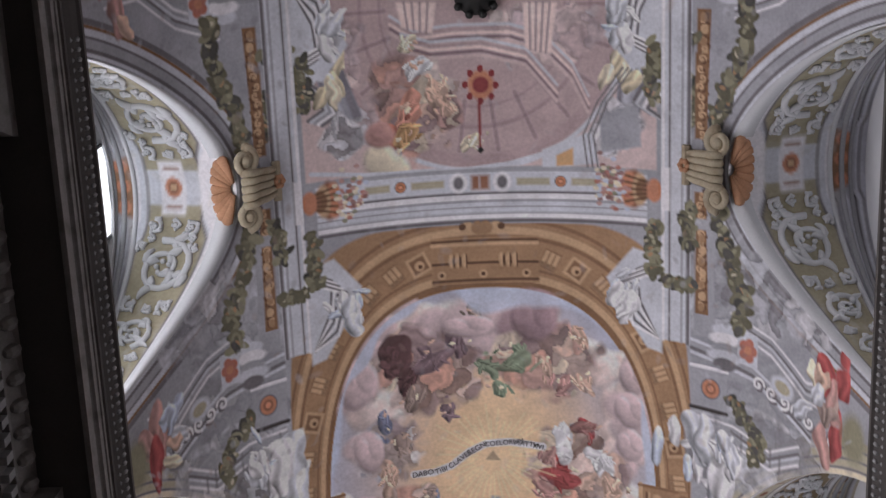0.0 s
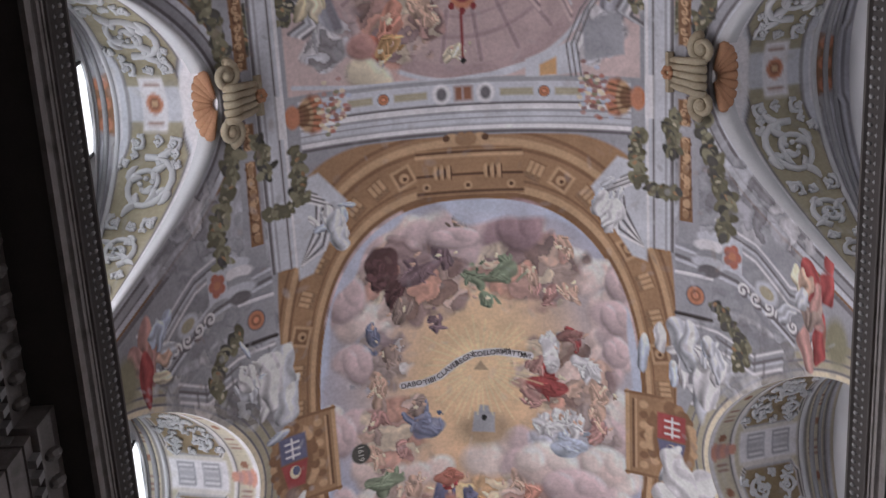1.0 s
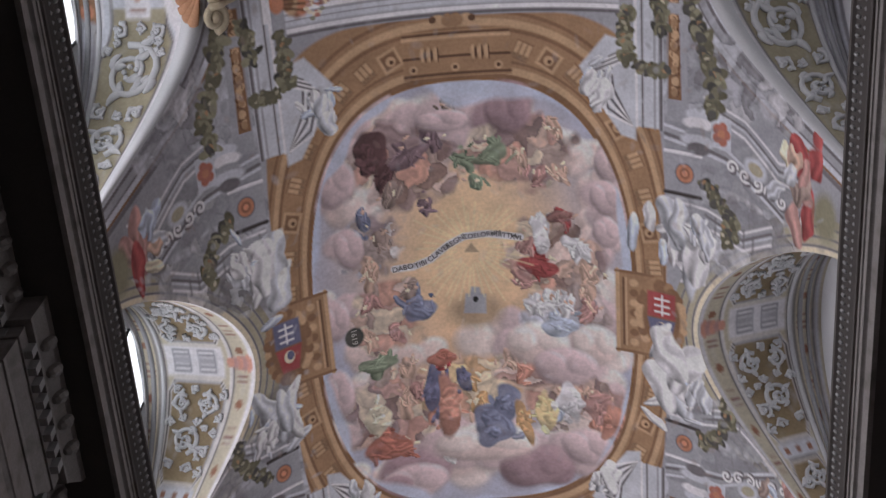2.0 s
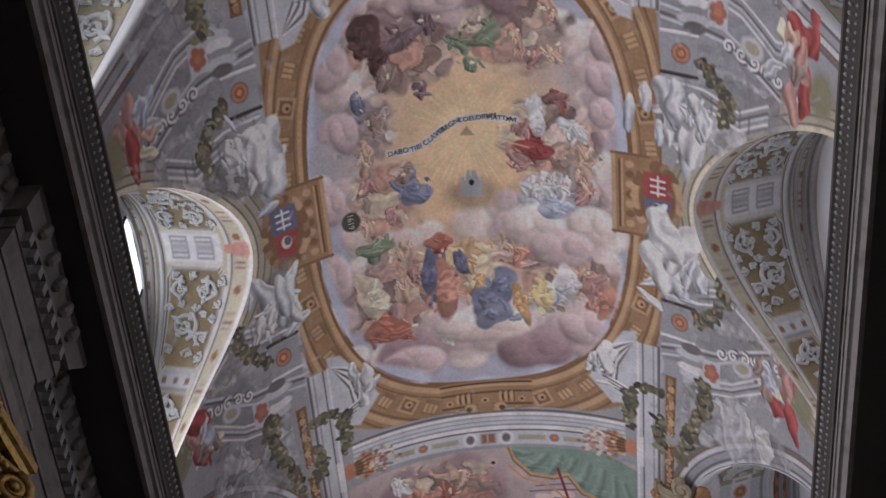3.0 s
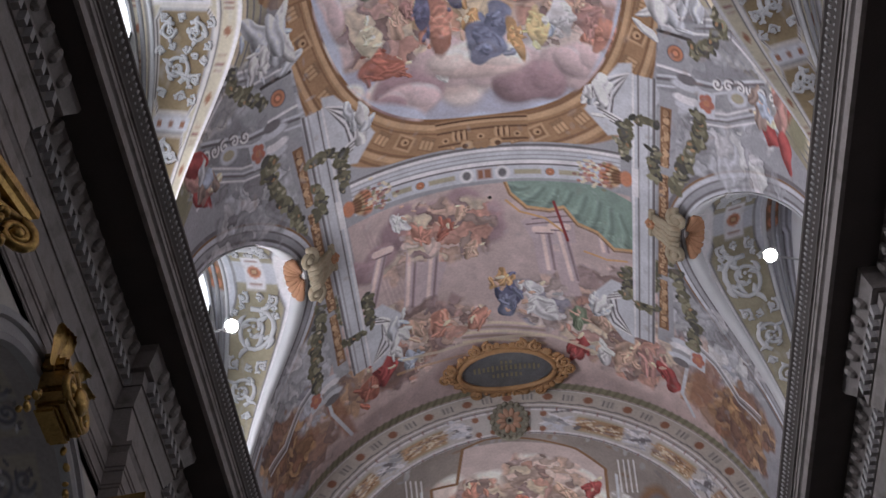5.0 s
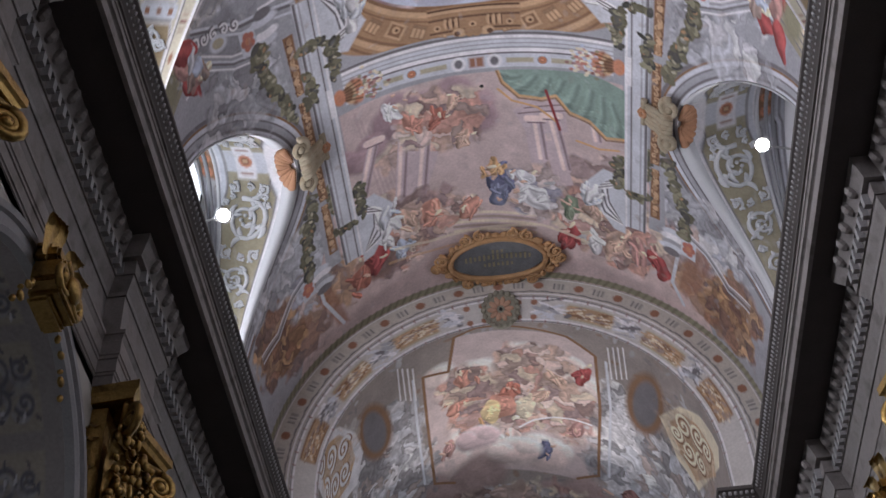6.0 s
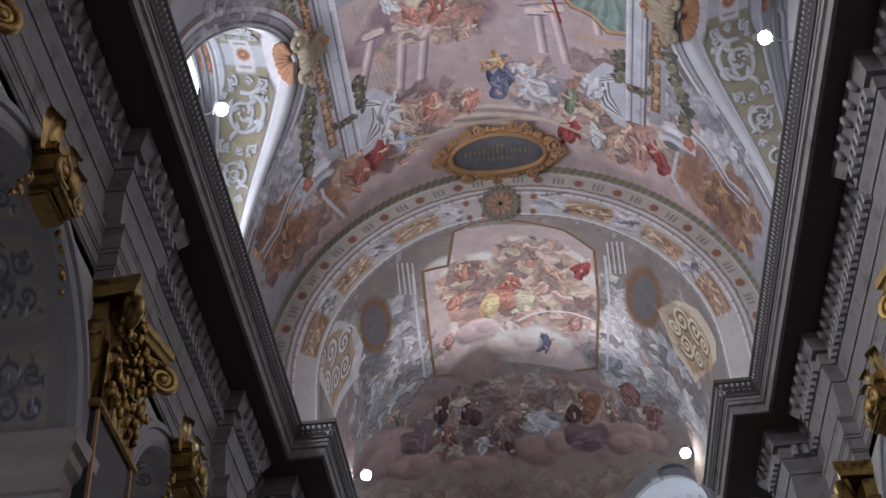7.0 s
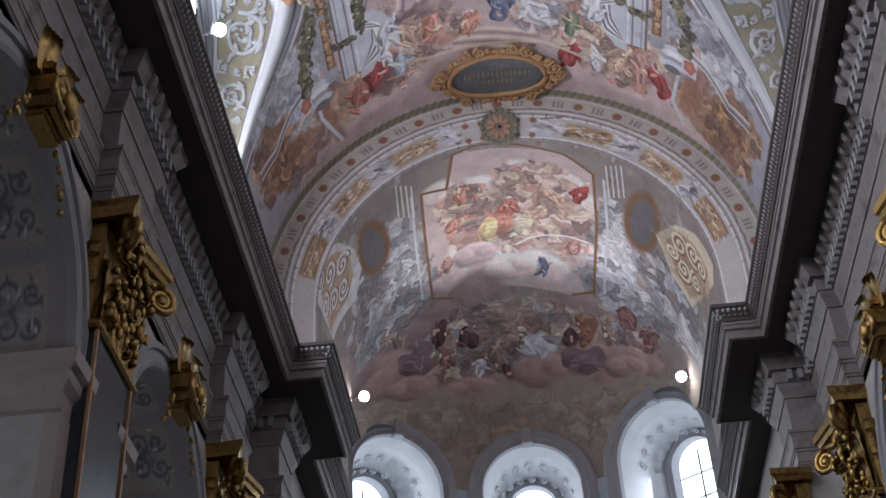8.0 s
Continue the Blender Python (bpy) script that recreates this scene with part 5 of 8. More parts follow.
def paint_chancel(c):
    U, V = c.us[:, None], c.vs[None, :]
    wob = np.sin(U * 2.7 + np.sin(V * 2)) * np.sin(V * 2.1 + U) * 0.5
    c.c[:] = np.array(pig(124, 112, 108)) * (1 + 0.15 * wob)[..., None]
    for _ in range(500):
        c.ell(rnd.uniform(-5, 5), rnd.uniform(0, 5.5), rnd.uniform(0.04, 0.14), rnd.uniform(0.03, 0.07), rnd.choice((STONEL, STONE, STONED, TAUPE, OCHRED)), rnd.uniform(0, 180), soft=0.6, alpha=0.5)
    c.poly([(-1.70, 0.87), (-1.15, 0.94), (-0.96, 0.12), (-0.08, 0.18), (1.22, 0.34), (1.78, 0.73), (1.84, 2.29), (1.77, 4.54), (1.37, 4.81), (-0.21, 4.50), (-1.32, 4.04), (-1.50, 4.49), (-1.82, 4.29), (-1.76, 2.17)], SKYP, soft=0.04)
    cloud(c, -1.20, 1.44, 0.67)
    cloud(c, -0.58, 1.02, 0.63)
    cloud(c, 0.10, 1.01, 0.69)
    cloud(c, 0.75, 1.36, 0.71)
    cloud(c, 1.31, 1.60, 0.67)
    cloud(c, -1.23, 3.11, 0.73)
    cloud(c, -0.54, 3.83, 0.74)
    cloud(c, 0.19, 3.80, 0.73)
    cloud(c, 0.91, 3.95, 0.67)
    cloud(c, 1.41, 3.24, 0.65)
    cloud(c, -1.57, 3.88, 0.67)
    cloud(c, -2.23, 4.59, 1.04, DUSK)
    cloud(c, -1.13, 4.81, 0.86, DUSK)
    cloud(c, -0.16, 5.33, 0.80, DUSK)
    cloud(c, 0.84, 5.39, 0.81, DUSK)
    cloud(c, 1.87, 5.44, 0.90, DUSK)
    cloud(c, 2.85, 5.70, 1.00, DUSK)
    cloud(c, -2.96, 5.24, 1.17, DUSK)
    cloud(c, -1.81, 6.14, 0.87, DUSK)
    cloud(c, -0.76, 6.35, 0.79, DUSK)
    cloud(c, 0.25, 6.47, 0.84, DUSK)
    cloud(c, 1.14, 6.52, 0.80, DUSK)
    cloud(c, 2.07, 6.67, 0.74, DUSK)
    cloud(c, -3.78, 5.45, 1.32, DUSK)
    cloud(c, -2.78, 6.69, 0.93, DUSK)
    cloud(c, -1.62, 6.99, 0.77, DUSK)
    cloud(c, -0.82, 7.02, 0.59, DUSK)
    cloud(c, 0.48, 6.75, 0.78, DUSK)
    cloud(c, 2.97, 6.44, 0.80, DUSK)
    cloud(c, -3.93, 3.30, 1.08, DUSK)
    swarm(c, -0.32, 5.73, 2.52, 0.96, 231, P_DUSK)
    swarm(c, -2.09, 6.05, 1.62, 0.78, 138, P_DUSK)
    swarm(c, 1.82, 6.22, 1.51, 0.76, 129, P_DUSK)
    swarm(c, -0.09, 2.41, 1.28, 1.12, 244, P_WARM)
    swarm(c, 0.53, 1.20, 0.89, 0.70, 124, P_WARM)
    swarm(c, -0.86, 1.62, 0.62, 0.70, 88, P_WARM)
    swarm(c, 1.18, 2.55, 0.62, 1.14, 116, P_WARM)
    swarm(c, -0.32, 5.73, 2.39, 0.82, 444, P_DUSK)
    swarm(c, -2.09, 6.05, 1.33, 0.78, 207, P_DUSK)
    swarm(c, 2.12, 5.88, 1.29, 0.81, 208, P_DUSK)
    swarm(c, -3.10, 3.58, 1.65, 1.32, 287, P_STONE)
    swarm(c, 3.68, 3.64, 2.16, 1.69, 472, P_STONE)
    swarm(c, -2.99, 2.13, 1.06, 0.95, 173, P_STONE)
    swarm(c, 2.55, 2.58, 0.85, 1.12, 167, P_STONE)
    swarm(c, 2.44, 3.88, 0.93, 1.34, 197, P_STONE)
    swarm(c, 2.22, 2.35, 0.43, 1.22, 67, P_WHITE)
    swarm(c, 2.30, 3.76, 0.53, 1.76, 94, P_WHITE)
    swarm(c, -2.31, 2.08, 0.49, 1.10, 68, P_WHITE)
    robe(c, -0.15, 2.49, 0.62, CORAL)
    robe(c, 0.04, 2.06, 0.51, REDO)
    robe(c, 0.25, 2.64, 0.52, CREAM)
    robe(c, -0.34, 2.73, 0.53, OCHREP)
    robe(c, -0.90, 1.42, 0.44, CORAL)
    robe(c, 1.55, 1.43, 0.45, REDP)
    robe(c, 0.97, 1.68, 0.44, FLESH)
    robe(c, 0.61, 2.27, 0.44, FLESH)
    robe(c, -1.15, 2.20, 0.46, CORAL)
    robe(c, 1.29, 3.28, 0.48, ROSE)
    robe(c, -1.39, 3.40, 0.47, ROSE)
    robe(c, -0.03, 3.58, 0.68, CLOUDL)
    robe(c, 0.67, 3.98, 0.44, INDIGO)
    robe(c, -0.27, 5.25, 0.51, STONE)
    robe(c, -2.38, 5.95, 0.64, INDIGO)
    robe(c, -1.68, 6.17, 0.50, REDD)
    robe(c, -1.09, 5.73, 0.48, UMBER)
    robe(c, -0.48, 6.12, 0.50, TAUPE)
    robe(c, 0.35, 6.07, 0.49, STONEL)
    robe(c, 1.18, 5.96, 0.48, UMBER)
    robe(c, 1.53, 5.64, 0.43, RUST)
    robe(c, 2.12, 5.88, 0.53, TAUPE)
    robe(c, 3.17, 5.57, 0.72, REDD)
    robe(c, -0.27, 6.68, 0.45, UMBER)
    robe(c, -0.90, 6.47, 0.40, STONEL)
    robe(c, -2.91, 4.85, 0.70, TAUPE)
    robe(c, 2.57, 5.05, 0.72, REDD)
    robe(c, -1.73, 5.38, 0.52, UMBER)
    cloud(c, -3.11, 6.59, 0.89, DUSKP)
    cloud(c, -2.19, 6.98, 0.72, DUSKP)
    cloud(c, -1.22, 7.04, 0.70, DUSKP)
    cloud(c, -0.50, 7.05, 0.47, DUSKP)
    cloud(c, 0.35, 6.74, 0.77, DUSKP)
    cloud(c, 0.68, 6.63, 0.65, DUSKP)
    cloud(c, 1.40, 6.52, 0.63, DUSKP)
    cloud(c, 2.20, 6.83, 0.63, DUSKP)
    cloud(c, 2.89, 6.45, 0.66, DUSKP)
    cloud(c, -3.81, 5.71, 1.04, DUSKP)
    billow(c, 0.00, 3.95, 0.66, 0.44, CLOUDL)
    billow(c, -0.75, 3.36, 0.52, 0.43, PINKC)
    drape(c, -0.15, 2.49, 0.30, 0.41, CORAL)
    drape(c, 0.30, 2.65, 0.23, 0.42, CREAM)
    drape(c, -0.40, 2.62, 0.19, 0.37, YELL)
    drape(c, -0.27, 5.25, 0.45, 0.48, TAUPE)
    billow(c, 0.49, 6.69, 0.76, 0.47, DUSKP)
    drape(c, 1.40, 6.52, 0.58, 0.42, MAUVED)
    drape(c, -2.38, 5.95, 0.53, 0.43, MAUVED)
    billow(c, -1.21, 6.97, 0.79, 0.30, DUSKP)
    billow(c, -2.78, 6.69, 0.71, 0.43, DUSKP)
    billow(c, 2.50, 6.66, 0.66, 0.37, DUSKP)
    drape(c, 0.34, 6.14, 0.43, 0.24, STONEL)
    drape(c, 1.59, 5.71, 0.19, 0.55, RUST, 20)
    c.line([(-0.96, 0.12), (-1.16, 1.03), (-1.70, 0.87), (-1.76, 2.17), (-1.82, 4.29), (-1.37, 4.52)], 0.068, OCHRED)
    c.line([(1.22, 0.34), (1.78, 0.73), (1.86, 2.28), (1.79, 4.58), (1.31, 4.77)], 0.068, OCHRED)
    c.line([(-0.96, 0.12), (-0.50, 0.01), (-0.07, 0.05), (0.46, 0.16), (1.22, 0.34)], 0.053, OCHRED)
    c.line([(-1.91, 0.80), (-1.99, 2.17), (-2.05, 4.12)], 0.061, STONEL)
    c.line([(2.00, 0.80), (2.09, 2.15), (2.03, 4.53)], 0.061, STONEL)
    c.line([(-2.20, 0.23), (-2.26, 1.13)], 0.030, WHITEP)
    c.line([(-2.10, 0.31), (-2.14, 1.22)], 0.030, WHITEP)
    c.line([(-1.99, 0.40), (-2.03, 1.32)], 0.030, WHITEP)
    c.line([(-1.88, 0.48), (-1.92, 1.40)], 0.030, WHITEP)
    c.line([(2.04, 0.36), (2.12, 1.24)], 0.030, WHITEP)
    c.line([(2.15, 0.30), (2.23, 1.18)], 0.030, WHITEP)
    c.line([(2.25, 0.24), (2.34, 1.11)], 0.030, WHITEP)
    c.line([(2.36, 0.18), (2.45, 1.04)], 0.030, WHITEP)
    c.line([(0.16, 3.25), (0.46, 3.03), (0.88, 2.91), (1.29, 2.89), (1.66, 2.94)], 0.053, WHITEP)
    c.ell(-3.01, 1.36, 0.44, 0.84, OCHRED, -8)
    c.ell(-3.01, 1.36, 0.29, 0.64, STONED, -8)
    c.ell(2.89, 1.49, 0.44, 0.97, OCHRED, 8)
    c.ell(2.89, 1.49, 0.29, 0.74, STONED, 8)
    c.poly([(3.23, 1.55), (3.74, 0.76), (4.35, 0.36), (5.20, 0.22), (5.34, 0.62), (4.51, 2.49), (3.77, 2.37)], CREAM, soft=0.05)
    c.poly([(3.50, 1.47), (3.83, 0.90), (4.29, 0.69), (4.97, 0.70), (5.20, 1.09), (4.41, 2.30), (3.84, 2.10)], OCHREL, soft=0.05)
    swarm(c, 4.23, 1.46, 1.1, 0.8, 215, P_CREAM, 0.45)
    for k, (u, v, r) in enumerate(((3.9, 1.2, 0.3), (4.35, 1.0, 0.28), (4.1, 1.75, 0.28), (4.7, 1.0, 0.24), (4.55, 1.6, 0.22), (3.7, 1.6, 0.2))):
        spiral(c, u, v, r, 1.6, k, 1 if k % 2 else -1, 0.075, CREAM, OCHRED)
    c.poly([(-3.92, 0.12), (-3.51, 0.79), (-3.42, 1.53), (-3.80, 2.09), (-5.06, 1.65), (-5.50, -0.98), (-4.63, -0.47)], WHITEP, soft=0.05)
    c.poly([(-3.98, 0.28), (-3.68, 0.80), (-3.68, 1.39), (-4.06, 1.73), (-5.09, 1.33), (-4.95, -0.38)], OCHREL, soft=0.05)
    swarm(c, -4.48, 0.88, 1.2, 0.8, 224, P_LUN, 0.35)
    for k, (u, v, r) in enumerate(((-3.95, 0.75, 0.26), (-4.1, 1.3, 0.26), (-4.45, 0.4, 0.28), (-4.55, 1.1, 0.28), (-4.85, 0.0, 0.26), (-4.95, 0.7, 0.24))):
        spiral(c, u, v, r, 1.6, k, 1 if k % 2 else -1, 0.08, WHITEP, OCHRED)
    # weathered plaster low in the half dome, with faded scrolls
    m = np.clip((V - 6.9 - 0.15 * np.sin(U * 4)) / 0.15, 0, 1)
    c.lay(slice(None), slice(None), (m * 0.85).astype(np.float32), pig(140, 127, 115))
    for u in np.linspace(-4.4, 4.4, 12):
        swarm(c, float(u), 8.0, 0.55, 0.8, 34, [pig(118, 104, 94), pig(156, 144, 132), pig(140, 127, 115), pig(140, 118, 98)], 0.6)
    crisp(c)


def paint_web(c, kind):
    """A window bay's web: pale groin band, ochre panels, grey mouldings by the window. Places: angle along the arch, share of the way to the window."""
    half = math.pi / 2
    lo, hi = float(c.us[0]), float(c.us[-1])
    if kind == 1:
        ground = pig(136, 126, 100)
        c.c[:] = np.array(STONEL)
        c.poly([(lo, 0.0), (hi, 0.0), (hi, 0.16), (lo, 0.16)], WHITEP, soft=0.02)
        edge = [(0.14, 0.17), (half - 0.3, 0.17), (half - 0.2, 0.24), (half + 0.2, 0.24), (half + 0.3, 0.17), (math.pi - 0.14, 0.17),
                (math.pi - 0.14, 0.70), (half + 0.42, 0.72), (half + 0.3, 0.66), (half + 0.22, 0.64), (half - 0.22, 0.64), (half - 0.3, 0.66), (half - 0.42, 0.72), (0.14, 0.70)]
        c.poly(edge, ground, soft=0.02)
        c.line(edge + edge[:1], 0.02, STONED, soft=0.015)
        for v, w, col in ((0.745, 0.03, WHITEP), (0.77, 0.02, STONED), (0.80, 0.04, STONE), (0.835, 0.02, STONED), (0.86, 0.03, STONEL), (0.89, 0.05, STONE), (0.92, 0.02, STONEDD), (0.95, 0.03, STONEL), (0.98, 0.02, STONED)):
            c.line([(lo, v), (half - 0.26, v), (half - 0.2, v - 0.03), (half + 0.2, v - 0.03), (half + 0.26, v), (hi, v)], w, col, soft=0.015)
        c.ell(half, 0.12, 0.25, 0.15, WHITEP, soft=0.1)
        # framed tablet by the window
        c.poly([(half - 0.24, 0.72), (half + 0.24, 0.72), (half + 0.2, 0.92), (half - 0.2, 0.92)], STONE, soft=0.02)
        c.poly([(half - 0.2, 0.75), (half + 0.2, 0.75), (half + 0.16, 0.89), (half - 0.16, 0.89)], OCHRED, soft=0.02)
        for off in (-0.13, 0.0, 0.13):
            c.ell(half + off, 0.82, 0.045, 0.05, ORANGE, soft=0.3)
            c.ell(half + off, 0.82, 0.02, 0.025, RUST, soft=0.3)
        # square with a rosette between the scrolls
        c.poly([(half - 0.11, 0.26), (half + 0.11, 0.26), (half + 0.11, 0.63), (half - 0.11, 0.63)], STONEL, soft=0.02)
        c.poly([(half - 0.17, 0.36), (half + 0.17, 0.36), (half + 0.17, 0.54), (half - 0.17, 0.54)], WHITEP, soft=0.02)
        c.ell(half, 0.45, 0.065, 0.06, ORANGE, soft=0.15)
        c.ell(half, 0.45, 0.04, 0.037, RUST, soft=0.3)
        c.ell(half, 0.45, 0.02, 0.02, OCHREL, soft=0.3)
        for sgn in (-1, 1):
            c.line([(half + sgn * 0.125, 0.40), (half + sgn * 0.125, 0.50)], 0.018, RUST, soft=0.01)
    else:
        c.c[:] = np.array(pig(164, 154, 132))
        for v, w, col in ((0.02, 0.04, WHITEP), (0.17, 0.02, STONED), (0.19, 0.02, WHITEP), (0.72, 0.03, STONED), (0.745, 0.03, STONEL), (0.77, 0.02, STONED), (0.93, 0.03, STONED), (0.96, 0.03, STONEL)):
            c.line([(lo, v), (hi, v)], w, col, soft=0.015)
        for k in range(16):
            a = lo + (hi - lo) * (k + 0.5) / 16
            if k % 2:
                c.ell(a, 0.10, 0.03, 0.03, RUST, soft=0.2)
                c.ell(a, 0.85, 0.03, 0.035, RUST, soft=0.2)
            else:
                for q in (-0.045, 0, 0.045):
                    c.line([(a + q, 0.065), (a + q, 0.135)], 0.015, REDD, soft=0.008)
                    c.line([(a + q, 0.80), (a + q, 0.89)], 0.015, REDD, soft=0.008)
        for a0, a1 in ((0.16, 0.7), (0.8, 1.42), (1.72, 2.34), (2.44, 2.98)):
            edge = [(a0, 0.27), (a0 + 0.08, 0.22), (a1 - 0.08, 0.22), (a1, 0.27), (a1, 0.64), (a1 - 0.08, 0.69), (a0 + 0.08, 0.69), (a0, 0.64)]
            c.poly(edge, pig(126, 106, 74), soft=0.02)
            c.line(edge + edge[:1], 0.028, WHITEP, soft=0.015)
            c.line(edge + edge[:1], 0.01, STONEDD, soft=0.01)
        for mid in (0.75, 2.39):
            c.poly([(mid - 0.04, 0.22), (mid + 0.04, 0.22), (mid + 0.04, 0.69), (mid - 0.04, 0.69)], STONEL, soft=0.02)
            for v in (0.3, 0.45, 0.6):
                c.ell(mid, v, 0.025, 0.03, RUST, soft=0.2)
        c.poly([(half - 0.12, 0.24), (half + 0.12, 0.24), (half + 0.12, 0.7), (half - 0.12, 0.7)], WHITEP, soft=0.02)
        for v0, v1 in ((0.3, 0.44), (0.5, 0.64)):
            c.poly([(half - 0.09, v0), (half + 0.09, v0), (half + 0.09, v1), (half - 0.09, v1)], STONE, soft=0.015)
            for q in (-0.06, -0.02, 0.02, 0.06):
                c.line([(half + q, v0 + 0.02), (half + q, v1 - 0.02)], 0.016, WHITEP, soft=0.01)
        for k in range(5):
            c.ell(half, 0.05 + 0.035 * k, 0.07 - 0.008 * k, 0.03, (CORAL, ROSE)[k % 2], soft=0.3)
    for _ in range(160):
        c.ell(rnd.uniform(lo, hi), rnd.uniform(0, 1), 0.05, 0.02, rnd.choice((STONEL, STONE, TAN)), rnd.uniform(0, 180), soft=0.9, alpha=0.18)


def build_nave_vault():
    U, V = np.meshgrid(US, VS, indexing="ij")
    g = np.ones_like(U)
    for yc in LUN_Y + (-1.7,):
        g = np.minimum(g, groin(U, V, yc))
    out = (g[:-1, :-1] + g[1:, :-1] + g[1:, 1:] + g[:-1, 1:]) / 4 > 0
    # rim points slide onto the groin
    S, Y = U.copy(), V.copy()
    near = np.abs(g) < 0.03
    for yc in LUN_Y + (-1.7,):
        m = near & (np.abs(V - yc) < LW + 0.2)
        for _ in range(4):
            e = 1e-4
            f = groin(S[m], Y[m], yc)
            fs, fy = (groin(S[m] + e, Y[m], yc) - f) / e, (groin(S[m], Y[m] + e, yc) - f) / e
            k = f / (fs * fs + fy * fy + 1e-9)
            rim = np.zeros_like(m)
            rim[:-1, :-1] |= out
            rim[1:, 1:] |= out
            rim[1:, :-1] |= out
            rim[:-1, 1:] |= out
            inn = np.zeros_like(m)
            inn[:-1, :-1] |= ~out
            inn[1:, 1:] |= ~out
            inn[1:, :-1] |= ~out
            inn[:-1, 1:] |= ~out
            b = (rim & inn)[m]
            S[m] = np.where(b, S[m] - np.clip(k * fs, -0.03, 0.03), S[m])
            Y[m] = np.where(b, Y[m] - np.clip(k * fy, -0.03, 0.03), Y[m])
    P = np.stack([RV * np.sin(S / RV), Y, ZS + RV * np.cos(S / RV)], -1)
    ob = grid_mesh("ceiling_nave", P, out, nave, FRESCO)
    tagged(ob, "painted barrel vault with frescoes of clouds and feigned architecture", "ceiling", kind="structure")
    # outer shell above the painted skin
    bm = bmesh.new()
    r = RV + 3.0
    last = None
    for k in range(25):
        a = math.pi * k / 24
        row = [bm.verts.new((-r * math.cos(a), y, ZS + r * math.sin(a))) for y in (Y0 - 0.4, Y1 + 1.0)]
        if last:
            bm.faces.new((last[0], last[1], row[1], row[0]))
        last = row
    tagged(part("roof_nave", bm, PLASTER), "plain outer shell of the nave vault", "roof", kind="structure")


build_nave_vault()


# ---------------------------------------------------------------- window bays: web, window wall, window
def web_grid(n=150, m=64):
    """Places of a web, its centre at y = 0, on the +x side; th runs along the arch, w from the groin to the wall."""
    th = np.linspace(0.03, math.pi - 0.03, n)
    w = np.linspace(0, 1, m)
    T, W = np.meshgrid(th, w, indexing="ij")
    y, h = -LW * np.cos(T), LH * np.sin(T)
    xg = np.sqrt(np.maximum(RV ** 2 - h ** 2, 0))
    x = xg + (XT - xg) * W
    z = ZS + h + 0.5 * np.sin(T) * W
    return th, w, np.stack([x, y, z], -1)


def build_bay(yc, side, kind, canvas):
    end = 0.89 if side < 0 else 2.0        # the south windows stand a little further in
    th, w, P = web_grid(len(canvas.us), len(canvas.vs))
    P = P.copy()
    P[..., 0] *= side
    P[..., 1] += yc
    web = grid_mesh("ceiling_window_bay", P, np.broadcast_to(w[:-1] < end, (len(th) - 1, len(w) - 1)), canvas, FRESCO)
    tagged(web, "window bay vault with pale stucco scrolls on ochre panels", "ceiling", kind="structure")
    return web


# ---------------------------------------------------------------- walls, entablature
CORONA = [(0, 13.6), (1.05, 13.6), (1.05, 13.54), (1.02, 13.52), (0.985, 13.45), (0.94, 13.38), (0.935, 13.34), (0.91, 13.34), (0.91, 13.285),
          (0.895, 13.28), (0.885, 13.22), (0.86, 13.21), (0.845, 13.2), (0.83, 13.07), (0.78, 13.06), (0.78, 13.08), (0.30, 13.08)]
BED = [(0.30, 13.08), (0.28, 12.99), (0.20, 12.86), (0.19, 12.83), (0.12, 12.83), (0.12, 12.62), (0.10, 12.62), (0.09, 12.56), (0.03, 12.43), (0.02, 12.38),
       (0.0, 12.38), (0.0, 11.78), (0.10, 11.78), (0.10, 11.73), (0.085, 11.72), (0.06, 11.66), (0.06, 11.47), (0.045, 11.46), (0.045, 11.42),
       (0.03, 11.41), (0.03, 11.25), (0.015, 11.24), (0.015, 11.21), (0.0, 11.2), (0.0, 11.08), (-0.35, 11.08)]
PIER_X, PIER_Y0, PIER_Y1 = 4.05, 18.83, 19.85      # chancel pier: inner face, near and far face


def wall_paths(sx):
    """Plan lines of the entablature on one side: straight for the corona, with breaks for the mouldings below it."""
    a = sx * WALL
    straight = [(a, Y0), (a, PIER_Y0), (sx * PIER_X, PIER_Y0), (sx * PIER_X, PIER_Y1), (a, PIER_Y1), (a, 24.0)]
    broken = [(a, Y0)]
    for yp in PIL_Y + (17.05,):
        for yy, out in ((yp - 0.72, 0), (yp - 0.72, 1), (yp + 0.72, 1), (yp + 0.72, 0)):
            broken.append((a - sx * STEP * out, yy))
    broken += [(a, PIER_Y0), (sx * PIER_X, PIER_Y0), (sx * PIER_X, PIER_Y1), (a, PIER_Y1), (a, 24.0)]
    return straight, broken


def build_entablature(sx, name):
    straight, broken = wall_paths(sx)
    e = thing(name, pose(0, 0, 0), "grey moulded entablature with egg and dart, dentils and a deep cornice", "entablature", kind="structure")
    bm = bmesh.new()
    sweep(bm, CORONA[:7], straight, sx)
    # the recess behind the leaves has its shade in the base colour
    part("cyma", bm, CORNICE_SHADE, e, "shade-toned crown moulding")
    bm = bmesh.new()
    sweep(bm, CORONA[6:15], straight, sx)
    part("corona", bm, CORNICE, e, "light grey corona")
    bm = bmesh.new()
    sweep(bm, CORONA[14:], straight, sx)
    # the overhang's shade is coloured into this underside
    part("soffit", bm, CORNICE_SHADE, e, "shade-toned cornice soffit")
    bm = bmesh.new()
    sweep(bm, BED, broken, sx)
    part("mouldings", bm, CORNICE, e)
    return e


ent_l = build_entablature(-1, "entablature_south")
ent_r = build_entablature(1, "entablature_north")


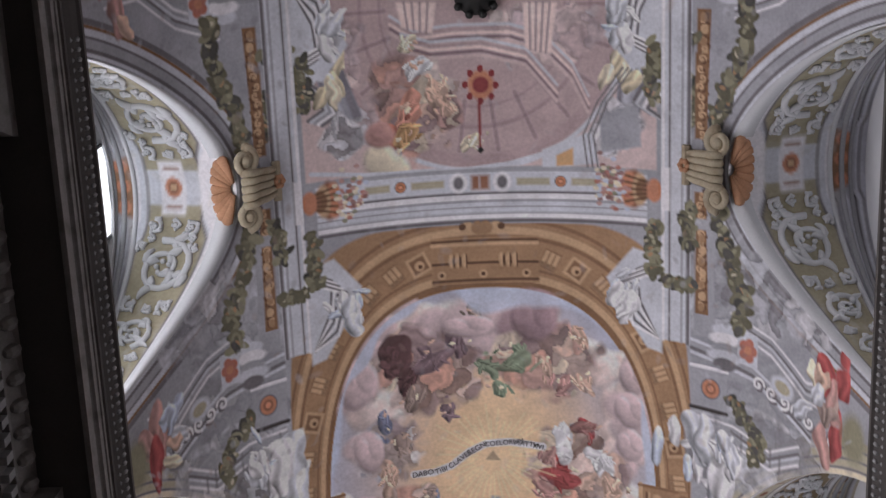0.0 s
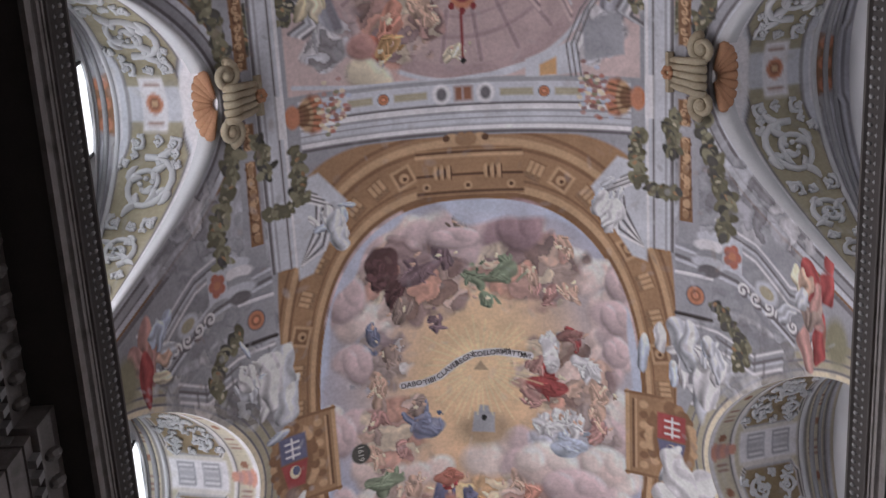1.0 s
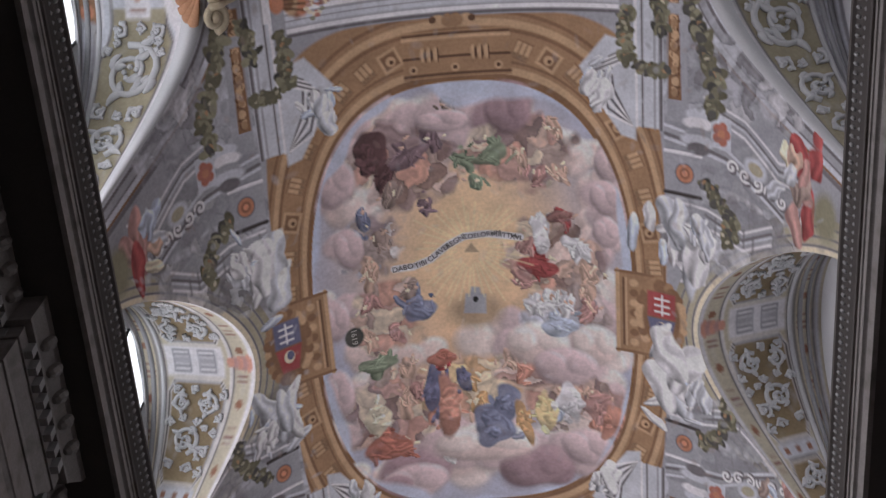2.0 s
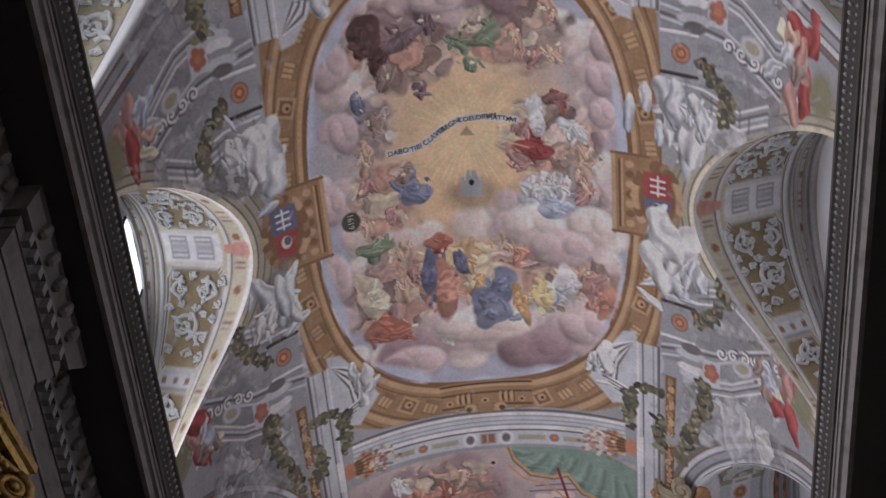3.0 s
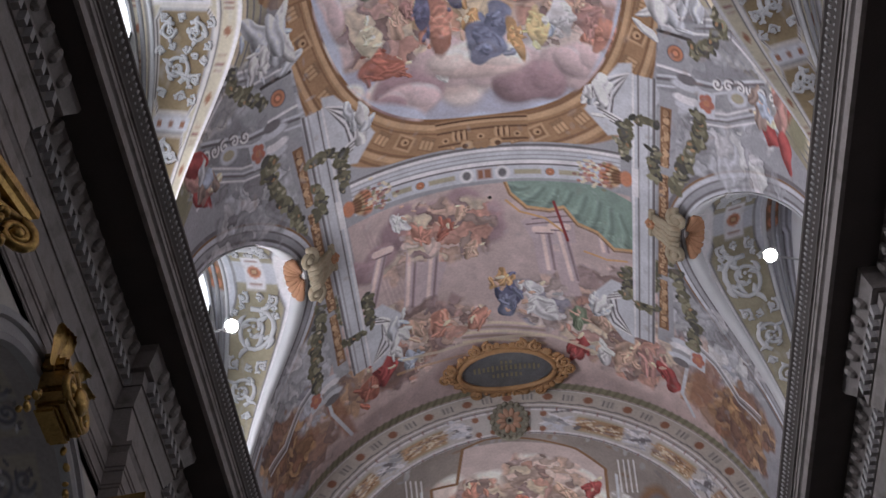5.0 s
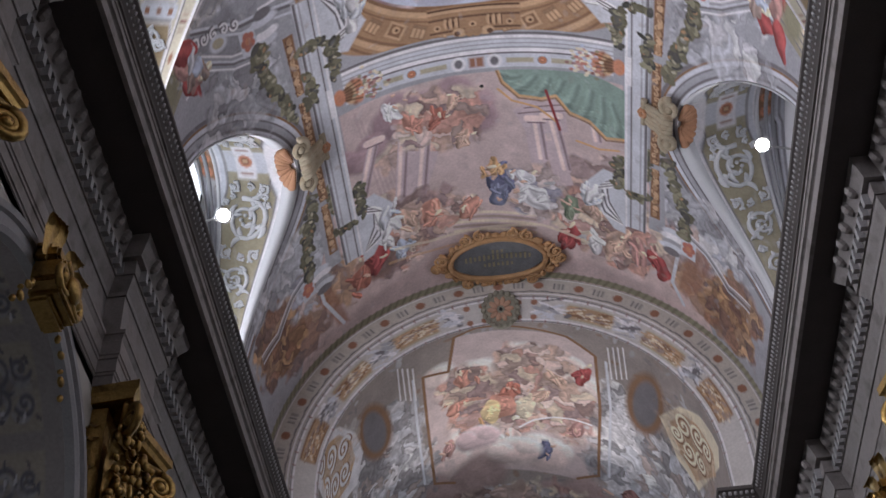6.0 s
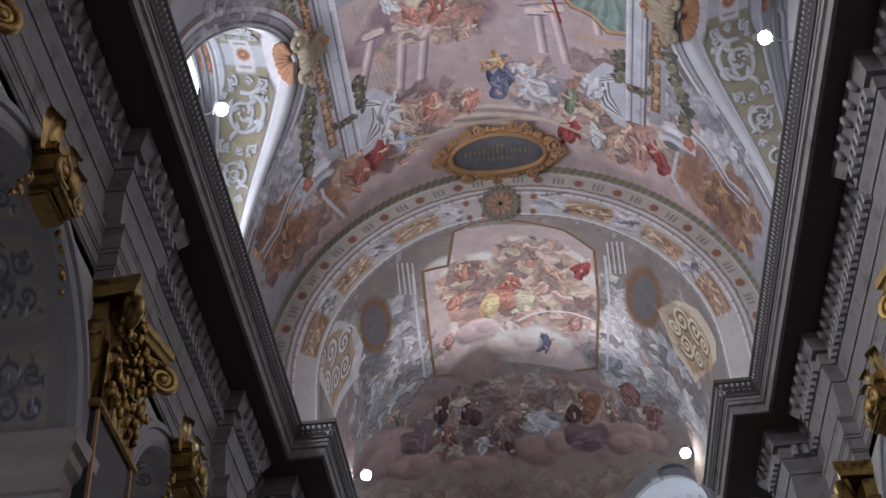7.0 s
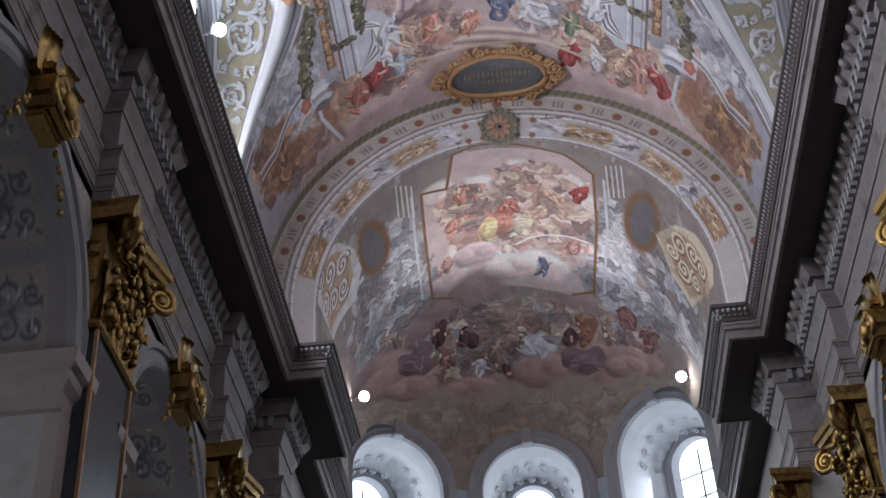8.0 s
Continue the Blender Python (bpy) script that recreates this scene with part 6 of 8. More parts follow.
def build_side_wall(sx, name):
    """Wall with arched chapel openings between the pilasters, and the attic behind the cornice."""
    bm = bmesh.new()
    a, back = sx * WALL, sx * 6.2
    bays = [(-1.7 - 2.67, -1.7 + 2.67)] + [(yc - 2.67, yc + 2.67) for yc in LUN_Y]
    for (b0, b1) in bays:
        yc, r, zs = (b0 + b1) / 2, 1.8, 8.95
        arch = [(yc - r * math.cos(math.pi * k / 20), zs + r * math.sin(math.pi * k / 20)) for k in range(21)]
        for (p, q) in zip(arch, arch[1:]):
            bm.faces.new([bm.verts.new((a, p[0], p[1])), bm.verts.new((a, q[0], q[1])), bm.verts.new((a, q[0], 11.2)), bm.verts.new((a, p[0], 11.2))])
        for y0, y1 in ((b0, yc - r), (yc + r, b1)):
            bm.faces.new([bm.verts.new(p) for p in ((a, y0, 0), (a, y1, 0), (a, y1, 11.2), (a, y0, 11.2))])
    bmesh.ops.remove_doubles(bm, verts=bm.verts, dist=0.001)
    box(bm, min(a, a + sx * 0.4) + sx * 0.0, max(a, a + sx * 0.4), 16.97, 26, 0, 11.2)
    box(bm, min(a + sx * 0.05, a + sx * 0.6), max(a + sx * 0.05, a + sx * 0.6), Y0, 26, 11.2, 13.58)
    tagged(part(name, bm, PLASTER), "plastered nave wall with arched chapel openings", "wall", kind="structure")
    bm = bmesh.new()
    box(bm, min(back, back + sx * 0.3), max(back, back + sx * 0.3), Y0, 19, 0, 12)
    box(bm, min(a + sx * 0.02, back), max(a + sx * 0.02, back), Y0, 19, 11.3, 11.6)
    tagged(part(name.replace("wall", "wall_chapel"), bm, PLASTER), "dim plain chapel back wall", "wall", kind="structure")


build_side_wall(-1, "wall_south")
build_side_wall(1, "wall_north")


def build_attic(sx):
    """Upright strip between cornice and vault springing, and the window wall with arched openings."""
    bm = bmesh.new()
    edges = [Y0] + [e for yc in (-1.7,) + LUN_Y for e in (yc - LW, yc + LW)] + [Y1]
    for y0, y1 in zip(edges[::2], edges[1::2]):
        box(bm, min(sx * RV, sx * 5.3), max(sx * RV, sx * 5.3), y0, y1, ZCOR, ZS)
    tagged(part("wall_attic", bm, PLASTER), "plain attic wall above the cornice", "wall", kind="structure")
    for yc in (-1.7,) + LUN_Y:
        bm = bmesh.new()
        ri, zi, hi = (1.8, 15.2, 3.48) if sx < 0 else (1.55, 15.4, 2.55)
        inner = [(yc - ri * math.cos(math.pi * k / 24), zi + hi * math.sin(math.pi * k / 24)) for k in range(25)]
        outer = [(yc - 2.4 * math.cos(math.pi * k / 24), ZS + 3.9 * math.sin(math.pi * k / 24)) for k in range(25)]
        x = -XW if sx < 0 else XT
        xo = x + sx * 0.5
        for k in range(24):
            bm.faces.new([bm.verts.new((x, *p)) for p in (inner[k], inner[k + 1], outer[k + 1], outer[k])])
            bm.faces.new([bm.verts.new(p) for p in ((x, *inner[k]), (x, *inner[k + 1]), (xo, *inner[k + 1]), (xo, *inner[k]))])
        for y0, y1 in ((yc - 2.4, yc - ri), (yc + ri, yc + 2.4)):
            box(bm, min(x, xo), max(x, xo), y0, y1, ZCOR, zi)
        box(bm, min(x, xo), max(x, xo), yc - ri, yc + ri, ZCOR, ZCOR + 0.8)
        bmesh.ops.remove_doubles(bm, verts=bm.verts, dist=0.001)
        tagged(part("wall_window_bay", bm, WHITE), "white window wall with an arched opening", "wall", kind="structure")
        win = thing("window", pose(x + (-0.04 if sx < 0 else 0.3), yc, ZCOR + 0.8), "arched church window with small bright panes", "window", kind="structure")
        for k in range(3):
            bm = bmesh.new()
            y = -ri + (k + 0.5) * 2 * ri / 3
            top = zi - ZCOR - 0.8 + hi * math.sqrt(max(0.05, 1 - (abs(y) + 0.3) ** 2 / ri ** 2)) if abs(y) > 0.1 else zi - ZCOR - 0.8 + hi * 0.985
            box(bm, -0.005, 0.005, y - ri / 3 + 0.03, y + ri / 3 - 0.03, 0.0, top)
            part("pane", bm, DAY if sx < 0 else SHADED, win, "bright window pane").visible_shadow = False
        bm = bmesh.new()
        for k in range(4):
            y = -ri + k * 2 * ri / 3
            tube(bm, [(0, y, 0), (0, y, zi - ZCOR - 0.8 + hi * math.sqrt(max(0, 1 - y * y / ri / ri)))], 0.025, 6, up=(0, 1, 0))
        for k in range(6):
            tube(bm, [(0, -ri, 0.5 + k * 0.5), (0, ri, 0.5 + k * 0.5)], 0.02, 6)
        part("glazing_bars", bm, IRON, win)


build_attic(-1)
build_attic(1)

bm = bmesh.new()
box(bm, -8, 8, Y0 - 4, 32, -0.3, 0)
tagged(part("floor", bm, FLOOR), "worn stone church floor", "floor", kind="structure")
bm = bmesh.new()
box(bm, -7, 7, Y0 - 4.2, Y0 - 3.8, 0, 22)
box(bm, -7, -4.7, Y0 - 4, Y0, 0, 21)
box(bm, 4.7, 7, Y0 - 4, Y0, 0, 21)
box(bm, -7, 7, Y0 - 4, Y0 + 0.01, 20.5, 21)
tagged(part("wall_west", bm, PLASTER), "plain west wall behind the viewer", "wall", kind="structure")


# ---------------------------------------------------------------- chancel arch, chancel vault, apse
def ring_strip(r0, y0, r1, y1, canvas_size=(300, 12), z=ZS):
    th = np.linspace(-0.42, math.pi + 0.42, canvas_size[0])
    w = np.linspace(0, 1, canvas_size[1])
    T, W = np.meshgrid(th, w, indexing="ij")
    r, y = r0 + (r1 - r0) * W, y0 + (y1 - y0) * W
    T0 = np.clip(T, 0, math.pi)
    down = np.minimum(0, np.minimum(T, math.pi - T))
    return th, w, np.stack([-r * np.cos(T0), y, z + r * (np.sin(T0) + down)], -1)


def build_chancel():
    for name, (r0, y0, r1, y1), paint in (("trim_arch_outer", (4.42, 18.88, 3.96, 18.9), paint_arch_outer), ("trim_arch_inner", (3.96, 18.9, RC, YC0), paint_arch_inner)):
        th, w, P = ring_strip(r0, y0, r1, y1, (520, 28))
        c = Canvas(th, w, (0.5, 0.49, 0.46))
        paint(c)
        ob = grid_mesh(name, P, np.ones((len(th) - 1, len(w) - 1), bool), c, FRESCO)
        tagged(ob, "painted band of the chancel arch with roundels and panels", "arch", kind="structure")
    # vault, going over into the half dome of the apse
    us = np.linspace(-RC * math.pi / 2 - 1.5, RC * math.pi / 2 + 1.5, 640)
    vs = np.concatenate([np.linspace(0, YC1 - YC0, 180), YC1 - YC0 + np.linspace(0.02, 1.0, 260) * 5.9])
    c = Canvas(us, vs, (0.4, 0.37, 0.35))
    paint_chancel(c)
    U, V = np.meshgrid(us, vs, indexing="ij")
    a = np.clip(U / RC, -math.pi / 2, math.pi / 2)
    low = np.abs(U) - RC * math.pi / 2
    q = np.clip((V - (YC1 - YC0)) / 5.9, 0, 1) * math.pi / 2
    P = np.stack([RC * np.sin(a), YC0 + np.minimum(V, YC1 - YC0), ZS + RC * np.cos(a)], -1)
    # half dome: turn the arch down about its springing line
    z1, y1 = (P[..., 2] - ZS) * np.cos(q), (P[..., 2] - ZS) * np.sin(q) * APSE / RC
    dome = V > YC1 - YC0
    P[..., 1] = np.where(dome, YC1 + y1, P[..., 1])
    P[..., 2] = np.where(dome, ZS + z1, P[..., 2])
    P[..., 2] -= np.maximum(low, 0)
    keep = np.ones((len(us) - 1, len(vs) - 1), bool)
    keep &= ~((low[:-1, :-1] > 0) & (V[:-1, :-1] > YC1 - YC0))
    Pc = (P[:-1, :-1] + P[1:, 1:]) / 2
    for wx, wy, wz, ang in APSE_WINDOWS:
        d = Vector((math.sin(ang), math.cos(ang), 0))
        lx = (Pc[..., 0] - wx) * d.y - (Pc[..., 1] - wy) * d.x
        lz = Pc[..., 2] - wz
        keep &= ~((np.abs(lx) < 1.22) & ((lz < 0) | (lx ** 2 + lz ** 2 < 1.22 ** 2)) & (V[:-1, :-1] > YC1 - YC0 + 1))
    ob = grid_mesh("ceiling_chancel", P, keep, c, FRESCO)
    tagged(ob, "frescoed chancel vault and apse half dome with dark clouds", "ceiling", kind="structure")


APSE = 4.0
APSE_WINDOWS = [(-3.0, 25.4, 14.85, -0.62), (0.0, 26.8, 15.1, 0.0), (2.95, 25.4, 15.1, 0.62)]


build_chancel()


def web_point(th, w, lift, side, yc):
    """A place on a window bay's web, lifted off its surface."""
    y, h = -LW * math.cos(th), LH * math.sin(th)
    xg = math.sqrt(max(RV ** 2 - h ** 2, 0))
    x, z = xg + (XT - xg) * w, ZS + h + 0.5 * math.sin(th) * w
    nrm = Vector((0, math.cos(th) / LW, -math.sin(th) / LH)).normalized()
    return Vector((side * x, yc + y + lift * nrm.y, z + lift * nrm.z))


def scroll_on_web(bm, th0, w0, r, turns, start, hand, thick, side, yc):
    """A raised acanthus spiral: a tapering stem that throws off curled leaves, with a flower at its heart."""
    xg = math.sqrt(max(RV ** 2 - (LH * math.sin(th0)) ** 2, 0))
    span, across = math.hypot(LW * math.sin(th0), LH * math.cos(th0)), XT - xg

    def at(p, q, lift):
        return web_point(th0 + p / span, min(0.7, max(0.18, w0 + q / across)), lift, side, yc)

    def leaf_curl(p, q, way, size, bend):
        pts = []
        for i in range(5):
            pts.append(at(p, q, 0.02 + 0.012 * math.sin(i * 0.8)))
            p, q = p + size * 0.25 * math.cos(way), q + size * 0.25 * math.sin(way)
            way += bend
        tube(bm, pts, [thick * 0.8, thick * 1.25, thick * 1.1, thick * 0.8, thick * 0.35], 6, 0.6)

    pts, rad = [], []
    n = int(15 * turns) + 3
    for k in range(n):
        f = k / (n - 1)
        a = start + hand * 2 * math.pi * turns * f
        rr = r * (1 - 0.82 * f)
        p, q = rr * math.cos(a), rr * math.sin(a)
        pts.append(at(p, q, 0.02))
        rad.append(thick * (1.15 - 0.5 * f))
        if k % 4 == 1 and f < 0.8:
            tangent = a + hand * math.pi / 2
            leaf_curl(p, q, tangent - hand * 0.55, r * 0.62, -hand * 0.28 if k % 8 == 1 else hand * 0.42)
            if r > 0.15:
                leaf_curl(p * 0.9, q * 0.9, tangent + hand * 0.5, r * 0.4, hand * 0.35)
    tube(bm, pts, rad, 6, 0.8)
    for i in range(5):
        a = i * 1.257 + start
        ball(bm, at(0.22 * r * math.cos(a), 0.22 * r * math.sin(a), 0.03), (thick * 0.9, thick * 0.9, thick * 0.7), 6, 4)


def build_scrolls(web, side, yc, kind):
    rows = ([(0.48, 0.44, 0.38, 1.7, 2.9, 1), (0.86, 0.46, 0.24, 1.6, -0.4, -1), (1.1, 0.44, 0.15, 1.3, 2.6, 1), (1.27, 0.44, 0.08, 1.0, 0, 1), (0.24, 0.3, 0.1, 1.2, 0, -1), (0.24, 0.58, 0.1, 1.2, 3.1, 1),
             (0.70, 0.26, 0.1, 1.2, 0, 1), (0.70, 0.63, 0.11, 1.2, 3, -1), (1.0, 0.28, 0.07, 1.1, 1, 1), (1.0, 0.62, 0.07, 1.1, 3, -1), (0.36, 0.66, 0.07, 1.0, 0.5, 1), (0.36, 0.24, 0.07, 1.0, 2.5, -1)]
            if kind == 1 else [(0.30, 0.36, 0.16, 1.5, 2.6, 1), (0.30, 0.58, 0.13, 1.4, -2.6, -1), (0.52, 0.5, 0.2, 1.6, -0.4, -1), (0.58, 0.3, 0.1, 1.3, 0, 1), (0.98, 0.5, 0.16, 1.5, 2.6, 1), (1.0, 0.32, 0.1, 1.3, 2.6, -1),
                               (1.2, 0.45, 0.12, 1.3, 0, -1), (1.34, 0.45, 0.06, 1.0, 0, 1), (0.42, 0.66, 0.07, 1.0, 1, 1), (0.2, 0.47, 0.06, 1.0, 0, 1), (0.66, 0.62, 0.07, 1.0, 2, 1)])
    bm = bmesh.new()
    for off, w0, r, turns, start, hand in rows:
        for sgn in (-1, 1):
            scroll_on_web(bm, math.pi / 2 + sgn * off, w0, r, turns, start if sgn > 0 else math.pi - start, hand * sgn, 0.022 + 0.06 * r, side, yc)
    seed = random.Random(8)
    placed = [(off, w0, r) for off, w0, r, *_ in rows]
    for _ in range(400):
        off, w0, r = seed.uniform(0.2, 1.32), seed.uniform(0.24, 0.66), seed.uniform(0.05, 0.085)
        if kind == 2 and (abs(off - 0.82) < 0.12 or off > 1.3):
            continue
        wide = XT - math.sqrt(RV ** 2 - (LH * math.cos(off)) ** 2)
        if all(math.hypot((off - o) * 2.4, (w0 - w1) * wide) > (q + r) * 1.05 for o, w1, q in placed):
            placed.append((off, w0, r))
            for sgn in (-1, 1):
                scroll_on_web(bm, math.pi / 2 + sgn * off, w0, r, 1.1, seed.uniform(0, 6), sgn, 0.022, side, yc)
    part("scrollwork", bm, WHITE, web, "white stucco acanthus scrolls", smooth=True)
    bm = bmesh.new()
    for k in range(61):
        th = 0.06 + (math.pi - 0.12) * k / 60
        a, b = web_point(th, 0.0, 0.015, side, yc), web_point(th, 0.13, 0.02, side, yc)
        row = [bm.verts.new(p) for p in (a, a + Vector((-side * 0.03, 0, -0.02)), b + Vector((0, 0, -0.02)), b)]
        if k and kind == 1 and abs(th - math.pi / 2) > 0.2:
            for i in range(3):
                bm.faces.new((last[i], last[i + 1], row[i + 1], row[i]))
        last = row
    if kind == 1:
        part("groin_band", bm, WHITE, web, "plain pale band along the groin", smooth=True)
    # mouldings that follow the arch beside the window
    for name, w1, thick in (("inner_moulding", 0.735, 0.035), ("middle_moulding", 0.82, 0.04), ("outer_moulding", 0.885, 0.03)):
        bm = bmesh.new()
        tube(bm, [web_point(0.05 + (math.pi - 0.1) * k / 48, w1, 0.0, side, yc) for k in range(49)], thick, 6, 0.8)
        part(name, bm, GREYSTUC if w1 > 0.8 else WHITE, web, smooth=True)


def fan_point(p, q, lift, side, yc):
    """A place on the web beside the groin's crown: p metres along the arch, q metres into the web."""
    return web_point(math.pi / 2 + p / LW, q / (XT - math.sqrt(RV ** 2 - LH ** 2)), lift, side, yc)


def build_console(side, yc):
    """The scrolled bracket at a groin's crown, with a scallop shell behind it."""
    con = thing("shell_console", pose(0, 0, 0), "cream stucco console with two volutes and an orange scallop shell", "console", "consoles at the bay crowns")
    for k in range(9):
        a = radians(-78 + 19.5 * k)
        bm = bmesh.new()
        tube(bm, [fan_point(r * math.sin(a), 0.02 + r * 0.62 * math.cos(a), 0.03 + 0.05 * math.sin(i / 5 * 2.6), side, yc) for i, r in enumerate((0.08, 0.17, 0.27, 0.36, 0.44, 0.47))], [0.02, 0.035, 0.05, 0.065, 0.075, 0.04], 8, 0.7)
        part("shell_rib", bm, SHELL, con, smooth=True)
    s0 = side * RV * math.asin(math.sqrt(RV ** 2 - LH ** 2) / RV)
    m = vault_pose(s0, yc, 0.0)
    d = -side
    bm = bmesh.new()
    for k in range(5):
        y = -0.17 + 0.085 * k
        tube(bm, [m @ Vector((d * x, y * (1 + 0.5 * (0.5 - x)), z)) for x, z in ((-0.02, 0.16), (0.12, 0.2), (0.28, 0.14), (0.42, 0.12), (0.56, 0.07))], [0.05, 0.055, 0.05, 0.05, 0.04], 6, 1.0)
    part("fluted_body", bm, CONSOLE, con, smooth=True)
    bm = bmesh.new()
    tube(bm, [m @ Vector((d * 0.6, -0.26, 0.06)), m @ Vector((d * 0.6, 0.26, 0.06))], 0.06, 6)
    part("ledge", bm, CONSOLE, con)
    bm = bmesh.new()
    for k in range(6):
        t = k * math.pi / 3
        ball(bm, m @ Vector((d * 0.6 + 0.06 * math.cos(t), 0.06 * math.sin(t), 0.11)), (0.045, 0.045, 0.045), 6, 4)
    part("rosette", bm, SHELL, con, smooth=True)
    for sy in (-1, 1):
        bm = bmesh.new()
        ax, up = (m.to_3x3() @ Vector((-d, 0, 0))), (m.to_3x3() @ Vector((0, sy, 0)))
        volute(bm, m @ Vector((d * 0.06, sy * 0.36, 0.14)), 0.18, ax, up, 0.062, 1.9, 1)
        part("volute", bm, CONSOLE, con, smooth=True)


web_canvas = {}
for kind in (1, 2):
    th, w, P = web_grid(170, 72)
    web_canvas[kind] = Canvas(th, w, (0.6, 0.58, 0.52))
    paint_web(web_canvas[kind], kind)
for i, yc in enumerate((-1.7,) + LUN_Y):
    for sx in (-1, 1):
        kind = 2 if i in (0, 2) else 1
        web = build_bay(yc, sx, kind, web_canvas[kind])
        if i:
            build_scrolls(web, sx, yc, kind)


# ---------------------------------------------------------------- ornament of the entablature: eggs, darts, dentils, leaves
def shared(name, bm, mat):
    me = bpy.data.meshes.new(name)
    bm.to_mesh(me)
    bm.free()
    me.materials.append(mat)
    return me


def piece(name, me, parent, m):
    ob = new(name, me)
    ob.parent = parent
    ob.matrix_basis = m
    return ob


bm = bmesh.new()
ball(bm, (0, 0, 0), (0.085, 0.075, 0.11), 8, 6)
EGG = shared("egg", bm, CORNICE)
bm = bmesh.new()
box(bm, -0.045, 0.045, -0.04, 0.04, -0.085, 0.085)
DENTIL = shared("dentil", bm, ORNAMENT)


def leaf_strip(bm, x, y, z, sx, along):
    """One leaf of the cyma: three lobes."""
    for k, (dz, r) in enumerate(((0.05, 0.03), (0.0, 0.042), (-0.05, 0.028))):
        c = (x + sx * 0.045 * k, y, z + dz) if along else (x, y + 0.045 * k, z + dz)
        ball(bm, c, (0.03, r * (1.3 if k % 2 else 0.9), 0.05) if along else (r * 1.2, 0.03, 0.05), 6, 4)


def dress_entablature(e, sx):
    straight, broken = wall_paths(sx)
    bm = bmesh.new()
    y = 1.2
    while y < PIER_Y0 - 1.1:
        leaf_strip(bm, sx * (WALL - 1.0), y, 13.46, sx, True)
        y += 0.088
    y = PIER_Y0 - 0.95
    while y < PIER_Y1 + 1.0:
        leaf_strip(bm, sx * (PIER_X - 1.0), y, 13.46, sx, True)
        y += 0.088
    x = PIER_X - 0.95
    while x < WALL - 1.05:
        leaf_strip(bm, sx * x, PIER_Y0 - 1.0, 13.46, sx, False)
        x += 0.088
    tagged(part("leaf_moulding", bm, ORNAMENT, e, "pale carved leaf moulding", smooth=True), kind="stuff")
    for (x0, y0), (x1, y1) in zip(broken, broken[1:]):
        if abs(y1 - y0) < 0.3 or y1 < 4.0:
            continue
        n = max(1, int((y1 - y0) / 0.25))
        for k in range(n):
            piece("egg", EGG, e, pose(x0 - sx * 0.25, y0 + (k + 0.5) * (y1 - y0) / n, 12.965, 0, -sx * 25, 0))
        n = max(1, int((y1 - y0) / 0.165))
        for k in range(n):
            piece("dentil", DENTIL, e, pose(x0 - sx * 0.155, y0 + (k + 0.5) * (y1 - y0) / n, 12.725))
    for k in range(3):
        piece("dentil", DENTIL, e, pose(sx * (PIER_X + 0.12 + k * 0.17), PIER_Y0 - 0.155, 12.725, 0, 0, 90))


dress_entablature(ent_l, -1)
dress_entablature(ent_r, 1)


# ---------------------------------------------------------------- pilasters with gilded capitals
def leaf(bm, base, out, side, height, width, curl):
    """An acanthus leaf that rises and curls outward, with lobed edges and a rib."""
    base, out, side = Vector(base), Vector(out), Vector(side)
    rows = []
    for i in range(8):
        s = i / 7
        z = height * (math.sin(min(s * 1.25, 1.25) * math.pi / 2.5) / math.sin(1.25 * math.pi / 2.5)) if s < 0.85 else height * (1 - (s - 0.85) * 0.7)
        o = 0.04 + curl * s ** 3
        w = width * (0.55 + 0.45 * math.sin(s * math.pi * 0.8)) * (1.07 if i % 2 else 0.93) * (1 if s < 0.9 else 0.5)
        row = []
        for j, f in enumerate((-1, -0.5, 0, 0.5, 1)):
            row.append(bm.verts.new(base + out * (o + 0.035 * (1 - abs(f)) - 0.02 * (abs(f) == 0.5)) + side * (w * f / 2) + Vector((0, 0, z))))
        rows.append(row)
    for a, b in zip(rows, rows[1:]):
        for j in range(4):
            bm.faces.new((a[j], a[j + 1], b[j + 1], b[j]))


def volute(bm, centre, r, ax, up, thick, turns=2.0, hand=1):
    c, ax, up = Vector(centre), Vector(ax), Vector(up)
    pts, rad = [], []
    n = 26
    for k in range(n):
        f = k / (n - 1)
        a = math.pi / 2 + hand * 2 * math.pi * turns * f
        rr = r * (1 - 0.85 * f)
        pts.append(c + ax * (rr * math.cos(a)) + up * (rr * math.sin(a)))
        rad.append(thick * (1 - 0.5 * f))
    tube(bm, pts, rad, 6, 1.0, ax.cross(up))
    ball(bm, c, (thick * 1.3,) * 3, 7, 5)


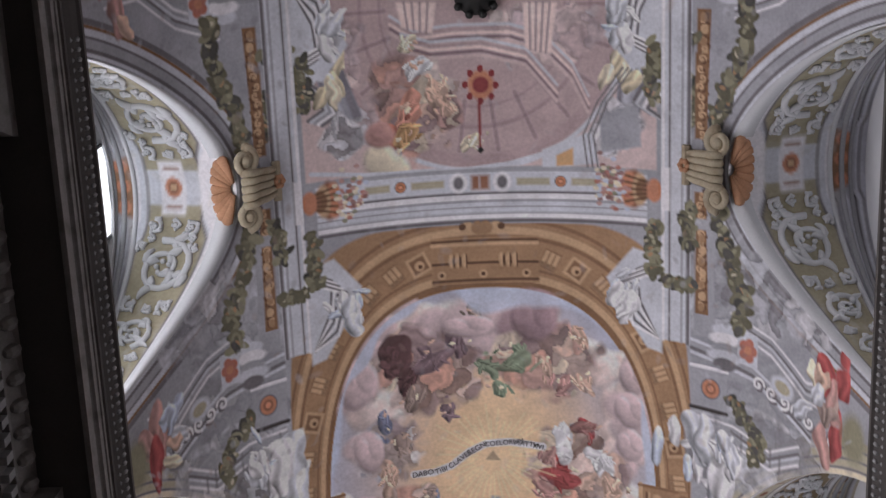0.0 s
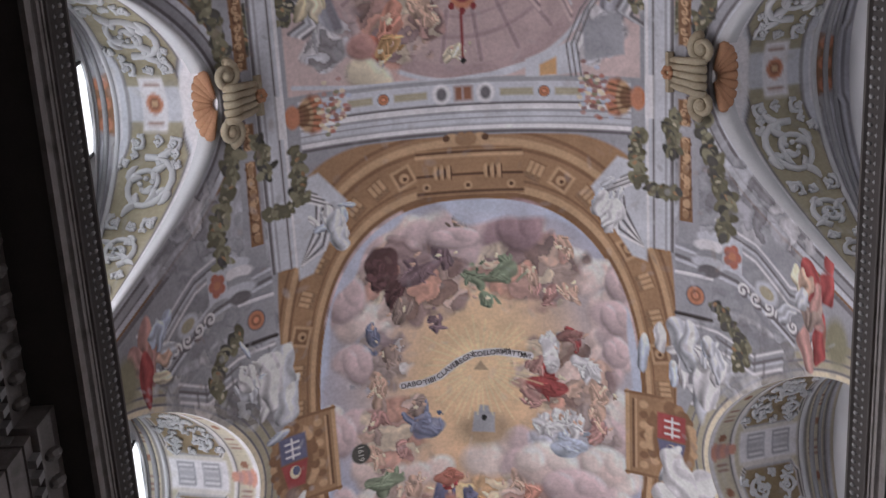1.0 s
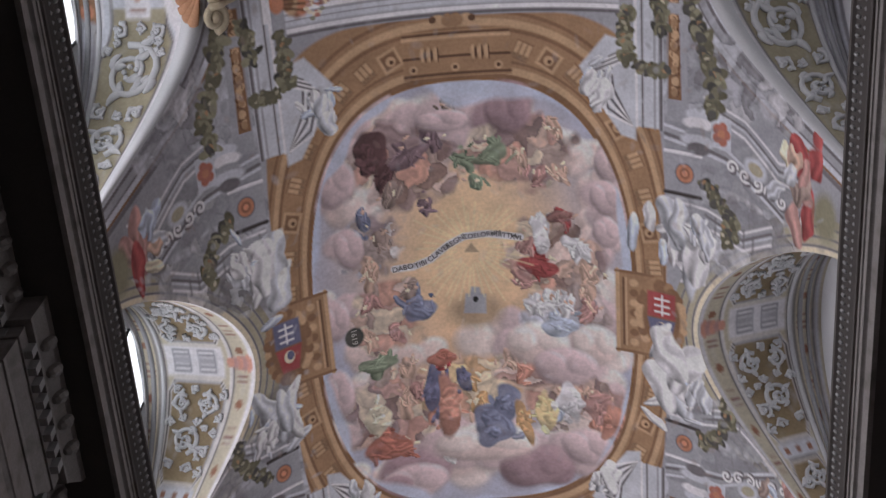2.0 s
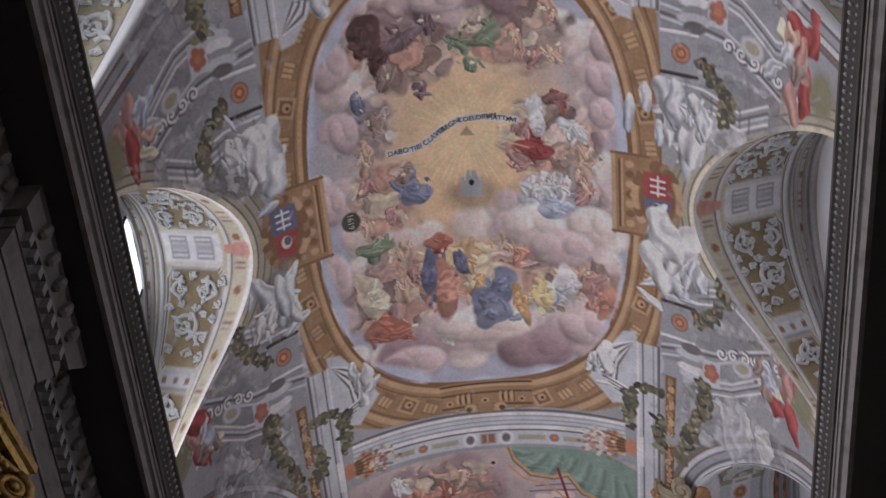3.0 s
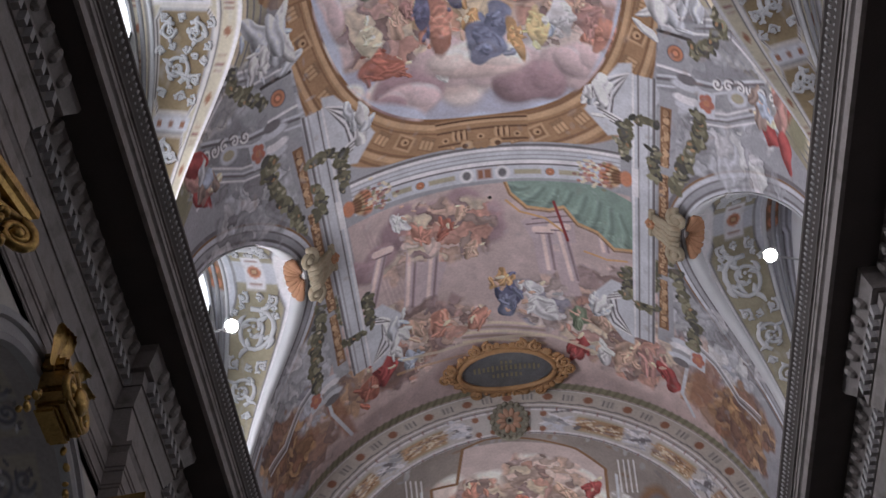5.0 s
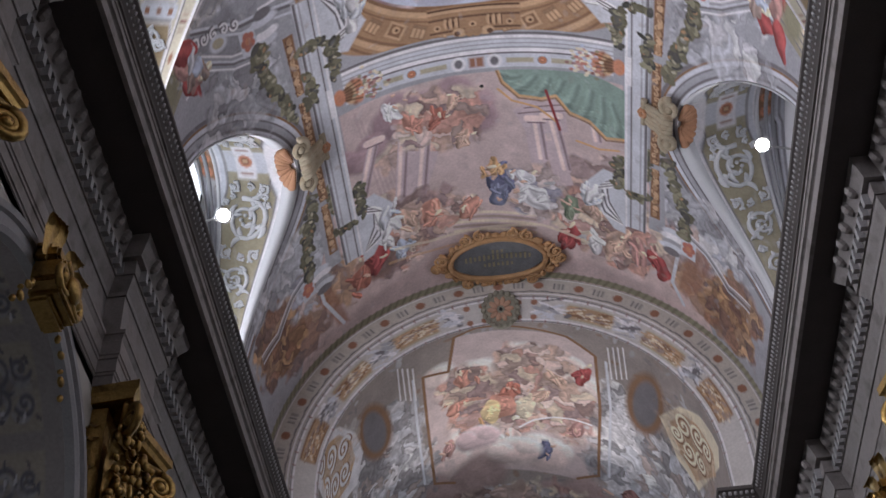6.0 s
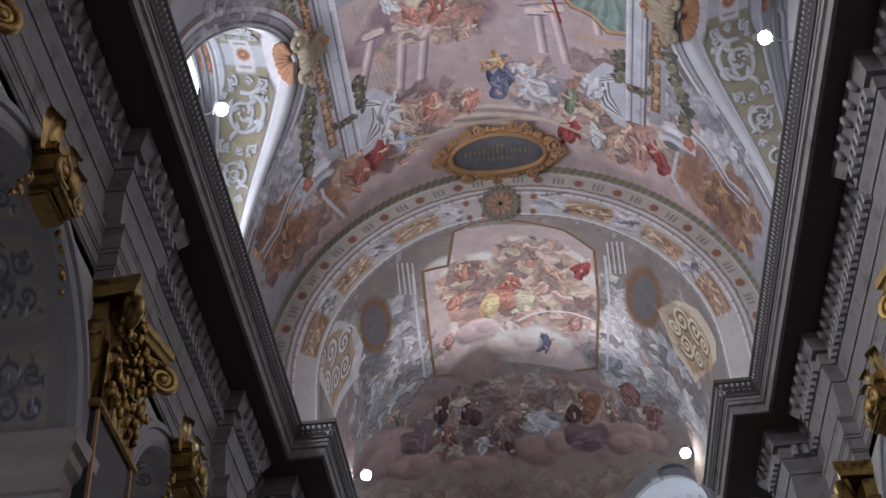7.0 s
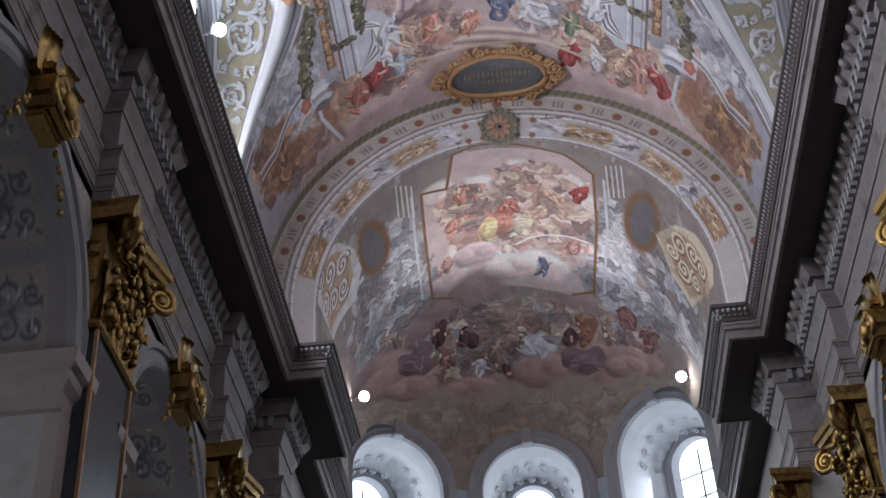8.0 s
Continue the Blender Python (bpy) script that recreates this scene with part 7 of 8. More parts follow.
def capital(parent, z0, h, wid, depth):
    """A gilded composite capital on the front of a pilaster that faces +x."""
    bm = bmesh.new()
    box(bm, -0.02, depth * 0.35, -wid / 2, wid / 2, z0, z0 + h * 0.86)
    part("bell", bm, GOLD, parent)
    bm = bmesh.new()
    sweep(bm, [(0, z0), (0.05, z0), (0.08, z0 + 0.03), (0.08, z0 + 0.07), (0.05, z0 + 0.1), (0, z0 + 0.1)],
          [(-0.1, -wid / 2 - 0.02), (depth * 0.35, -wid / 2 - 0.02), (depth * 0.35, wid / 2 + 0.02), (-0.1, wid / 2 + 0.02)], -1)
    part("astragal", bm, GOLD, parent)
    for row, (n, zz, hh, cc) in enumerate(((6, 0.1, 0.5, 0.12), (5, 0.34, 0.62, 0.16), (4, 0.66, 0.45, 0.18))):
        for k in range(n):
            bm = bmesh.new()
            leaf(bm, (depth * 0.35, -wid / 2 + wid * (k + 0.5) / n, z0 + zz), (1, 0, 0), (0, 1, 0), hh, wid / n * 1.05, cc)
            part("acanthus_leaf", bm, GOLD, parent, smooth=True)
        for sy in (-1, 1):
            bm = bmesh.new()
            leaf(bm, (depth * 0.12, sy * wid / 2, z0 + zz), (0, sy, 0), (1, 0, 0), hh, depth * 0.45, cc * 0.45)
            part("acanthus_leaf", bm, GOLD, parent, smooth=True)
    for sy in (-1, 1):
        bm = bmesh.new()
        volute(bm, (depth * 0.35 + 0.28, sy * (wid / 2 + 0.02), z0 + h * 0.72), 0.18, (0.7, sy * 0.7, 0), (0, 0, 1), 0.055, 2.0, -1)
        tube(bm, [(depth * 0.35, sy * 0.1, z0 + h * 0.66), (depth * 0.35 + 0.12, sy * wid * 0.3, z0 + h * 0.82), (depth * 0.35 + 0.25, sy * (wid / 2 + 0.05), z0 + h * 0.85)], 0.06, 6)
        part("volute", bm, GOLD, parent, smooth=True)
        bm = bmesh.new()
        volute(bm, (depth * 0.35 + 0.12, sy * 0.13, z0 + h * 0.7), 0.12, (0, sy, 0), (0, 0, 1), 0.035, 1.6, -1)
        part("inner_scroll", bm, GOLD, parent, smooth=True)
    bm = bmesh.new()
    g = random.Random(3)
    for _ in range(70):
        yy, zz = g.uniform(-wid / 2, wid / 2), g.uniform(z0 + 0.15, z0 + h * 0.8)
        ball(bm, (depth * 0.35 + 0.06 + 0.16 * (zz - z0) / h + g.uniform(-0.02, 0.07), yy, zz), (g.uniform(0.03, 0.06), g.uniform(0.025, 0.06), g.uniform(0.04, 0.09)), 6, 4)
    tagged(part("small_foliage", bm, GOLD, parent, "tangled gilt foliage", smooth=True), kind="stuff")
    bm = bmesh.new()
    front = [(-0.1, -wid / 2 - 0.05)] + [(depth * 0.35 + 0.3 - 0.16 * math.cos(math.pi * f / 2) ** 2, f * (wid / 2 + 0.1)) for f in (-1, -0.5, 0, 0.5, 1)] + [(-0.1, wid / 2 + 0.05)]
    sweep(bm, [(-0.5, z0 + h * 0.88), (0.0, z0 + h * 0.88), (0.02, z0 + h * 0.92), (0.05, z0 + h * 0.94), (0.05, z0 + h), (-0.5, z0 + h)], front, -1)
    part("abacus", bm, GOLD, parent)
    bm = bmesh.new()
    for k in range(6):
        a = k * math.pi / 3
        ball(bm, (depth * 0.35 + 0.2, 0.07 * math.cos(a), z0 + h * 0.93 + 0.07 * math.sin(a)), (0.04, 0.05, 0.05), 6, 4)
    part("rosette", bm, GOLD, parent, smooth=True)


def build_pilaster():
    p = thing("pilaster", pose(0, 0, 0), "dark blue marbled pilaster with a gilded acanthus capital", "pilaster", "pilasters along the nave")
    bm = bmesh.new()
    box(bm, 0.0, 0.2, -0.62, 0.62, 1.2, 9.45)
    bmesh.ops.bevel(bm, geom=bm.edges[:], offset=0.015, segments=1, affect="EDGES")
    part("shaft", bm, MARBLE, p, "dark blue marbled shaft")
    for sy in (-1, 1):
        bm = bmesh.new()
        box(bm, 0.19, 0.225, sy * 0.6 - 0.025, sy * 0.6 + 0.025, 1.2, 9.45)
        part("edge_strip", bm, GILT, p, "gilt edge strip")
    bm = bmesh.new()
    sweep(bm, [(0, 0), (0.2, 0), (0.2, 0.8), (0.15, 0.85), (0.15, 1.0), (0.06, 1.1), (0.06, 1.2), (0, 1.2)], [(-0.1, -0.65), (0.22, -0.65), (0.22, 0.65), (-0.1, 0.65)], -1)
    part("base", bm, PINKSTONE, p)
    capital(p, 9.45, 1.63, 1.2, 0.5)
    return p


pil = build_pilaster()
places = [(-1, y) for y in PIL_Y + (17.05,)] + [(1, y) for y in PIL_Y + (17.05,)]
for k, (sx, y) in enumerate(places):
    m = pose(sx * WALL, y, 0, 0, 0, 180 if sx > 0 else 0)
    if k:
        copy_thing(pil, m)
    else:
        pil.matrix_basis = m
for sx in (-1, 1):
    # wide piers of the chancel arch, with capitals on their near and inner faces
    bm = bmesh.new()
    box(bm, min(sx * PIER_X, sx * 5.4), max(sx * PIER_X, sx * 5.4), PIER_Y0, PIER_Y1, 0, 11.09)
    box(bm, min(sx * 4.3, sx * 5.4), max(sx * 4.3, sx * 5.4), PIER_Y0 + 0.2, 30, 11.09, 13.55)
    box(bm, min(sx * 3.9, sx * 5.4), max(sx * 3.9, sx * 5.4), PIER_Y0 + 0.15, PIER_Y1 + 0.2, 13.62, 15.4)
    tagged(part("wall_chancel_pier", bm, PLASTER), "plastered pier of the chancel arch", "wall", kind="structure")
    q = copy_thing(pil, pose(sx * PIER_X, (PIER_Y0 + PIER_Y1) / 2, 0, 0, 0, 180 if sx > 0 else 0))


# ---------------------------------------------------------------- chapel arches: archivolt, impost, keystone
def build_archivolt(sx, yc):
    a = thing("archivolt", pose(0, 0, 0), "moulded grey archivolt with imposts over a chapel opening", "arch", "chapel arches")
    r, zs = 1.8, 8.95
    prof = [(0.0, 0.0), (0.0, 0.10), (0.06, 0.12), (0.08, 0.10), (0.20, 0.09), (0.22, 0.13), (0.30, 0.13), (0.34, 0.03), (0.36, 0.0)]
    bm = bmesh.new()
    last = None
    for k in range(41):
        t = math.pi * k / 40
        row = [bm.verts.new((sx * (WALL - o), yc - (r + d) * math.cos(t), zs + (r + d) * math.sin(t))) for d, o in prof]
        if last:
            for i in range(len(prof) - 1):
                bm.faces.new((last[i], last[i + 1], row[i + 1], row[i]))
        last = row
    part("arch_moulding", bm, GREYSTUC, a)
    for sy in (-1, 1):
        bm = bmesh.new()
        yy = yc + sy * (r + 0.12)
        path = [(sx * (WALL + 1.5), yy - sy * 0.12), (sx * WALL, yy - sy * 0.12), (sx * WALL, yy + sy * 0.35)]
        sweep(bm, [(0, 8.35), (0.05, 8.37), (0.06, 8.55), (0.13, 8.64), (0.14, 8.74), (0.2, 8.79), (0.22, 8.93), (0, 8.95)], path, sx * sy)
        part("impost", bm, PINKSTONE, a, "pinkish moulded impost")
        bm = bmesh.new()
        box(bm, min(sx * (WALL - 0.06), sx * (WALL + 0.1)), max(sx * (WALL - 0.06), sx * (WALL + 0.1)), yc + sy * (r + 0.16) - 0.17, yc + sy * (r + 0.16) + 0.17, 0, 8.35)
        part("jamb", bm, PINKSTONE, a)
    # vault of the opening
    th = np.linspace(0, math.pi, 260)
    ws = np.linspace(0, 1.5, 90)
    c = Canvas(th, ws, pig(124, 119, 120))
    for k in range(5):
        t = math.pi * (k + 0.5) / 5
        c.poly([(t - 0.26, 0.2), (t + 0.26, 0.2), (t + 0.26, 1.3), (t - 0.26, 1.3)], pig(136, 128, 118), soft=0.02)
        ink = pig(84, 84, 96)
        for q, v in enumerate((0.36, 0.62, 0.88, 1.14)):
            for h in (-1, 1):
                spiral(c, t + 0.1 * h, v, 0.1 if q % 2 else 0.075, 1.3, 1.2 * h + q, h if q % 2 else -h, 0.028, ink, STONE, 1.5)
                for _ in range(4):
                    c.ell(t + h * rnd.uniform(0.02, 0.22), v + rnd.uniform(-0.13, 0.13), 0.035, 0.014, rnd.choice((ink, STONEL, STONED)), rnd.uniform(0, 180), soft=0.3)
        swarm(c, t, 0.75, 0.09, 0.5, 30, [ink, STONE, STONED], 0.5)
    T, W = np.meshgrid(th, ws, indexing="ij")
    P = np.stack([sx * (WALL + W), yc - r * np.cos(T), zs + r * np.sin(T)], -1)
    ob = grid_mesh("ceiling_chapel_arch", P, np.ones((259, 89), bool), c, FRESCO)
    tagged(ob, "arch soffit painted with grey scrolls", "ceiling", kind="structure")
    bm = bmesh.new()
    for sy in (-1, 1):
        box(bm, min(sx * WALL, sx * 6.2), max(sx * WALL, sx * 6.2), yc + sy * (r + 0.3) - 0.3, yc + sy * (r + 0.3) + 0.3, 0, zs)
    tagged(part("wall_chapel_side", bm, PLASTER), "plain chapel side wall", "wall", kind="structure")


def build_keystone(sx, yc):
    k = thing("keystone_cartouche", pose(sx * (WALL - 0.1), yc, 10.35, 0, 0, 180 if sx > 0 else 0), "gilded scrolled cartouche on an arch keystone", "cartouche", "gilded keystones")
    bm = bmesh.new()
    prof = [(0.0, -0.05), (0.22, 0.02), (0.32, 0.2), (0.26, 0.45), (0.16, 0.6), (0.0, 0.62)]
    for a, b in zip(prof, prof[1:]):
        box(bm, 0, max(a[0], b[0]), -0.26 - 0.1 * a[1], 0.26 + 0.1 * a[1], a[1], b[1])
    bmesh.ops.bevel(bm, geom=bm.edges[:], offset=0.03, segments=2, affect="EDGES")
    part("console", bm, GOLD, k)
    for sy in (-1, 1):
        bm = bmesh.new()
        volute(bm, (0.3, sy * 0.2, 0.25), 0.19, (0, sy, 0), (0, 0, 1), 0.05, 1.8)
        part("volute", bm, GOLD, k, smooth=True)
        for q in range(2):
            bm = bmesh.new()
            leaf(bm, (0.12, sy * (0.14 + 0.2 * q), 0.5 - 0.1 * q), (0.6, sy * 0.5, 0), (0, 1, 0), 0.42, 0.26, 0.2)
            part("leaf_curl", bm, GOLD, k, smooth=True)
    bm = bmesh.new()
    ball(bm, (0.34, 0, 0.25), (0.07, 0.14, 0.14), 12, 8)
    part("boss", bm, GOLD, k, smooth=True)
    for q in range(5):
        for sy in (-1, 1):
            bm = bmesh.new()
            ball(bm, (0.1 + 0.02 * (q % 2), sy * (0.4 + 0.07 * q + 0.03 * (q % 3)), 0.02 - 0.12 * q), (0.035, 0.03 + 0.03 * (q % 2), 0.055 - 0.015 * (q % 3)), 7, 5)
            part("festoon_bud", bm, GOLD, k, smooth=True)


for sx in (-1, 1):
    for yc in LUN_Y:
        build_archivolt(sx, yc)
        if yc > 4:
            build_keystone(sx, yc)


# ---------------------------------------------------------------- gilt cartouche with dark plate over the chancel arch
def vault_pose(s, y, lift=0.0):
    """Pose on the nave vault: local x along the arch, y along the nave, z into the room."""
    a = s / RV
    o = Vector((RV * math.sin(a), y, ZS + RV * math.cos(a))) * 1.0
    nz = Vector((-math.sin(a), 0, -math.cos(a)))
    ux = Vector((math.cos(a), 0, -math.sin(a)))
    uy = Vector((0, -1, 0))
    m = Matrix((ux, uy, nz)).transposed().to_4x4()
    return Matrix.Translation(o + nz * lift) @ m


for yc in (LUN_Y[0], LUN_Y[2]):
    for sx in (-1, 1):
        build_console(sx, yc)

INSCR = material("inscription_gold", (0.3, 0.26, 0.17), 0.6, vary=0.2)
SLATE = material("dark_slate_plate", (0.16, 0.165, 0.18), 0.55, vary=0.35, scale=5)
cart = thing("inscription_cartouche", vault_pose(0.05, 18.2, 0.03), "dark oval inscription plate in a scrolled gilt stucco frame", "cartouche")


def curved(s, y, lift):
    """A place near the cartouche's origin, bent with the vault; in its own coordinates."""
    a = s / RV
    return Vector((RV * math.sin(a) - lift * math.sin(a), y, RV * (1 - math.cos(a)) + lift * math.cos(a)))


bm = bmesh.new()
rim = [curved(0.86 * math.cos(t), 0.46 * math.sin(t) * (1 - 0.1 * math.cos(2 * t)), 0.05) for t in (2 * math.pi * k / 48 for k in range(48))]
mid = [bm.verts.new(p) for p in rim]
inn = [bm.verts.new(curved(0.43 * math.cos(t), 0.23 * math.sin(t), 0.06)) for t in (2 * math.pi * k / 48 for k in range(48))]
cen = bm.verts.new(curved(0, 0, 0.06))
for k in range(48):
    bm.faces.new((mid[k], mid[(k + 1) % 48], inn[(k + 1) % 48], inn[k]))
    bm.faces.new((inn[k], inn[(k + 1) % 48], cen))
part("plate", bm, SLATE, cart, "dark oval plate")
bm = bmesh.new()
pts = [curved(0.93 * math.cos(t), 0.52 * math.sin(t), 0.07) for t in (2 * math.pi * k / 64 for k in range(65))]
tube(bm, pts, 0.055, 8)
pts = [curved(1.03 * math.cos(t), 0.6 * math.sin(t) + 0.03 * math.sin(8 * t), 0.05) for t in (2 * math.pi * k / 64 for k in range(65))]
tube(bm, pts, 0.04, 6)
part("frame_moulding", bm, GILT, cart, smooth=True)
frm = random.Random(4)
bm = bmesh.new()
for k in range(44):
    t = 2 * math.pi * k / 44
    ball(bm, curved((1.06 + frm.uniform(-0.04, 0.12)) * math.cos(t), (0.62 + frm.uniform(-0.03, 0.08)) * math.sin(t), 0.06), (frm.uniform(0.05, 0.1), frm.uniform(0.04, 0.08), 0.05), 7, 5)
part("frame_foliage", bm, GILT, cart, smooth=True)
for sx in (-1, 1):
    for (u, v, r, h) in ((1.12, 0.22, 0.15, 1), (1.2, 0.02, 0.11, -1), (0.6, 0.6, 0.13, 1), (0.62, -0.58, 0.12, -1), (0.3, 0.66, 0.12, -1), (0.2, -0.64, 0.12, 1)):
        bm = bmesh.new()
        volute(bm, curved(sx * u, v, 0.08), r, (sx, 0, 0), (0, 1, 0), 0.035, 1.6, h)
        part("scroll", bm, GILT, cart, smooth=True)
for row, (y, n, w) in enumerate(((-0.14, 7, 0.05), (0.06, 15, 0.065), (0.2, 3, 0.04))):
    for k in range(n):
        u = (k - (n - 1) / 2) * 0.088
        hgt = w * (0.8 + 0.4 * ((k * 7 + row) % 3) / 2)
        p0, p1 = curved(u - 0.022, y - hgt, 0.068), curved(u + 0.022, y + hgt, 0.074)
        bm = bmesh.new()
        box(bm, p0.x, p1.x, p0.y, p1.y, p0.z, p0.z + 0.006)
        part("inscription_bar", bm, INSCR, cart, "faded gold letter too worn to read")

# boss on the chancel arch
boss = thing("arch_boss", pose(0.0, 19.01, ZS + 3.73, 118, 0, 0), "round green and rose painted boss on the chancel arch", "boss")
GREENST = material("green_grey_stucco", (0.27, 0.25, 0.20), 0.8, vary=0.25, scale=8)
ROSEST = material("rose_stucco", (0.45, 0.27, 0.19), 0.8, vary=0.2, scale=8)
bm = bmesh.new()
lathe(bm, [(0.0, 0.03), (0.31, 0.03), (0.34, 0.05), (0.36, 0.02), (0.36, -0.1)], 28)
part("ring", bm, GREENST, boss)
bm = bmesh.new()
for k in range(18):
    a = 2 * math.pi * k / 18
    ball(bm, (0.33 * math.cos(a), 0.33 * math.sin(a), 0.05), (0.055, 0.055, 0.03), 7, 4)
part("leaf_border", bm, GREENST, boss, smooth=True)
for k in range(10):
    a = 2 * math.pi * k / 10
    bm = bmesh.new()
    ball(bm, (0, 0, 0), (0.1, 0.055, 0.03), 8, 5)
    bmesh.ops.transform(bm, matrix=pose(0, 0, 0, 0, 0, math.degrees(a)) @ Matrix.Translation((0.16, 0, 0.04)), verts=bm.verts)
    part("petal", bm, ROSEST, boss, smooth=True)
bm = bmesh.new()
lathe(bm, [(0.0, 0.075), (0.03, 0.075), (0.035, 0.03)], 10)
part("hole", bm, IRON, boss)


# ---------------------------------------------------------------- floodlights
def build_flood(eye, target, base):
    f = thing("floodlight", look(eye, target), "small lit white floodlight on a bracket by a window bay", "floodlight", "floodlights")
    bm = bmesh.new()
    box(bm, -0.11, 0.11, -0.11, 0.11, -0.02, 0.12)
    bmesh.ops.bevel(bm, geom=bm.edges[:], offset=0.02, segments=2, affect="EDGES")
    part("housing", bm, LAMPHEAD, f)
    bm = bmesh.new()
    lathe(bm, [(0.0, -0.075), (0.05, -0.07), (0.085, -0.05), (0.1, -0.022)], 20)
    part("glass", bm, LIT, f, "glowing white glass")
    bm = bmesh.new()
    inv = look(eye, target).inverted()
    tube(bm, [(0, 0, 0.1), inv @ Vector(base)], 0.018, 6)
    part("bracket", bm, LAMPHEAD, f)


for (eye, target) in FLOODS:
    e = Vector(eye)
    build_flood(eye, (e.x * 0.2, e.y - 5.5, e.z - 5.0 if e.y > 20 else e.z - 6), (e.x * 1.13, e.y + 0.1, e.z - 0.1))

# dark hanging boss in the crown of the west bay
lampb = thing("chandelier_canopy", pose(0.02, 1.42, ZS + RV - 0.02), "black iron canopy of a chandelier in the vault crown", "chandelier")
bm = bmesh.new()
lathe(bm, [(0.0, -0.3), (0.06, -0.26), (0.12, -0.14), (0.26, -0.06), (0.3, 0.02)], 18)
part("canopy", bm, IRON, lampb, smooth=True)
for k in range(10):
    a = 2 * math.pi * k / 10
    bm = bmesh.new()
    ball(bm, (0.29 * math.cos(a), 0.29 * math.sin(a), -0.05), (0.06, 0.06, 0.08), 8, 5)
    part("leaf_tip", bm, IRON, lampb, smooth=True)


# ---------------------------------------------------------------- apse windows


def build_apse_window(wx, wy, wz, ang):
    """A deep round-headed embrasure: grey outer ring, white splay, grey inner ring, bright panes. Faces -y before its turn."""
    w = thing("window_apse", pose(wx, wy, wz, 0, 0, -math.degrees(ang)), "deep arched apse window with a white stucco splay", "window", kind="structure")

    def arch_row(r, y, low=-3.0, dx=0.0, n=24):
        up = 0.2 * max(0.0, y)
        return [(-r + dx, y, low)] + [(dx - r * math.cos(math.pi * k / n), y, up + r * math.sin(math.pi * k / n)) for k in range(n + 1)] + [(r + dx, y, low)]

    def skin(rows, name, mat, label=""):
        bm = bmesh.new()
        rows = [[bm.verts.new(p) for p in r] for r in rows]
        for a, b in zip(rows, rows[1:]):
            for i in range(len(a) - 1):
                bm.faces.new((a[i], a[i + 1], b[i + 1], b[i]))
        return part(name, bm, mat, w, label)

    skin([arch_row(1.42, -0.1), arch_row(1.42, -0.42), arch_row(1.36, -0.46), arch_row(1.2, -0.46), arch_row(1.17, -0.42), arch_row(1.08, -0.40), arch_row(1.06, -0.3), arch_row(1.04, 0.0)], "outer_ring", GREYSTUC, "grey moulded ring")
    skin([arch_row(1.06, -0.3), arch_row(0.98, 0.0), arch_row(0.68, 1.1)], "splay", WHITE, "white stucco splay")
    skin([arch_row(0.72, 0.98), arch_row(0.72, 0.92), arch_row(0.64, 0.9), arch_row(0.55, 0.95), arch_row(0.52, 1.3)], "inner_ring", GREYSTUC, "grey inner frame")
    bm = bmesh.new()
    r = arch_row(0.56, 1.25)
    bm.faces.new([bm.verts.new(p) for p in r])
    part("pane", bm, DAYLIGHT, w, "bright window pane")
    bm = bmesh.new()
    tube(bm, [(0, 1.22, -3), (0, 1.22, 0.55)], 0.02, 6, up=(0, 1, 0))
    for k in range(5):
        tube(bm, [(-0.53, 1.22, -k * 0.55), (0.53, 1.22, -k * 0.55)], 0.015, 6)
    part("glazing_bars", bm, IRON, w)
    bm = bmesh.new()
    box(bm, -0.12, 0.12, -0.55, -0.3, 1.02, 1.42)
    bmesh.ops.bevel(bm, geom=bm.edges[:], offset=0.03, segments=1, affect="EDGES")
    part("keystone", bm, GREYSTUC, w)
    for k in range(9):
        t = math.pi * (k + 0.5) / 9
        for f, q in ((0.3, 1), (0.65, -1)):
            rr = 0.98 - 0.3 * f - 0.01
            bm = bmesh.new()
            along = Vector((math.sin(t), 0, math.cos(t)))
            volute(bm, (-rr * math.cos(t), 1.1 * f, rr * math.sin(t)), 0.1, along, (-0.2 * -math.cos(t), 0.95, -0.2 * math.sin(t)), 0.018, 1.5, q)
            part("stucco_scroll", bm, WHITE, w, smooth=True)


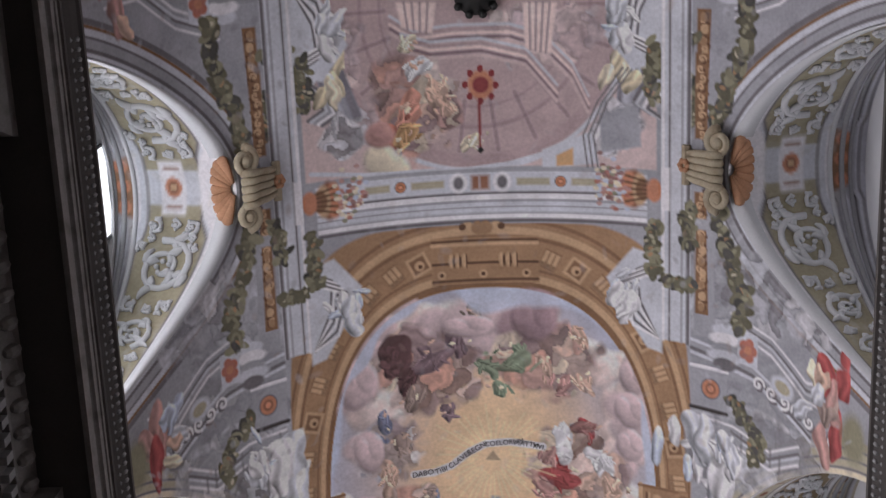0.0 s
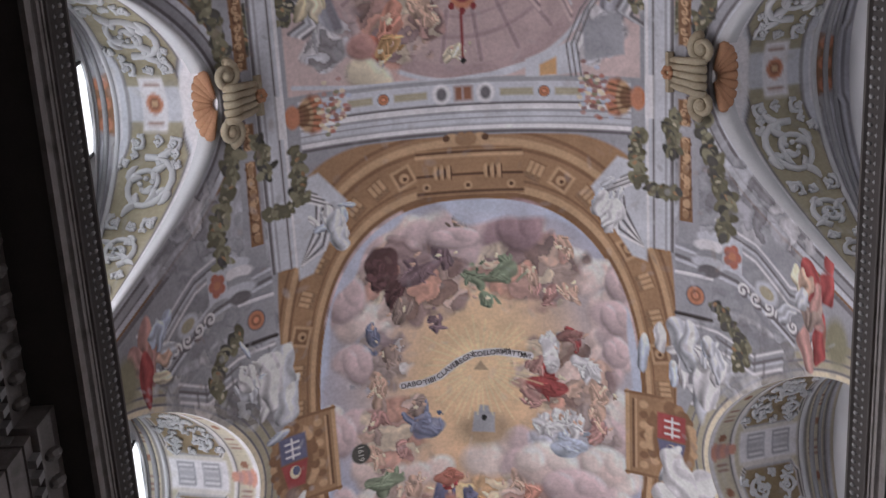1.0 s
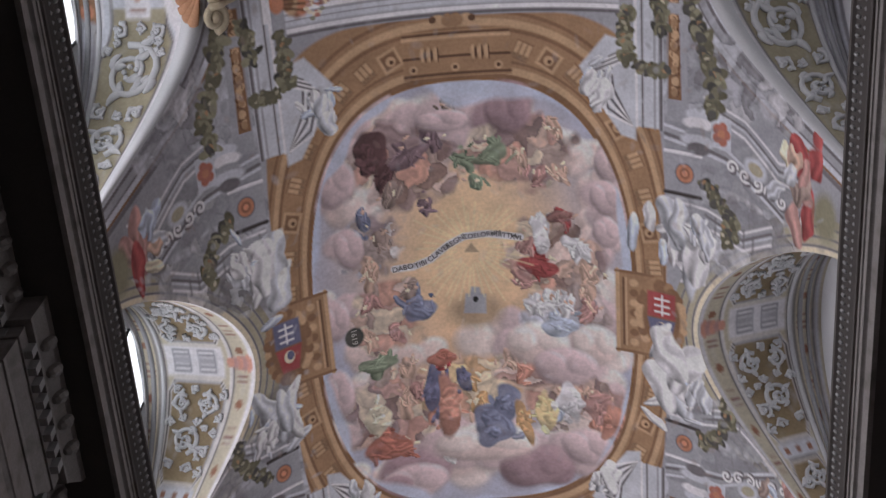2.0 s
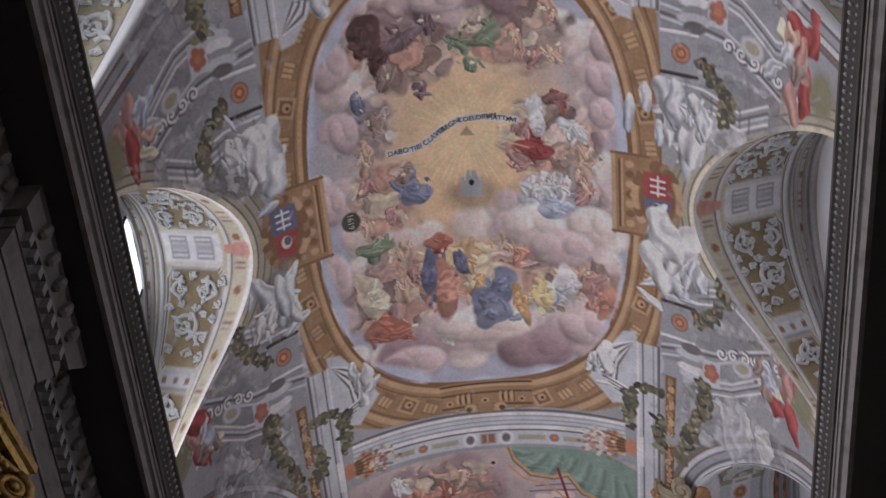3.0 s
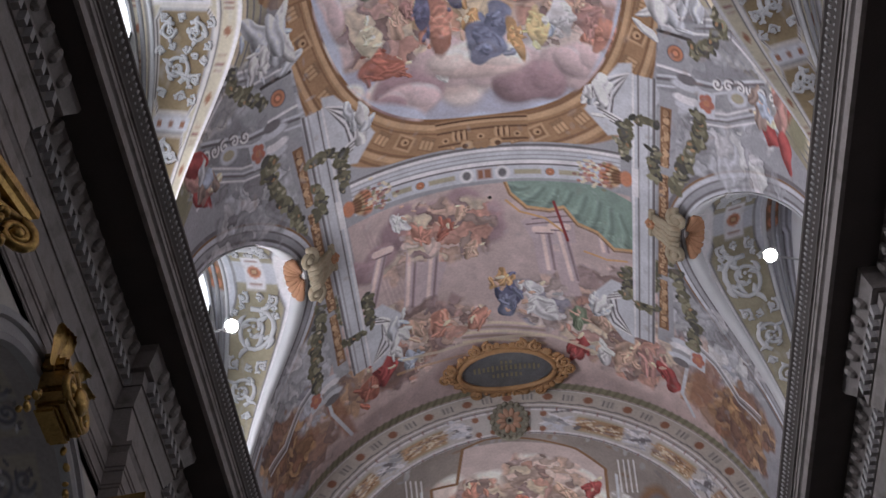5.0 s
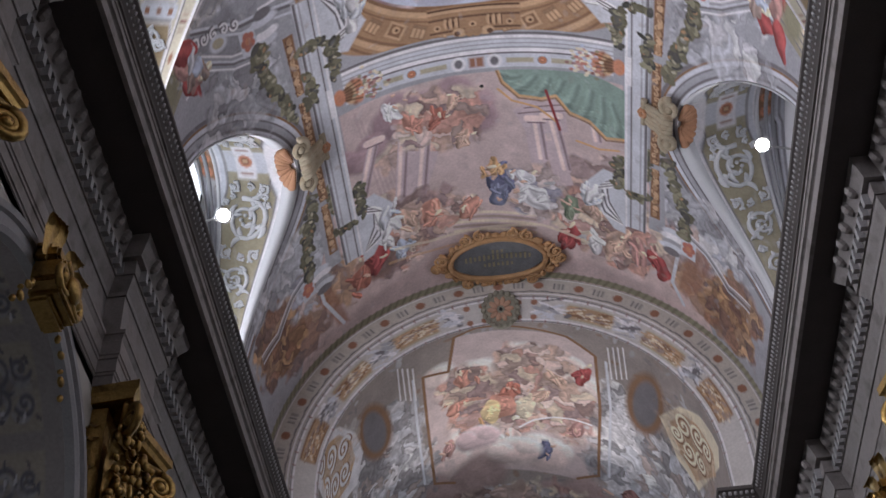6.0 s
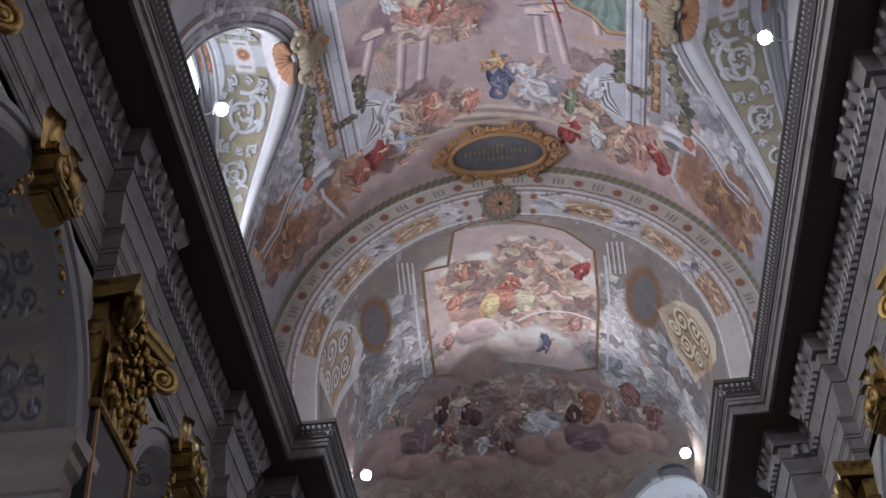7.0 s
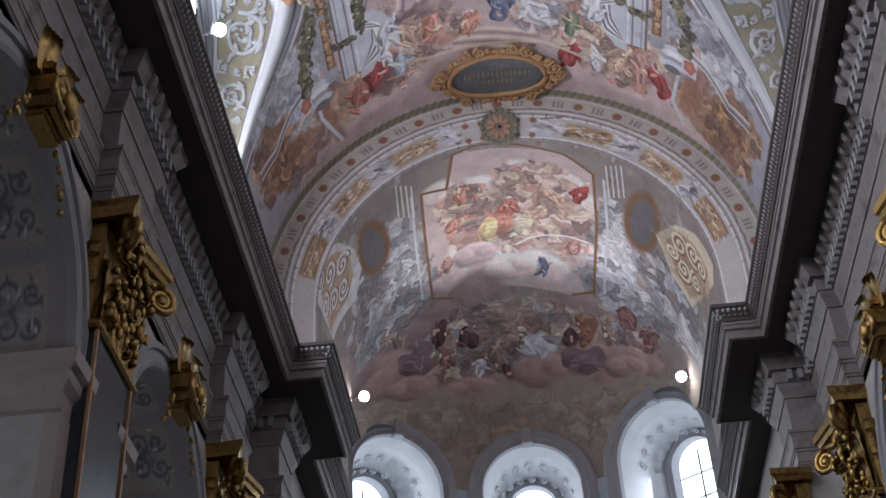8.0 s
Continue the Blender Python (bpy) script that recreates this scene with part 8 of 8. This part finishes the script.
for spec in APSE_WINDOWS:
    build_apse_window(*spec)
bm = bmesh.new()
box(bm, -6, 6, 28.6, 28.9, 0, 20)
for sx in (-1, 1):
    box(bm, min(sx * 4.2, sx * 4.5), max(sx * 4.2, sx * 4.5), 20, 28.7, 0, 19)
tagged(part("wall_east", bm, PLASTER), "plain closing wall behind the apse", "wall", kind="structure")


# ---------------------------------------------------------------- lettering painted on the vault
INK = material("dark_lettering", (0.06, 0.05, 0.05), 0.8, vary=0.1)
PALE = material("pale_lettering", (0.5, 0.48, 0.45), 0.8, vary=0.1)
lettered = bpy.data.objects["ceiling_nave"]


def letters(text, s, y, size, turn, mat):
    """Painted letters that read from below, on the nave vault."""
    cu = bpy.data.curves.new("lettering", "FONT")
    cu.body, cu.size, cu.extrude, cu.align_x, cu.align_y = text, size, 0.002, "CENTER", "CENTER"
    tmp = bpy.data.objects.new("lettering", cu)
    me = bpy.data.meshes.new_from_object(tmp)
    bpy.data.objects.remove(tmp)
    me.materials.append(mat)
    ob = new("lettering", me)
    ob.parent = lettered
    ob.matrix_basis = vault_pose(s, y, 0.012) @ pose(0, 0, 0, 0, 0, turn)
    return ob


letters("DABO", -0.984, 8.221, 0.115, 4, INK)
letters("TIBI", -0.712, 8.201, 0.115, 14, INK)
letters("CLAVES", -0.434, 8.056, 0.115, 34, INK)
letters("REGNI", -0.175, 7.902, 0.115, 30, INK)
letters("COELORUM.", 0.226, 7.827, 0.105, 5, INK)
letters("MATTH.", 0.547, 7.852, 0.105, -6, INK)
letters("XVI.", 0.718, 7.890, 0.105, -8, INK)
letters("1619", -1.829, 9.156, 0.13, -90, PALE)


# ---------------------------------------------------------------- chapel windows
for yc in LUN_Y[1:]:
    chw = thing("window_chapel", pose(-6.19, yc, 6.6), "plain bright chapel window with a white frame", "window", kind="structure")
    bm = bmesh.new()
    box(bm, -0.02, 0.03, -0.4, 0.4, 0.0, 1.5)
    part("pane", bm, DAY, chw, "bright window pane")
    for y0, y1, z0, z1 in ((-0.48, -0.4, -0.08, 1.58), (0.4, 0.48, -0.08, 1.58), (-0.4, 0.4, -0.08, 0.0), (-0.4, 0.4, 1.5, 1.58), (-0.02, 0.02, 0.0, 1.5)):
        bm = bmesh.new()
        box(bm, -0.04, 0.07, y0, y1, z0, z1)
        part("frame_bar", bm, WHITE, chw, "white frame bar")
